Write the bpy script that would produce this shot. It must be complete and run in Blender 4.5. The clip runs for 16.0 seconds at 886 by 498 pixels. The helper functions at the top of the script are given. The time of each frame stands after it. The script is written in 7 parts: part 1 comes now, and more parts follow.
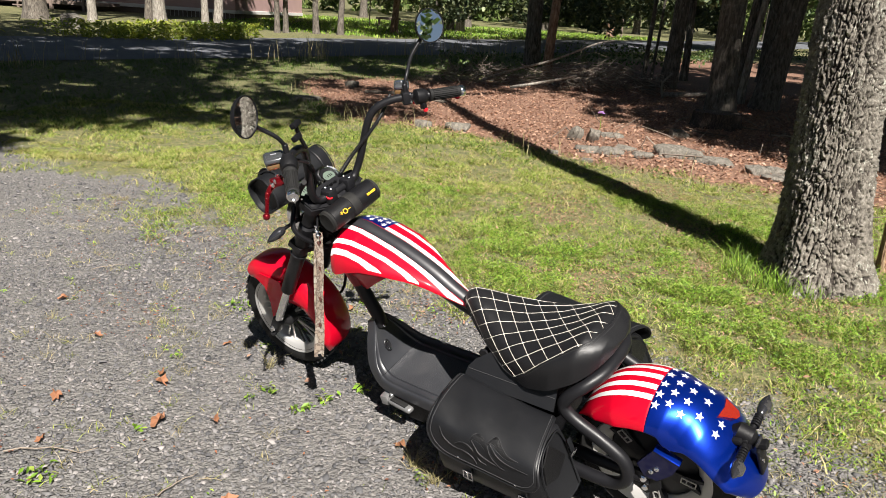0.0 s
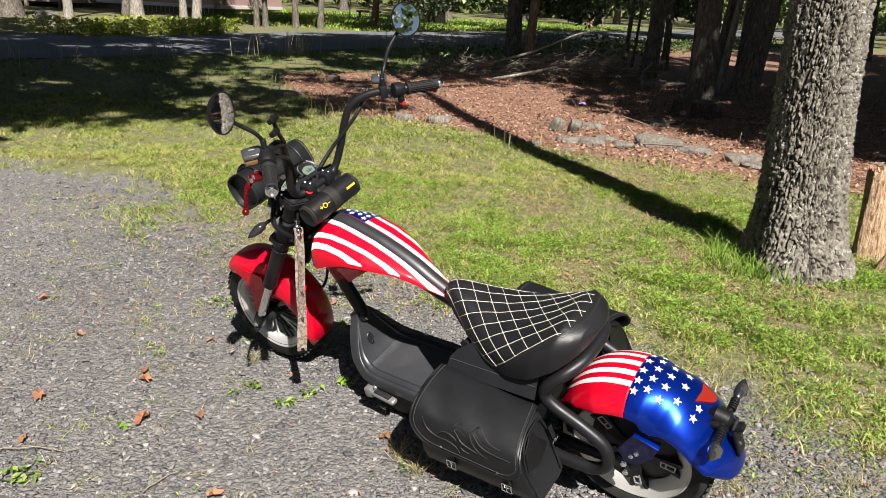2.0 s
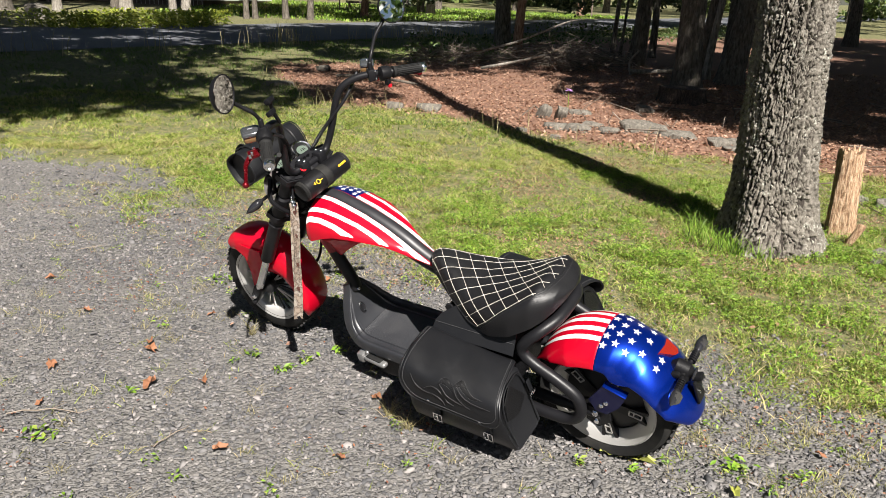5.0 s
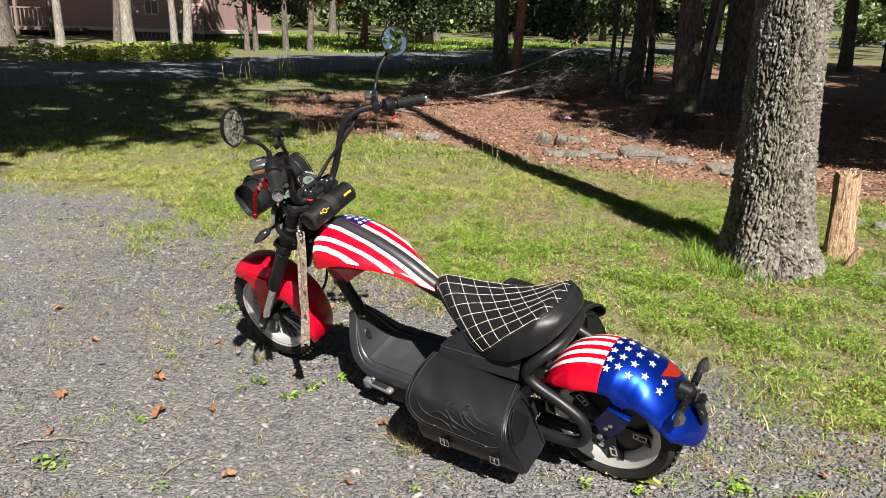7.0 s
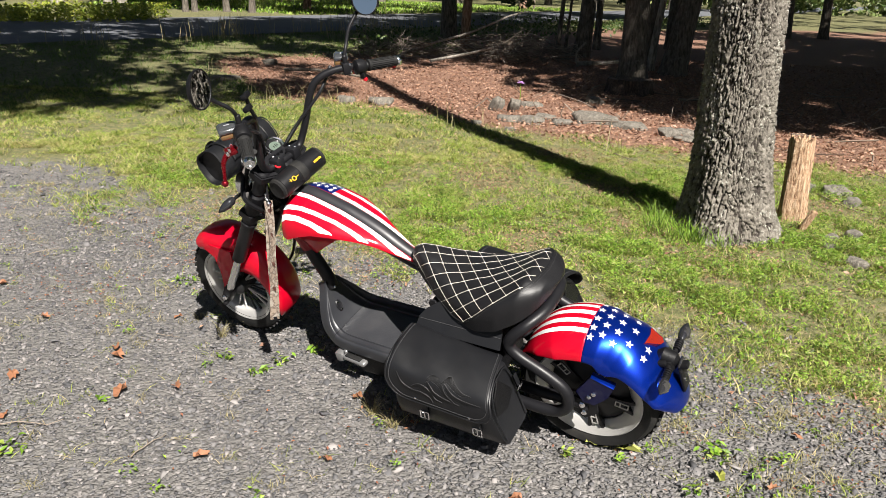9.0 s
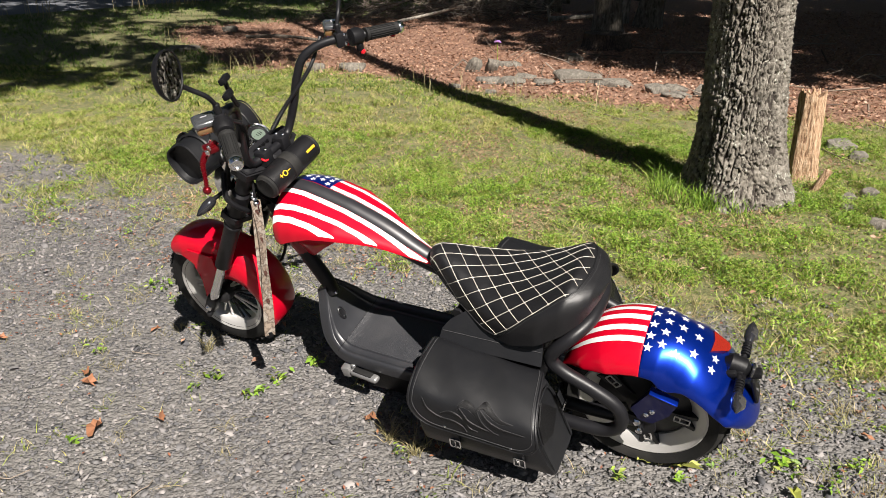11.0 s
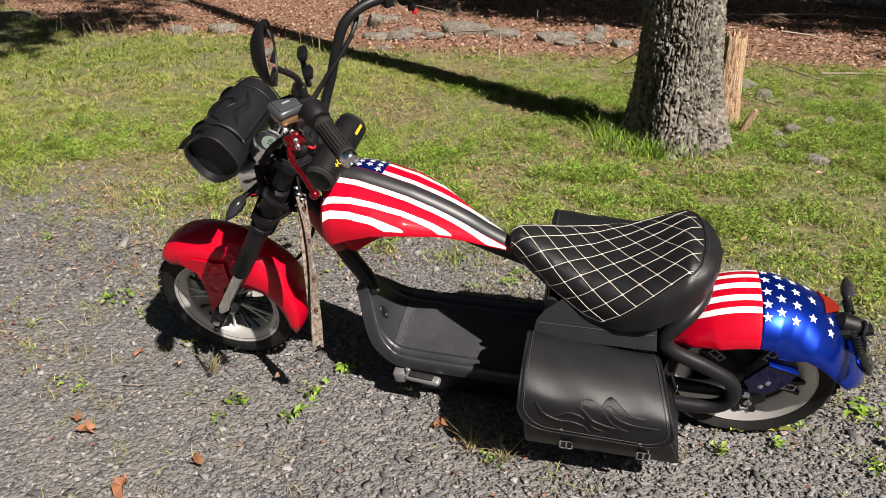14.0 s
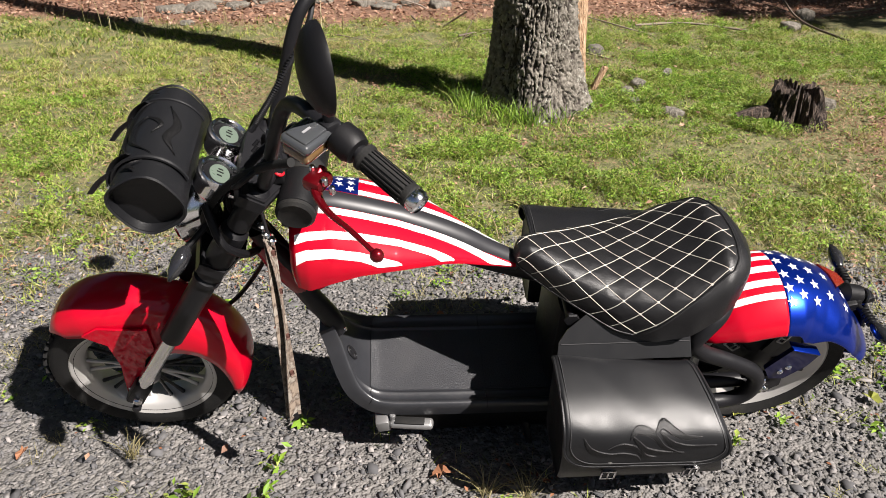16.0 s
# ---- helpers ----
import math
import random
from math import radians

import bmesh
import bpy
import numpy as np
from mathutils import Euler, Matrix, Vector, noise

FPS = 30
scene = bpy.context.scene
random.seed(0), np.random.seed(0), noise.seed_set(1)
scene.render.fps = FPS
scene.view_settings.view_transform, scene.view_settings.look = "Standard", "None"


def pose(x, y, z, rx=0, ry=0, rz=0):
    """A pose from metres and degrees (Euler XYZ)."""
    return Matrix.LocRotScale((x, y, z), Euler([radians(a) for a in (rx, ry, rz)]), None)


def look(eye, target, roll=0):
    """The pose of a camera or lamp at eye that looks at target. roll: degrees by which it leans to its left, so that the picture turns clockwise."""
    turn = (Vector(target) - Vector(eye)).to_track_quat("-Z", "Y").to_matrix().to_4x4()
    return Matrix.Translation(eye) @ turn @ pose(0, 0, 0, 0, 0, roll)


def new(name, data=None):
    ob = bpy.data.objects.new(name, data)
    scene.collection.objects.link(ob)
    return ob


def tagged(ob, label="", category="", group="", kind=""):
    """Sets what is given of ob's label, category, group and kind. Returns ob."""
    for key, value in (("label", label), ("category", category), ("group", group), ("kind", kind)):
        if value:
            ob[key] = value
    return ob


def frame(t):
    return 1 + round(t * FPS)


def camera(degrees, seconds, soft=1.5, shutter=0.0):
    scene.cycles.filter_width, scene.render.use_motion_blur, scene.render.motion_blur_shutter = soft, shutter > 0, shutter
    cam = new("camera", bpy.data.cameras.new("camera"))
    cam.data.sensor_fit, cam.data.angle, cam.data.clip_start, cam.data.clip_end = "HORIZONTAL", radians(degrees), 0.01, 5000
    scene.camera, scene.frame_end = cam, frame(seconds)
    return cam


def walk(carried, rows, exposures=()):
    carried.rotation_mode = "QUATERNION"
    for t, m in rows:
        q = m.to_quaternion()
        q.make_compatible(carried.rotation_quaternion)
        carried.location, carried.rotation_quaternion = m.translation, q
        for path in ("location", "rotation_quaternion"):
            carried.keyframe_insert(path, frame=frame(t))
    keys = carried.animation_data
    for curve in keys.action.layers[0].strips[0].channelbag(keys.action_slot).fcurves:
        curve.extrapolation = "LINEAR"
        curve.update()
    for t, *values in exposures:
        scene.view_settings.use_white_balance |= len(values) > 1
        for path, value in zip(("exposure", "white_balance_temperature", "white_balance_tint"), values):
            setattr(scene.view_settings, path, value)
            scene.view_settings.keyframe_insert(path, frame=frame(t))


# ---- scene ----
import functools

cam = camera(61.4, 16.0, 0.6)
METRES, EYE, TILT, LEAN, TURN = 2.389, 1.5, 0.0, 0.0, 0.0
ROWS = [
    (0.0, 0.0, 0.0, 0.0, 1.14, -17.37, -3.64),
    (0.5, -0.0006, -0.0004, 0.0004, 1.14, -17.2, -3.65),
    (1.0, -0.0009, 0.0007, 0.0006, 1.22, -17.02, -3.8),
    (1.5, 0.0012, 0.0002, 0.0004, 0.88, -17.18, -3.42),
    (2.0, 0.0071, -0.008, 0.0018, -0.26, -17.83, -3.0),
    (2.5, 0.0188, -0.0239, -0.0032, -1.14, -19.42, -2.81),
    (3.0, 0.0292, -0.037, -0.0031, -0.1, -19.62, -2.58),
    (3.5, 0.0254, -0.0533, -0.0017, -0.61, -19.08, -2.17),
    (6.0, 0.0139, -0.1152, 0.0017, -1.22, -17.88, -2.72),
    (6.5, 0.0112, -0.1194, 0.0054, -1.08, -16.74, -2.22),
    (7.0, 0.0117, -0.1176, 0.005, -1.14, -16.37, -1.9),
    (7.5, 0.0169, -0.1173, 0.0041, -1.4, -16.57, -1.7),
    (8.0, 0.0176, -0.1153, 0.0025, -1.52, -16.99, -1.59),
    (8.5, -0.0006, -0.1056, 0.0014, -3.16, -17.58, -1.63),
    (9.0, -0.0319, -0.081, -0.0036, -5.24, -18.82, -2.55),
    (9.5, -0.0454, -0.0169, -0.0085, -5.18, -19.67, -1.82),
    (10.0, -0.055, 0.0613, -0.0094, -6.08, -20.48, -1.22),
    (12.5, -0.1807, 0.1125, -0.0133, -16.18, -22.46, -0.64),
    (13.0, -0.2429, 0.1375, -0.0126, -20.44, -22.29, -0.27),
    (13.5, -0.2982, 0.1819, -0.0167, -21.88, -23.45, -0.81),
    (14.0, -0.3129, 0.272, -0.0215, -20.82, -24.92, -0.18),
    (14.5, -0.3401, 0.3459, -0.0226, -24.86, -25.65, -0.23),
    (15.0, -0.3924, 0.4144, -0.0258, -33.24, -26.3, -0.47),
    (15.5, -0.4166, 0.4676, -0.0327, -35.37, -27.89, -0.2),
    (16.0, -0.4169, 0.5071, -0.0282, -37.78, -27.61, -0.32),
]
walk(cam, [(t, pose(0, 0, EYE, TILT, LEAN, TURN) @ pose(METRES * x, METRES * y, METRES * z, 90 + pitch, roll, yaw)) for t, x, y, z, yaw, pitch, roll in ROWS],
     [(0.0, 1.24, 6450, 11), (10.0, 1.24, 6450, 11), (12.5, 0.93, 6750, 14), (13.5, 0.93, 6750, 14), (14.5, 1.00, 6600, 14), (16.0, 1.14, 6500, 14)])

# ---- world and sun ----
SUN_TO = Vector((0.1786, -0.680, 0.711)).normalized()      # towards the sun
world = bpy.data.worlds.new("sky")
scene.world = world
world.use_nodes = True
wn = world.node_tree.nodes
wn.clear()
sky = wn.new("ShaderNodeTexSky")
sky.sky_type, sky.sun_disc = "NISHITA", False
sky.sun_elevation, sky.sun_rotation = radians(45.3), radians(165.3)
bg = wn.new("ShaderNodeBackground")
bg.inputs["Strength"].default_value = 0.021
wo = wn.new("ShaderNodeOutputWorld")
world.node_tree.links.new(sky.outputs[0], bg.inputs[0])
world.node_tree.links.new(bg.outputs[0], wo.inputs[0])
sun = new("sun", bpy.data.lights.new("sun", "SUN"))
sun.data.energy, sun.data.angle, sun.data.color = 5.6, radians(0.53), (1.0, 0.95, 0.87)
sun.matrix_world = look((0, 0, 30), Vector((0, 0, 30)) - SUN_TO)


# ---- materials ----
class Net:
    """A node material under construction."""

    def __init__(self, name):
        self.m = bpy.data.materials.new(name)
        self.m.use_nodes = True
        self.t = self.m.node_tree
        self.b = self.t.nodes["Principled BSDF"]
        self.co = self.t.nodes.new("ShaderNodeTexCoord").outputs["Object"]

    def node(self, kind, **ins):
        n = self.t.nodes.new(kind)
        for k, v in ins.items():
            self.put(n, k, v)
        return n

    def put(self, n, k, v):
        s = n.inputs[int(k[1:])] if k[0] == "i" and k[1:].isdigit() else n.inputs[k]
        if isinstance(v, bpy.types.NodeSocket):
            self.t.links.new(v, s)
        else:
            s.default_value = v

    def noise(self, scale, detail=4, rough=0.55, co=None, dist=0.0):
        return self.node("ShaderNodeTexNoise", Vector=co or self.co, Scale=scale, Detail=detail, Roughness=rough, Distortion=dist).outputs["Fac"]

    def ramp(self, fac, *stops):
        n = self.node("ShaderNodeValToRGB", Fac=fac)
        e = n.color_ramp.elements
        while len(e) < len(stops):
            e.new(0.5)
        for k, (p, c) in zip(e, stops):
            k.position, k.color = p, (*c, 1) if len(c) == 3 else c
        return n.outputs["Color"]

    def mix(self, fac, a, b, mode="MIX"):
        n = self.t.nodes.new("ShaderNodeMix")
        n.data_type, n.blend_type = "RGBA", mode
        for s, v in ((n.inputs[0], fac), (n.inputs[6], a), (n.inputs[7], b)):
            if isinstance(v, bpy.types.NodeSocket):
                self.t.links.new(v, s)
            else:
                s.default_value = v if isinstance(v, (int, float)) else (*v, 1)
        return n.outputs[2]

    def math(self, op, a, b=0.0, c=0.0):
        n = self.t.nodes.new("ShaderNodeMath")
        n.operation = op
        for s, v in zip(n.inputs, (a, b, c)):
            if isinstance(v, bpy.types.NodeSocket):
                self.t.links.new(v, s)
            else:
                s.default_value = v
        return n.outputs[0]

    def stretch(self, x, y, z):
        return self.node("ShaderNodeMapping", Vector=self.co, Scale=(x, y, z)).outputs[0]

    def attr(self, name):
        n = self.t.nodes.new("ShaderNodeAttribute")
        n.attribute_name = name
        return n.outputs["Fac"]

    def island(self):
        return self.t.nodes.new("ShaderNodeNewGeometry").outputs["Random Per Island"]

    def bump(self, height, strength=0.4, distance=0.01):
        n = self.node("ShaderNodeBump", Height=height, Strength=strength, Distance=distance)
        self.put(self.b, "Normal", n.outputs[0])

    def set(self, **kw):
        for k, v in kw.items():
            self.put(self.b, k.replace("_", " "), v)
        return self.m


def rgb(c, k=1.0):
    return tuple(x * k for x in c)


def simple(name, c, rough=0.5, metal=0.0, coat=0.0, vary=0.25, scale=30, bump=0.0, bump_scale=200, wear=0.0, spec=0.5):
    """A surface with two scales of variation, optional fine relief and dusty wear."""
    n = Net(name)
    big = n.noise(scale * 0.15, 3)
    fine = n.noise(scale, 5)
    col = n.mix(n.math("MULTIPLY", big, 1.0), (*rgb(c, 1 - vary),), (*rgb(c, 1 + vary),))
    col = n.mix(n.math("MULTIPLY", fine, 0.35), col, rgb(c, 1 - vary))
    if wear:
        dust = n.ramp(n.noise(9, 8, 0.7), (0.5, (0, 0, 0)), (0.75, (1, 1, 1)))
        col = n.mix(n.math("MULTIPLY", dust, wear), col, (0.30, 0.27, 0.22))
    r = n.math("MULTIPLY_ADD", fine, 0.18, rough - 0.09)
    if bump:
        n.bump(n.noise(bump_scale, 4, 0.6), bump, 0.002)
    n.set(Base_Color=col, Roughness=r, Metallic=metal)
    if coat:
        n.set(Coat_Weight=coat, Coat_Roughness=0.03)
    n.set(**{"Specular IOR Level": spec})
    return n.m


PAINT_RED = simple("red gloss paint", (0.42, 0.0012, 0.014), 0.5, 0.0, 0.7, 0.05, 6, spec=0.08)
PAINT_DARKRED = simple("dark red gloss paint", (0.20, 0.001, 0.008), 0.35, 0.1, 0.8, 0.08, 6, spec=0.2)
PAINT_WHITE = simple("white gloss paint", (0.68, 0.68, 0.67), 0.40, 0.0, 0.6, 0.03, 6)
STAY_BLUE = simple("dark blue stay paint", (0.003, 0.004, 0.036), 0.35, 0.2, 0.4, 0.15, 30, spec=0.3)
PAINT_BLACK = simple("satin black backbone paint", (0.016, 0.016, 0.019), 0.44, 0.0, 0.0, 0.15, 12, wear=0.02)
BLACK_METAL = simple("black powder-coated steel", (0.008, 0.008, 0.0095), 0.42, 0.0, 0.0, 0.25, 40, bump=0.10, bump_scale=500, wear=0.008, spec=0.28)
BLACK_PLASTIC = simple("black moulded plastic", (0.006, 0.006, 0.007), 0.46, 0.0, 0.0, 0.3, 50, bump=0.2, bump_scale=900, wear=0.008, spec=0.2)
FOOT_PLASTIC = simple("smooth black footboard plastic", (0.021, 0.022, 0.0255), 0.36, 0.0, 0.0, 0.3, 45, bump=0.12, bump_scale=500, wear=0.03, spec=0.5)
PEBBLED = simple("pebbled black footboard plastic", (0.028, 0.029, 0.033), 0.42, 0.0, 0.0, 0.35, 60, bump=1.0, bump_scale=300, wear=0.04, spec=0.55)
RUBBER = simple("black tyre rubber", (0.010, 0.010, 0.010), 0.72, 0.0, 0.0, 0.3, 40, bump=0.4, bump_scale=300, wear=0.05, spec=0.25)
CHROME = simple("bright chrome", (0.86, 0.86, 0.87), 0.13, 1.0, 0.0, 0.04, 20)
ALLOY = simple("cast silver alloy", (0.50, 0.49, 0.475), 0.42, 0.55, 0.0, 0.12, 40, bump=0.1, bump_scale=300, wear=0.10)
DARK_ALLOY = simple("dark hub metal", (0.03, 0.03, 0.032), 0.4, 0.6, 0.0, 0.2, 40)
ANODISED = simple("red anodised lever", (0.16, 0.003, 0.008), 0.28, 0.7, 0.4, 0.1, 30)
LEATHER = simple("black grained leather", (0.0066, 0.0069, 0.0082), 0.43, 0.0, 0.0, 0.35, 25, bump=0.18, bump_scale=520, wear=0.007, spec=0.39)
LEATHER_GREY = simple("smooth dark leather applique", (0.0045, 0.0045, 0.005), 0.42, 0.0, 0.0, 0.3, 40, bump=0.4, bump_scale=700, wear=0.008, spec=0.3)
VINYL = simple("smooth black seat vinyl", (0.007, 0.007, 0.008), 0.43, 0.0, 0.0, 0.2, 25, bump=0.22, bump_scale=900, wear=0.004, spec=0.4)
THREAD = simple("cream stitching thread", (0.47, 0.445, 0.39), 0.8, 0.0, 0.0, 0.15, 200)
GREY_THREAD = simple("dark grey thread", (0.026, 0.026, 0.028), 0.8, 0.0, 0.0, 0.15, 200)
YELLOW_INK = simple("yellow printing ink", (0.72, 0.44, 0.02), 0.5, 0.0, 0.0, 0.05, 60)
RED_PLASTIC = simple("red switch plastic", (0.6, 0.01, 0.02), 0.35, 0.0, 0.0, 0.05, 60)
LENS_RED = simple("red-orange reflector lens", (0.19, 0.014, 0.008), 0.12, 0.0, 1.0, 0.15, 120, bump=0.5, bump_scale=260)
LENS_SMOKE = simple("smoked lamp lens", (0.016, 0.016, 0.018), 0.1, 0.0, 1.0, 0.2, 60)
LENS_CLEAR = simple("clear indicator lens", (0.50, 0.50, 0.48), 0.12, 0.0, 1.0, 0.2, 60)
LENS_DIM = simple("dim indicator lens", (0.035, 0.034, 0.033), 0.1, 0.0, 1.0, 0.2, 60)
CAP_SMOKE = simple("smoky translucent cap", (0.045, 0.048, 0.052), 0.16, 0.0, 1.0, 0.3, 40)
AMBER_FLUID = simple("amber fluid behind the sight glass", (0.125, 0.070, 0.028), 0.12, 0.0, 1.0, 0.2, 60)
DIAL_FACE = simple("pale grey-green gauge face", (0.095, 0.125, 0.10), 0.3, 0.0, 0.8, 0.05, 60)
STICKER_GREY = simple("pale grey print", (0.24, 0.24, 0.25), 0.5)
SATIN = simple("satin cast aluminium", (0.25, 0.25, 0.25), 0.38, 0.6, 0.0, 0.1, 60)
MIRROR = Net("mirror glass").set(Base_Color=(0.86, 0.87, 0.88, 1), Metallic=1.0, Roughness=0.015)


def blue_paint():
    n = Net("deep blue metallic paint")
    flake = n.noise(900, 2, 0.5)
    col = n.mix(flake, (0.0015, 0.009, 0.14), (0.003, 0.052, 0.58))
    n.set(Base_Color=col, Metallic=0.85, Roughness=0.29, Coat_Weight=0.45, Coat_Roughness=0.02)
    return n.m


def flame_strap():
    n = Net("tan camouflage webbing")
    a = n.ramp(n.noise(45, 3), (0.40, (0.22, 0.175, 0.135)), (0.50, (0.085, 0.060, 0.045)), (0.60, (0.25, 0.22, 0.185)))
    w = n.node("ShaderNodeTexWave", Vector=n.co, Scale=400).outputs["Fac"]
    n.bump(w, 0.4, 0.001)
    return n.set(Base_Color=a, Roughness=0.85)


PAINT_BLUE, WEBBING = blue_paint(), flame_strap()
BROWN_PRINT = simple("brown printing ink", (0.075, 0.030, 0.022), 0.7, 0.0, 0.0, 0.1, 60)


def ground_mat():
    n = Net("earth with gravel, thin turf and leaf litter")
    g, l = n.attr("gravel"), n.attr("litter")
    wob = n.math("MULTIPLY_ADD", n.noise(3.5, 6, 0.65), 1.2, -0.6)
    gm = n.ramp(n.math("ADD", g, n.math("MULTIPLY", wob, 0.7)), (0.42, (0, 0, 0)), (0.60, (1, 1, 1)))
    lm = n.ramp(n.math("ADD", l, wob), (0.40, (0, 0, 0)), (0.62, (1, 1, 1)))
    v = n.node("ShaderNodeTexVoronoi", Vector=n.co, Scale=52.0)
    v2 = n.node("ShaderNodeTexVoronoi", Vector=n.co, Scale=120.0)
    chip = n.ramp(n.node("ShaderNodeSeparateColor", Color=v.outputs["Color"]).outputs[0], (0.0, (0.080, 0.077, 0.078)), (0.5, (0.138, 0.132, 0.129)), (0.85, (0.18, 0.17, 0.164)), (1.0, (0.225, 0.21, 0.20)))
    dust = n.mix(n.noise(14, 6), (0.085, 0.080, 0.076), (0.17, 0.16, 0.145))
    gravel = n.mix(0.5, chip, dust)
    turf = n.ramp(n.math("ADD", n.math("MULTIPLY", n.noise(13, 6, 0.7), 0.5), n.math("MULTIPLY", n.noise(120, 4, 0.7), 0.5)), (0.36, (0.026, 0.028, 0.010)), (0.46, (0.076, 0.084, 0.027)), (0.55, (0.155, 0.142, 0.062)), (0.66, (0.29, 0.22, 0.13)))
    lit = n.ramp(n.noise(24, 7, 0.75), (0.3, (0.060, 0.030, 0.02)), (0.5, (0.17, 0.090, 0.058)), (0.7, (0.30, 0.18, 0.125)))
    col = n.mix(lm, turf, lit)
    col = n.mix(gm, col, gravel)
    hgt = n.mix(gm, n.noise(60, 6), n.math("SUBTRACT", 1.0, n.math("ADD", v.outputs["Distance"], n.math("MULTIPLY", v2.outputs["Distance"], 0.5))))
    n.bump(hgt, 0.7, 0.02)
    return n.set(Base_Color=col, Roughness=0.9)


def asphalt():
    n = Net("worn grey asphalt")
    c = n.ramp(n.noise(1.2, 6, 0.6), (0.3, (0.052, 0.058, 0.070)), (0.7, (0.088, 0.095, 0.110)))
    c = n.mix(n.math("MULTIPLY", n.noise(140, 3), 0.5), c, (0.19, 0.19, 0.20))
    n.bump(n.noise(160, 4), 0.4, 0.006)
    return n.set(Base_Color=c, Roughness=0.85)


def scattered(name, *stops, rough=0.6, trans=0.0, clump=0.0, straw=0.42):
    """Small loose pieces, each with its own shade."""
    n = Net(name)
    c = n.ramp(n.island(), *stops)
    c = n.mix(n.math("MULTIPLY", n.noise(35, 4), 0.5), c, rgb(stops[0][1], 0.8))
    if clump:
        # plants of one clump share a shade
        v = n.ramp(n.noise(8.5, 4, 0.7), (0.36, rgb((1, 1, 1), 1 - clump)), (0.50, (0.92, 0.92, 0.9)), (0.66, (1.0, 1.0, 1.0)))
        c = n.mix(1.0, c, v, "MULTIPLY")
        c = n.mix(n.ramp(n.noise(2.1, 4, 0.65), (0.47, (0, 0, 0)), (0.66, (straw, straw, straw))), c, n.mix(n.island(), (0.24, 0.17, 0.08), (0.58, 0.45, 0.24)))
    n.set(Base_Color=c, Roughness=rough)
    if trans:
        out = n.t.nodes["Material Output"]
        tr = n.node("ShaderNodeBsdfTranslucent", Color=c)
        ms = n.node("ShaderNodeMixShader", Fac=trans)
        n.t.links.new(n.b.outputs[0], ms.inputs[1])
        n.t.links.new(tr.outputs[0], ms.inputs[2])
        n.t.links.new(ms.outputs[0], out.inputs[0])
    return n.m


def bark(name, dark, mid, light, lichen=0.3, sc=1.0):
    n = Net(name)
    co = n.stretch(9 * sc, 9 * sc, 2.2 * sc)
    f = n.noise(2.5, 8, 0.62, co, 0.4)
    c = n.ramp(f, (0.36, dark), (0.5, mid), (0.66, light))
    p = n.ramp(n.noise(11 * sc, 6, 0.7), (0.56, (0, 0, 0)), (0.66, (1, 1, 1)))
    c = n.mix(n.math("MULTIPLY", p, lichen), c, (0.42, 0.43, 0.37))
    c = n.mix(n.math("MULTIPLY", n.noise(120, 4), 0.45), c, dark)
    n.bump(n.math("ADD", f, n.math("MULTIPLY", n.noise(90, 5), 0.3)), 0.9, 0.03)
    return n.set(Base_Color=c, Roughness=0.92)


def plated_bark():
    """Oak bark: grey plates with lichen, turning near-black along the furrows."""
    n = Net("ridged oak bark with lichen")
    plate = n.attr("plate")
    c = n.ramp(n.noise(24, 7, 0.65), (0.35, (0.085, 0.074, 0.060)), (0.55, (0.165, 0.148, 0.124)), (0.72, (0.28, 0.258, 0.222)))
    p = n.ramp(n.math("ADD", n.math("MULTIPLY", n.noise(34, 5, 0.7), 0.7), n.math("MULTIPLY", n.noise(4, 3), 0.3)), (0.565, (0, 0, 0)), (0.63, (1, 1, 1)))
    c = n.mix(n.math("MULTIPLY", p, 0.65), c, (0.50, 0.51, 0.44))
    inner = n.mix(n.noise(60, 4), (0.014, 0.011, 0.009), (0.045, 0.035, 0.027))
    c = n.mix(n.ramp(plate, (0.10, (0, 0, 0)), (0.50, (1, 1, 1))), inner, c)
    n.bump(n.math("ADD", n.noise(70, 6, 0.65), n.math("MULTIPLY", n.noise(220, 4), 0.4)), 0.8, 0.012)
    return n.set(Base_Color=c, Roughness=0.93)


GROUND, ASPHALT = ground_mat(), asphalt()
CHIPS = scattered("grey stone chips", (0.0, (0.050, 0.050, 0.053)), (0.25, (0.095, 0.093, 0.096)), (0.70, (0.165, 0.157, 0.156)), (1.0, (0.31, 0.285, 0.272)), rough=0.85)
BLADES = scattered("green and straw grass blades", (0.0, (0.055, 0.085, 0.012)), (0.14, (0.17, 0.23, 0.03)), (0.40, (0.32, 0.435, 0.055)), (0.68, (0.49, 0.55, 0.11)), (0.86, (0.66, 0.55, 0.28)), (1.0, (0.64, 0.50, 0.33)), rough=0.55, trans=0.35, clump=0.5)
DRY_BLADES = scattered("dry straw grass", (0.0, (0.20, 0.18, 0.07)), (0.5, (0.36, 0.32, 0.16)), (1.0, (0.46, 0.38, 0.24)), rough=0.6, trans=0.3)
# a darker copy of the lawn blades, with tree shade put into the colour
SHADE_BLADES = scattered("lawn grass darkened for tree shade", (0.0, (0.050, 0.095, 0.014)), (0.5, (0.11, 0.185, 0.026)), (1.0, (0.20, 0.25, 0.06)), rough=0.55, trans=0.3)
WEED = scattered("small bright weed leaves", (0.0, (0.035, 0.075, 0.010)), (0.18, (0.13, 0.245, 0.022)), (0.5, (0.27, 0.49, 0.045)), (0.85, (0.40, 0.60, 0.07)), (1.0, (0.47, 0.50, 0.14)), rough=0.5, trans=0.35, clump=0.5, straw=0.10)
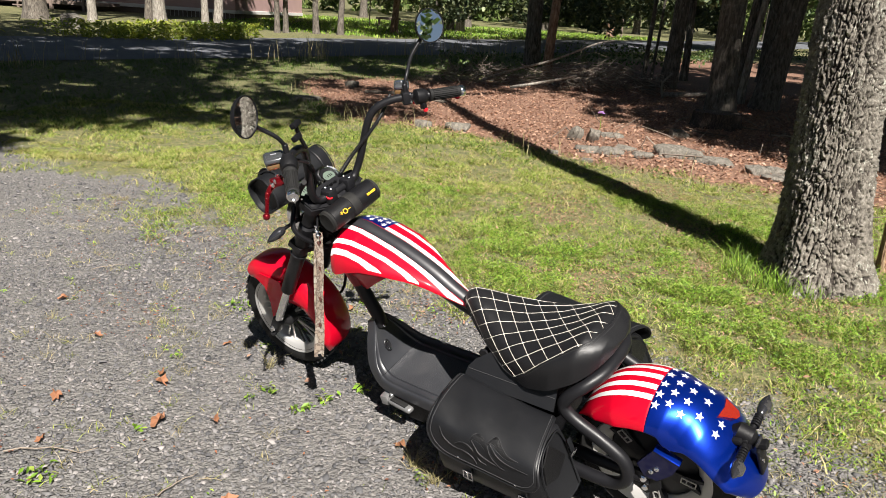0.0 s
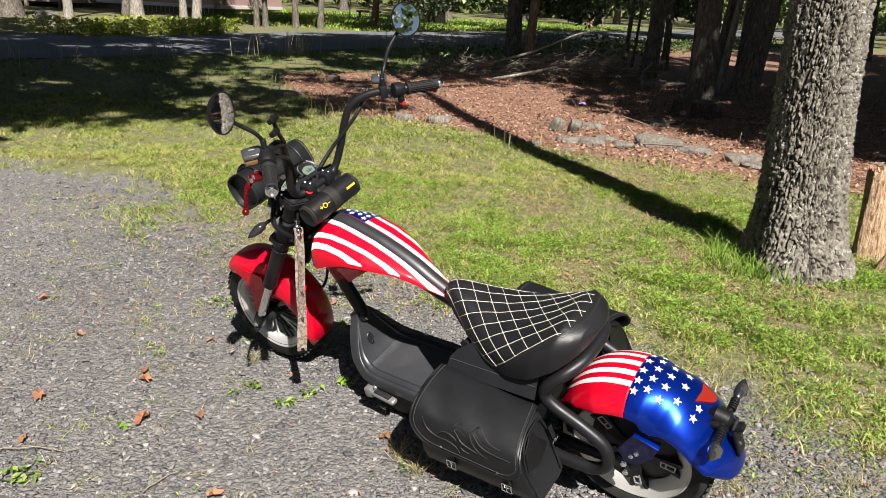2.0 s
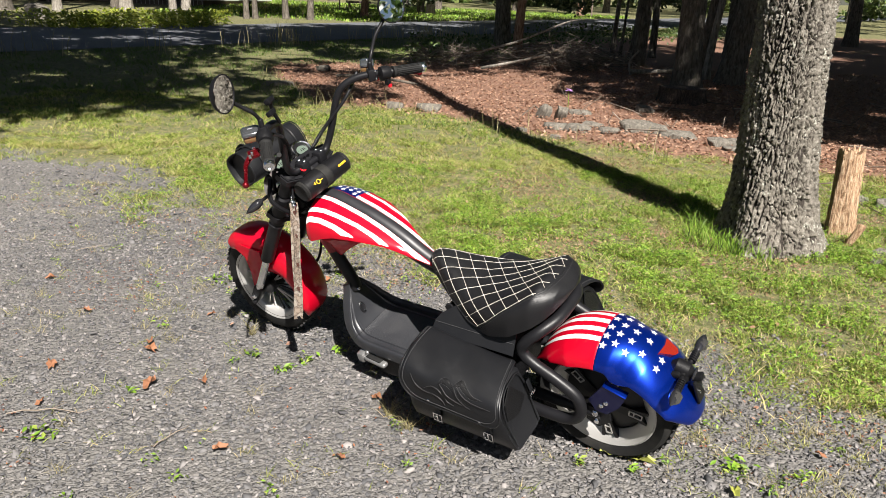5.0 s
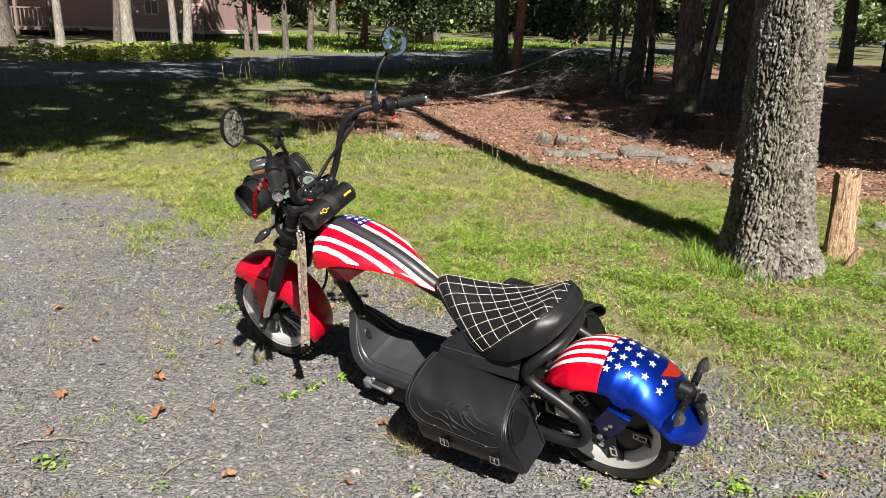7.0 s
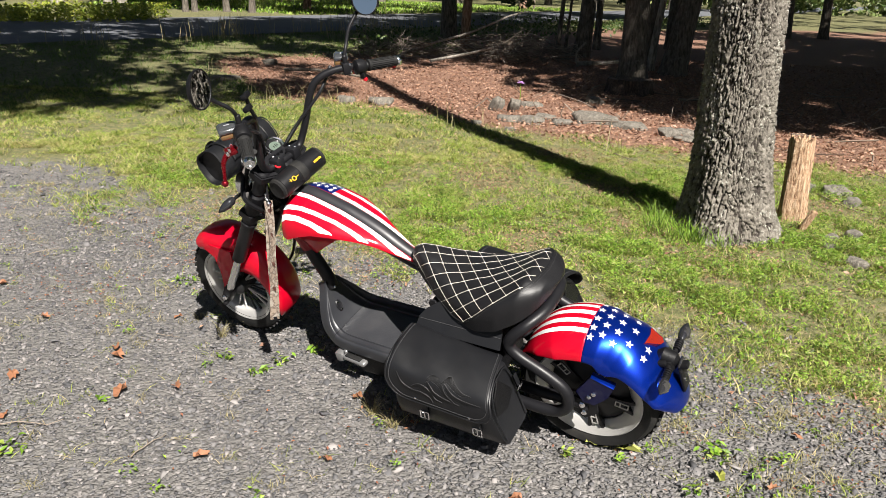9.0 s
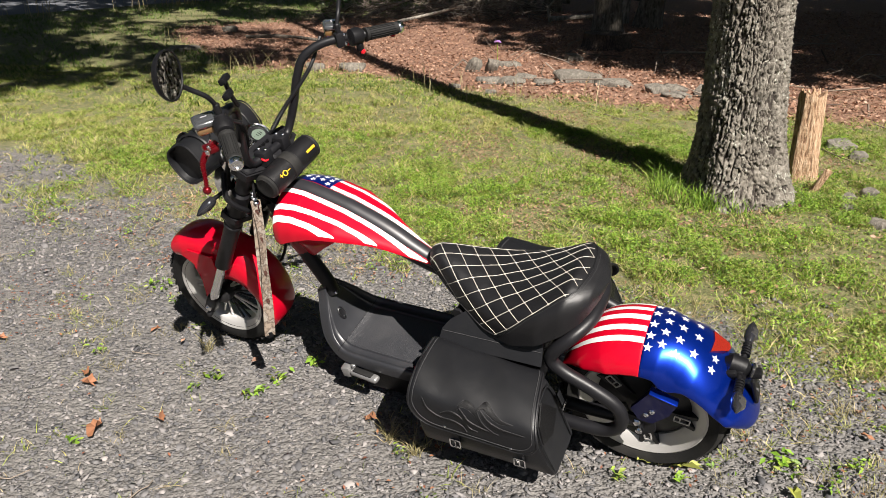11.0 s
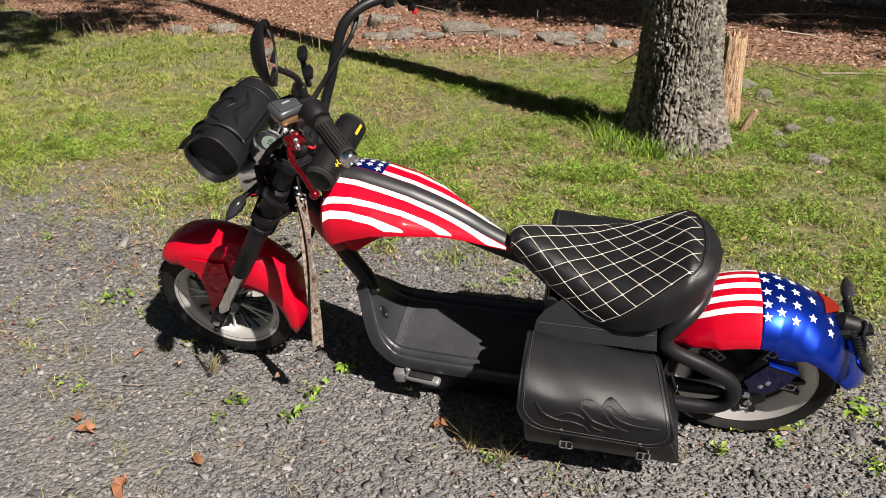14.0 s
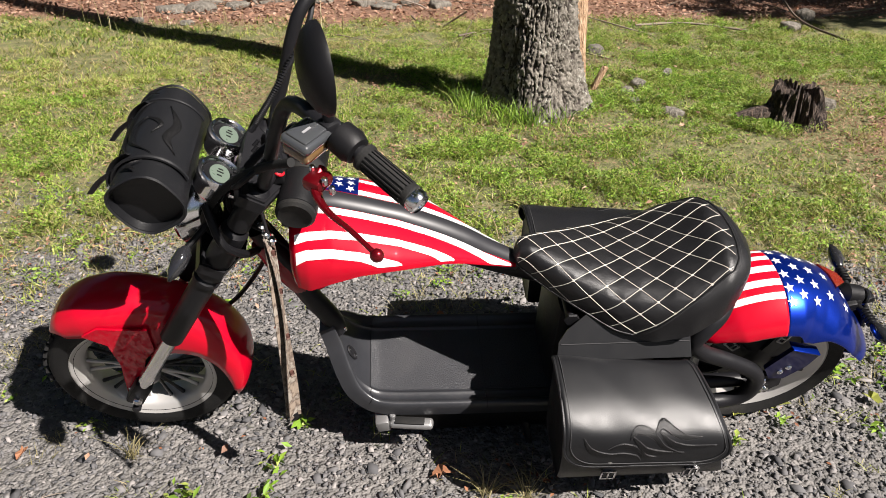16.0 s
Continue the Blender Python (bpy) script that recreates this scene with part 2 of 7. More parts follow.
FERN = scattered("yellow-green ferns", (0.0, (0.14, 0.20, 0.02)), (0.5, (0.34, 0.40, 0.045)), (1.0, (0.52, 0.52, 0.08)), rough=0.5, trans=0.4)
LITTER = scattered("dry brown leaf litter", (0.0, (0.11, 0.052, 0.032)), (0.4, (0.27, 0.14, 0.085)), (0.75, (0.42, 0.25, 0.165)), (1.0, (0.48, 0.34, 0.25)), rough=0.7, trans=0.1)
RUSSET = scattered("russet fallen leaf", (0.0, (0.10, 0.034, 0.020)), (0.5, (0.23, 0.082, 0.040)), (1.0, (0.36, 0.17, 0.085)), rough=0.7, trans=0.15)
YELLOW_LEAF = scattered("yellow-green fallen leaf", (0.0, (0.24, 0.30, 0.05)), (1.0, (0.36, 0.36, 0.08)), rough=0.6, trans=0.2)
TREE_LEAF = scattered("green tree leaves", (0.0, (0.030, 0.060, 0.012)), (0.5, (0.060, 0.105, 0.020)), (1.0, (0.13, 0.18, 0.04)), rough=0.5, trans=0.3)
FIR_LEAF = scattered("dull green conifer sprays", (0.0, (0.022, 0.040, 0.014)), (0.5, (0.060, 0.088, 0.028)), (1.0, (0.17, 0.18, 0.07)), rough=0.6, trans=0.2)
TWIG = scattered("grey-brown dead twigs", (0.0, (0.10, 0.075, 0.055)), (0.5, (0.20, 0.16, 0.125)), (1.0, (0.36, 0.31, 0.26)), rough=0.9)
STONE = bark("grey-brown field stone", (0.078, 0.069, 0.056), (0.150, 0.135, 0.113), (0.245, 0.222, 0.187), 0.2, 1.6)
FAR_LEAF = scattered("sunlit leaves of the far woods", (0.0, (0.045, 0.080, 0.018)), (0.5, (0.115, 0.165, 0.040)), (1.0, (0.26, 0.30, 0.10)), rough=0.5, trans=0.3)
OAK_BARK = plated_bark()
DARK_BARK = bark("dark furrowed bark", (0.035, 0.028, 0.022), (0.10, 0.085, 0.068), (0.19, 0.165, 0.135), 0.25)
PALE_BARK = bark("pale grey bark", (0.10, 0.088, 0.072), (0.23, 0.205, 0.175), (0.36, 0.335, 0.295), 0.3)
BROWN_BARK = bark("red-brown stripped bark", (0.10, 0.055, 0.033), (0.24, 0.145, 0.095), (0.36, 0.25, 0.18), 0.1)
RAW_WOOD = bark("weathered orange split wood", (0.17, 0.090, 0.048), (0.46, 0.30, 0.18), (0.64, 0.48, 0.33), 0.05, 3.0)
ROTTEN = bark("dark rotten stump wood", (0.018, 0.012, 0.009), (0.052, 0.036, 0.028), (0.15, 0.105, 0.080), 0.03, 3.0)
SIDING = simple("faded pink clapboard", (0.40, 0.265, 0.25), 0.75, 0, 0, 0.15, 8, bump=0.3, bump_scale=60)
TRIM_WHITE = simple("pale trim board", (0.60, 0.58, 0.56), 0.7, 0, 0, 0.1, 8)
DECK_WOOD = simple("grey weathered deck wood", (0.16, 0.12, 0.10), 0.8, 0, 0, 0.25, 10)
DARK_GLASS = simple("dark window glass", (0.02, 0.022, 0.026), 0.08, 0, 0.5, 0.1, 3)
SIGN_YELLOW = simple("yellow sign paint", (0.80, 0.42, 0.01), 0.5, 0, 0, 0.05, 8)
FLOWER = simple("pale violet petals", (0.40, 0.22, 0.50), 0.6)


# ---- mesh tools ----
def finish(me, material, smooth=True, angle=38):
    me.materials.append(material)
    if smooth:
        me.shade_smooth()
        me.set_sharp_from_angle(angle=radians(angle))
    return me


def part(name, bm, material, parent=None, label="", smooth=True, angle=38, outward=True):
    """Links a bmesh as ONE mesh object under a thing or a part."""
    me = bpy.data.meshes.new(name)
    if outward:
        bmesh.ops.recalc_face_normals(bm, faces=bm.faces)
    bm.to_mesh(me)
    bm.free()
    ob = new(name, finish(me, material, smooth, angle))
    ob.parent = parent
    return tagged(ob, label)


def thing(name, m, label, category, group="", kind=""):
    ob = new(name)
    ob.matrix_world = m
    ob.empty_display_size = 0.1
    return tagged(ob, label, category, group, kind)


def np_mesh(name, V, F, material, smooth=False):
    """A mesh from arrays of places and of equal-sided faces."""
    V, F = np.ascontiguousarray(V, dtype=np.float32), np.ascontiguousarray(F, dtype=np.int32)
    me = bpy.data.meshes.new(name)
    me.vertices.add(len(V))
    me.vertices.foreach_set("co", V.ravel())
    me.loops.add(F.size)
    me.loops.foreach_set("vertex_index", F.ravel())
    me.polygons.add(len(F))
    me.polygons.foreach_set("loop_start", np.arange(0, F.size, F.shape[1], dtype=np.int32))
    me.update(calc_edges=True)
    me.materials.append(material)
    if smooth:
        me.shade_smooth()
    return me


def spline(pts, n=8):
    """Catmull-Rom through the points, n steps a span."""
    p = [Vector(q) for q in pts]
    p = [p[0] * 2 - p[1]] + p + [p[-1] * 2 - p[-2]]
    out = []
    for i in range(1, len(p) - 2):
        a, b, c, d = p[i - 1:i + 3]
        for k in range(n):
            t = k / n
            out.append(0.5 * ((2 * b) + (c - a) * t + (2 * a - 5 * b + 4 * c - d) * t * t + (3 * b - a - 3 * c + d) * t ** 3))
    return out + [p[-2]]


def loft(rings, closed=True, caps=True):
    """A skin over rings of equally many points."""
    bm = bmesh.new()
    vs = [[bm.verts.new(p) for p in r] for r in rings]
    n = len(vs[0])
    for a, b in zip(vs, vs[1:]):
        for i in range(n if closed else n - 1):
            j = (i + 1) % n
            bm.faces.new((a[i], a[j], b[j], b[i]))
    if caps and closed:
        bm.faces.new(vs[0][::-1])
        bm.faces.new(vs[-1])
    return bm


def tube(pts, r, sides=12, smooth=0, caps=True, squash=1.0):
    """A round bar along points; r is one radius or one for each point."""
    if smooth:
        k = len(pts)
        fine = spline(pts, smooth)
        if not isinstance(r, (int, float)):
            r = list(np.interp(np.linspace(0, k - 1, len(fine)), range(k), r))
        pts = fine
    pts = [Vector(p) for p in pts]
    rs = [r] * len(pts) if isinstance(r, (int, float)) else r
    rings, side = [], None
    for i, p in enumerate(pts):
        d = (pts[min(i + 1, len(pts) - 1)] - pts[max(i - 1, 0)]).normalized()
        if side is None:
            side = d.orthogonal().normalized()
        side = (side - d * side.dot(d)).normalized()
        up = d.cross(side)
        rings.append([p + (side * math.cos(a) + up * math.sin(a) * squash) * rs[i] for a in (2 * math.pi * k / sides for k in range(sides))])
    return loft(rings, True, caps)


def lathe(profile, m=None, sides=32, closed_profile=False):
    """Turns (radius, height) pairs round z and then moves them by m."""
    m = m or Matrix()
    rings = []
    for r, h in profile:
        rings.append([m @ Vector((r * math.cos(2 * math.pi * k / sides), r * math.sin(2 * math.pi * k / sides), h)) for k in range(sides)])
    if closed_profile:
        rings.append(rings[0])
    bm = loft(rings, True, not closed_profile)
    if closed_profile:
        bmesh.ops.remove_doubles(bm, verts=bm.verts, dist=1e-5)
    return bm


def block(sx, sy, sz, m=None, bevel=0.0, seg=2):
    bm = bmesh.new()
    bmesh.ops.create_cube(bm, size=1.0, matrix=Matrix.Diagonal((sx, sy, sz, 1)))
    if bevel:
        bmesh.ops.bevel(bm, geom=bm.edges[:], offset=bevel, segments=seg, affect="EDGES", profile=0.5)
    if m is not None:
        bm.transform(m)
    return bm


def slab(outline, lo, hi, m=None, bevel=0.0):
    """A flat outline in x, y given thickness from z lo to hi."""
    bm = bmesh.new()
    a = [bm.verts.new((x, y, lo)) for x, y in outline]
    b = [bm.verts.new((x, y, hi)) for x, y in outline]
    n = len(a)
    bm.faces.new(a[::-1])
    top = bm.faces.new(b)
    for i in range(n):
        bm.faces.new((a[i], a[(i + 1) % n], b[(i + 1) % n], b[i]))
    if bevel:
        bmesh.ops.bevel(bm, geom=list(top.edges), offset=bevel, segments=2, affect="EDGES")
    if m is not None:
        bm.transform(m)
    return bm


def join(*bms):
    out = bms[0]
    for b in bms[1:]:
        me = bpy.data.meshes.new("tmp")
        b.to_mesh(me)
        b.free()
        out.from_mesh(me)
        bpy.data.meshes.remove(me)
    return out


def surf(S, us, vs, off=0.0):
    """A skin over S(u, v), moved out along its normal."""
    bm = bmesh.new()
    grid = [[bm.verts.new(lifted(S, u, v, off)) for v in vs] for u in us]
    for a, b in zip(grid, grid[1:]):
        for i in range(len(vs) - 1):
            bm.faces.new((a[i], a[i + 1], b[i + 1], b[i]))
    return bm


def lifted(S, u, v, off):
    p = Vector(S(u, v))
    if not off:
        return p
    e = 1e-3
    n = (Vector(S(u + e, v)) - Vector(S(u - e, v))).cross(Vector(S(u, v + e)) - Vector(S(u, v - e)))
    return p + n.normalized() * off if n.length > 1e-12 else p


def axis_y(x, y, z):
    """A lathe axis along the bike's left."""
    return Matrix.Translation((x, y, z)) @ Euler((radians(-90), 0, 0)).to_matrix().to_4x4()


def along(p, q):
    """A frame at p whose z points to q."""
    p, q = Vector(p), Vector(q)
    return Matrix.Translation(p) @ (q - p).to_track_quat("Z", "Y").to_matrix().to_4x4()


def rod(p, q, r, sides=16, bevel=0.15):
    L = (Vector(q) - Vector(p)).length
    b = min(r * bevel * 2, L / 3)
    return lathe([(r - b, 0), (r, b), (r, L - b), (r - b, L)], along(p, q), sides)


def lerp(x, xs, ys):
    return float(np.interp(x, xs, ys))


# ---- the ground ----
rng = np.random.default_rng(7)


def height(y):
    """The land is level round the drive and rises gently to the road."""
    return 0.02 * np.maximum(0.0, y - 11.7)


EDGE_X = [-30.0, -9.0, -4.2, -3.3, -2.6, -1.9, -1.3, -0.4, 0.2, 0.8, 1.1, 1.45, 1.9, 3.0, 5.0]
EDGE_Y = [13.0, 8.6, 7.1, 6.4, 6.2, 5.15, 4.72, 4.2, 3.84, 3.25, 2.98, 2.58, 2.18, 1.3, -0.7]
LIT_X = [-60.0, -3.6, -3.0, -1.4, -0.4, 0.8, 1.6, 3.2, 4.6, 6.0, 9.0, 14.0, 60.0]
LIT_Y = [200.0, 60.0, 14.6, 10.6, 10.4, 9.5, 8.5, 7.55, 6.7, 5.6, 4.2, 3.0, 0.0]


def patchy(x, y, scale, seed):
    """Smooth random values 0..1 over the plan."""
    rg = np.random.default_rng(seed)
    g = rg.random((64, 64))
    out, amp, tot = 0, 1.0, 0
    for o in range(3):
        u, v = np.asarray(x) * scale * 2 ** o + 17.3 * o, np.asarray(y) * scale * 2 ** o + 5.1 * o
        i, j = np.floor(u).astype(int), np.floor(v).astype(int)
        a, b = u - i, v - j
        a, b = a * a * (3 - 2 * a), b * b * (3 - 2 * b)
        q = lambda m, n: g[m % 64, n % 64]
        out = out + amp * (q(i, j) * (1 - a) * (1 - b) + q(i + 1, j) * a * (1 - b) + q(i, j + 1) * (1 - a) * b + q(i + 1, j + 1) * a * b)
        tot += amp
        amp *= 0.5
    return out / tot


def road_near(x):
    return 15.53 + (x + 8.71) * 1.197


def gravel_at(x, y):
    ragged = (patchy(x, y, 0.85, 61) - 0.5) * 1.1 + (patchy(x, y, 3.4, 62) - 0.5) * 1.0
    return np.clip(0.5 + (np.interp(x, EDGE_X, EDGE_Y) + 0.16 + ragged - y) * 0.62, 0, 1)


def litter_at(x, y):
    a = np.clip(0.5 + (y - np.interp(x, LIT_X, LIT_Y)) * 0.8, 0, 1)
    a = a * np.clip(0.5 + (road_near(x) - 5.0 - y) * 0.25, 0, 1) * np.clip(0.5 + (x * 0.5 + 17.5 - y) * 0.4 + np.clip((x - 2) * 2, 0, 4), 0, 1)
    b = np.clip(1.0 - np.hypot((x - 3.9) / 1.0, (y - 2.75) / 0.55), 0, 1)
    return np.clip(np.maximum(a, b), 0, 1)


def ground():
    def lines(lo, hi, step, far):
        a = np.arange(lo, hi, step)
        out = [hi + (far - hi) * (k / 26) ** 2.2 for k in range(1, 27)]
        back = [lo - (far + lo) * (k / 26) ** 2.2 for k in range(26, 0, -1)]
        return np.concatenate([back, a, [hi], out])
    gx, gy = lines(-8.0, 10.0, 0.1, 420.0), lines(-3.0, 20.0, 0.1, 420.0)
    X, Y = np.meshgrid(gx, gy, indexing="ij")
    bump = 0.012 * np.sin(X * 2.1 + 1.3 * np.sin(Y * 1.7)) * np.cos(Y * 1.9 + X) * np.clip((Y - 3.5) / 3, 0, 1)
    Z = height(Y) + bump - 0.004
    V = np.stack([X, Y, Z], -1).reshape(-1, 3)
    n, m = len(gx), len(gy)
    i = np.arange(n * m).reshape(n, m)
    F = np.stack([i[:-1, :-1], i[1:, :-1], i[1:, 1:], i[:-1, 1:]], -1).reshape(-1, 4)
    me = np_mesh("ground", V, F, GROUND, True)
    for name, val in (("gravel", gravel_at(X, Y)), ("litter", litter_at(X, Y))):
        me.attributes.new(name, "FLOAT", "POINT").data.foreach_set("value", val.astype(np.float32).ravel())
    return tagged(new("ground", me), "gravel drive, patchy lawn and leaf-littered earth", "ground", kind="structure")


ground()


def road():
    # near edge and far edge as straight lines across the land
    near, far = np.array([-8.71, 15.53]), np.array([-12.0, 21.6])
    d = np.array([0.645, 0.764])
    V, F = [], []
    ss = np.concatenate([np.linspace(-60, 60, 121), np.linspace(65, 330, 40)])
    for s in ss:
        for k in range(7):
            p = near + (far - near) * k / 6 + d * s + np.array([0.09 * math.sin(s * 1.7), 0.0]) * (k in (0, 6))
            crown = 0.05 * (1 - (k / 3 - 1) ** 2)
            V.append((p[0], p[1], float(height(p[1])) + 0.012 + crown))
    n = len(ss)
    for i in range(n - 1):
        for k in range(6):
            F.append((i * 7 + k, i * 7 + k + 1, i * 7 + k + 8, i * 7 + k + 7))
    me = np_mesh("road", V, F, ASPHALT, True)
    return tagged(new("road", me), "worn grey asphalt country road", "road", kind="structure")


road()


# ---- trees ----
def trunk_mesh(H, r0, lean, sides=20, steps=26, flare=0.35, wob=0.05, seed=0, limbs=6, limb_from=0.45):
    """A tapered, slightly crooked trunk with limbs."""
    rg = random.Random(seed)
    pts, rs = [], []
    for k in range(steps):
        t = (k / (steps - 1)) ** 1.6
        z = H * t
        pts.append((lean[0] * z + wob * math.sin(z * 0.9 + seed), lean[1] * z + wob * math.cos(z * 0.7 + seed * 2), z - 0.06))
        rs.append(r0 * (1 - 0.82 * t) * (1 + flare * math.exp(-z / 0.35)))
    bms = [tube(pts, rs, sides)]
    for k in range(limbs):
        f = limb_from + (0.95 - limb_from) * (k + rg.random()) / limbs
        z = H * f
        p = Vector((lean[0] * z, lean[1] * z, z))
        a = rg.uniform(0, 6.28)
        L = H * 0.28 * (1.15 - f)
        q = p + Vector((math.cos(a), math.sin(a), 0.35)) * L
        bms.append(tube([p, p.lerp(q, 0.5) + Vector((0, 0, -0.06 * L)), q], [r0 * (1 - 0.8 * f) * 0.5, r0 * 0.2, r0 * 0.06], 7))
    return join(*bms)


def leaf_cloud(n, blobs, size, seed, flat=0.5):
    """Leaf quads in uneven clumps round blob centres (x, y, z, radius)."""
    rg = np.random.default_rng(seed)
    b = np.array(blobs)
    w = b[:, 3] ** 2
    pick = rg.choice(len(b), n, p=w / w.sum())
    u = rg.normal(size=(n, 3))
    u /= np.linalg.norm(u, axis=1)[:, None]
    c = b[pick, :3] + u * (b[pick, 3] * rg.uniform(0.35, 1.0, n) ** 0.6)[:, None] * np.array([1, 1, 0.75])
    nrm = rg.normal(size=(n, 3)) * np.array([1, 1, flat]) + np.array([0, 0, 0.8])
    nrm /= np.linalg.norm(nrm, axis=1)[:, None]
    t = np.cross(nrm, rg.normal(size=(n, 3)))
    t /= np.linalg.norm(t, axis=1)[:, None]
    s = np.cross(nrm, t)
    L = (size * rg.uniform(0.6, 1.3, n))[:, None]
    W = L * 0.55
    V = np.stack([c - t * L * 0.5, c + s * W * 0.5 - nrm * 0.06 * L, c + t * L * 0.5, c - s * W * 0.5 - nrm * 0.06 * L], 1).reshape(-1, 3)
    return V, np.arange(n * 4).reshape(n, 4)


CROWNS = []
for k in range(4):
    rg = random.Random(40 + k)
    blobs = []
    for i in range(26):
        a, rr, z = rg.uniform(0, 6.28), rg.uniform(0.2, 1.0) ** 0.6, rg.uniform(-1, 1)
        R = 3.4 * math.sqrt(max(1 - z * z * 0.8, 0.1))
        blobs.append((R * rr * math.cos(a), R * rr * math.sin(a), z * 3.4, rg.uniform(0.55, 1.15)))
    V, F = leaf_cloud(2800, blobs, 0.385, 50 + k)
    CROWNS.append(np_mesh("crown", V, F, TREE_LEAF))


def tree(x, y, H, r0, material, label, lean=(0, 0), crown_z=None, scale=1.0, seed=0, group="trees in the wood", crowns=1, reach=(0, 0), **kw):
    t = thing("tree", pose(x, y, float(height(y))), label, "tree", group)
    part("trunk", trunk_mesh(H, r0, lean, seed=seed, **kw), material, t)
    rg = random.Random(seed)
    for k in range(crowns):
        c = new("crown", CROWNS[(seed + k) % 4])
        c.parent = t
        cz = (crown_z or H * 0.78)
        c.matrix_local = pose(lean[0] * cz + reach[0] + (rg.uniform(-2, 2) if k else 0), lean[1] * cz + reach[1] + (rg.uniform(-2, 2) if k else 0), cz + k * 1.5, 0, 0, rg.uniform(0, 360)) @ Matrix.Diagonal((scale, scale, scale, 1))
    return t


# the big oak beside the drive, with deeply ridged bark
def oak():
    t = thing("oak_tree", pose(2.46, 4.63, 0.0), "large oak with deeply ridged, lichen-flecked bark", "tree")
    n, m = 330, 430
    zs = np.concatenate([np.linspace(-0.08, 2.5, m - 12), np.linspace(2.9, 17, 12)])
    V = np.zeros((m, n, 3))
    plate = np.ones((m, n))
    ang = np.linspace(0, 2 * math.pi, n, endpoint=False)
    for i, z in enumerate(zs):
        base = 0.258 - 0.021 * min(max(z, 0), 3.2) - 0.010 * max(z - 3.2, 0)
        fl = 0.125 * math.exp(-max(z, 0) / 0.27)
        cx, cy = -0.02 - 0.082 * z + 0.012 * z * z * (z < 3.4) + (0.09 * (z - 3.2) if z > 3.2 else 0), 0.012 * math.sin(z * 2)
        for j, a in enumerate(ang):
            r = base + fl * (1 + 0.35 * math.sin(a * 5 + 0.7) + 0.25 * math.sin(a * 3 + 2))
            if z < 2.6:
                ca, sa = math.cos(a), math.sin(a)
                q = noise.noise(Vector((ca * 5.0, sa * 5.0, z * 7.0)))
                q2 = noise.noise(Vector((ca * 16.0 + 9, sa * 16.0, z * 18.0)))
                w = Vector((ca * 8.6 + 0.7 * q + 0.40 * q2, sa * 8.6 + 0.7 * q - 0.35 * q2, z * 8.0 + 1.1 * q + 0.7 * q2))
                d, pt = noise.voronoi(w)
                d2, pt2 = noise.voronoi(w * 2.3)
                f1 = min(max((d[1] - d[0] - 0.06) * 9.0, 0.0), 1.0)
                f2 = min(max((d2[1] - d2[0] - 0.02) * 4.0, 0.0), 1.0)
                rise = 0.72 + 0.28 * noise.cell(pt[0] * 7.3)
                rise2 = noise.cell(pt2[0] * 5.1)
                k = f1 * (0.62 + 0.38 * f2)
                plate[i, j] = k
                g = noise.noise(Vector((ca * 26, sa * 26, z * 55))) + 0.6 * noise.noise(Vector((ca * 60, sa * 60, z * 130)))
                r += (0.028 * rise + 0.007 * rise2 * f2) * f1 ** 0.8 + 0.012 * g * k - 0.024
            V[i, j] = (cx + r * math.cos(a), cy + r * math.sin(a), z)
    i = np.arange(m * n).reshape(m, n)
    F = np.stack([i[:-1], np.roll(i[:-1], -1, 1), np.roll(i[1:], -1, 1), i[1:]], -1).reshape(-1, 4)
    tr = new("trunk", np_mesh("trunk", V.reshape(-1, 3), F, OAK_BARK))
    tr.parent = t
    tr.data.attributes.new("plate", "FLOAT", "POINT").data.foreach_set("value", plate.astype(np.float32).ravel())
    for k in range(5):
        a = k * 1.3
        z = 10.5 + k * 1.2
        part("limb", tube([(-0.05, 0, z), (1.4 * math.cos(a), 1.4 * math.sin(a), z + 0.9), (3.2 * math.cos(a), 3.2 * math.sin(a), z + 2.2)], [0.12, 0.08, 0.03], 8), OAK_BARK, t)
    for k in range(2):
        c = new("crown", CROWNS[k])
        c.parent = t
        c.matrix_local = pose(0.5 + k, 0.5 + k * 1.2, 16.5 + 2.6 * k, 0, 0, 70 * k) @ Matrix.Diagonal((1.05, 1.05, 1.05, 1))


oak()

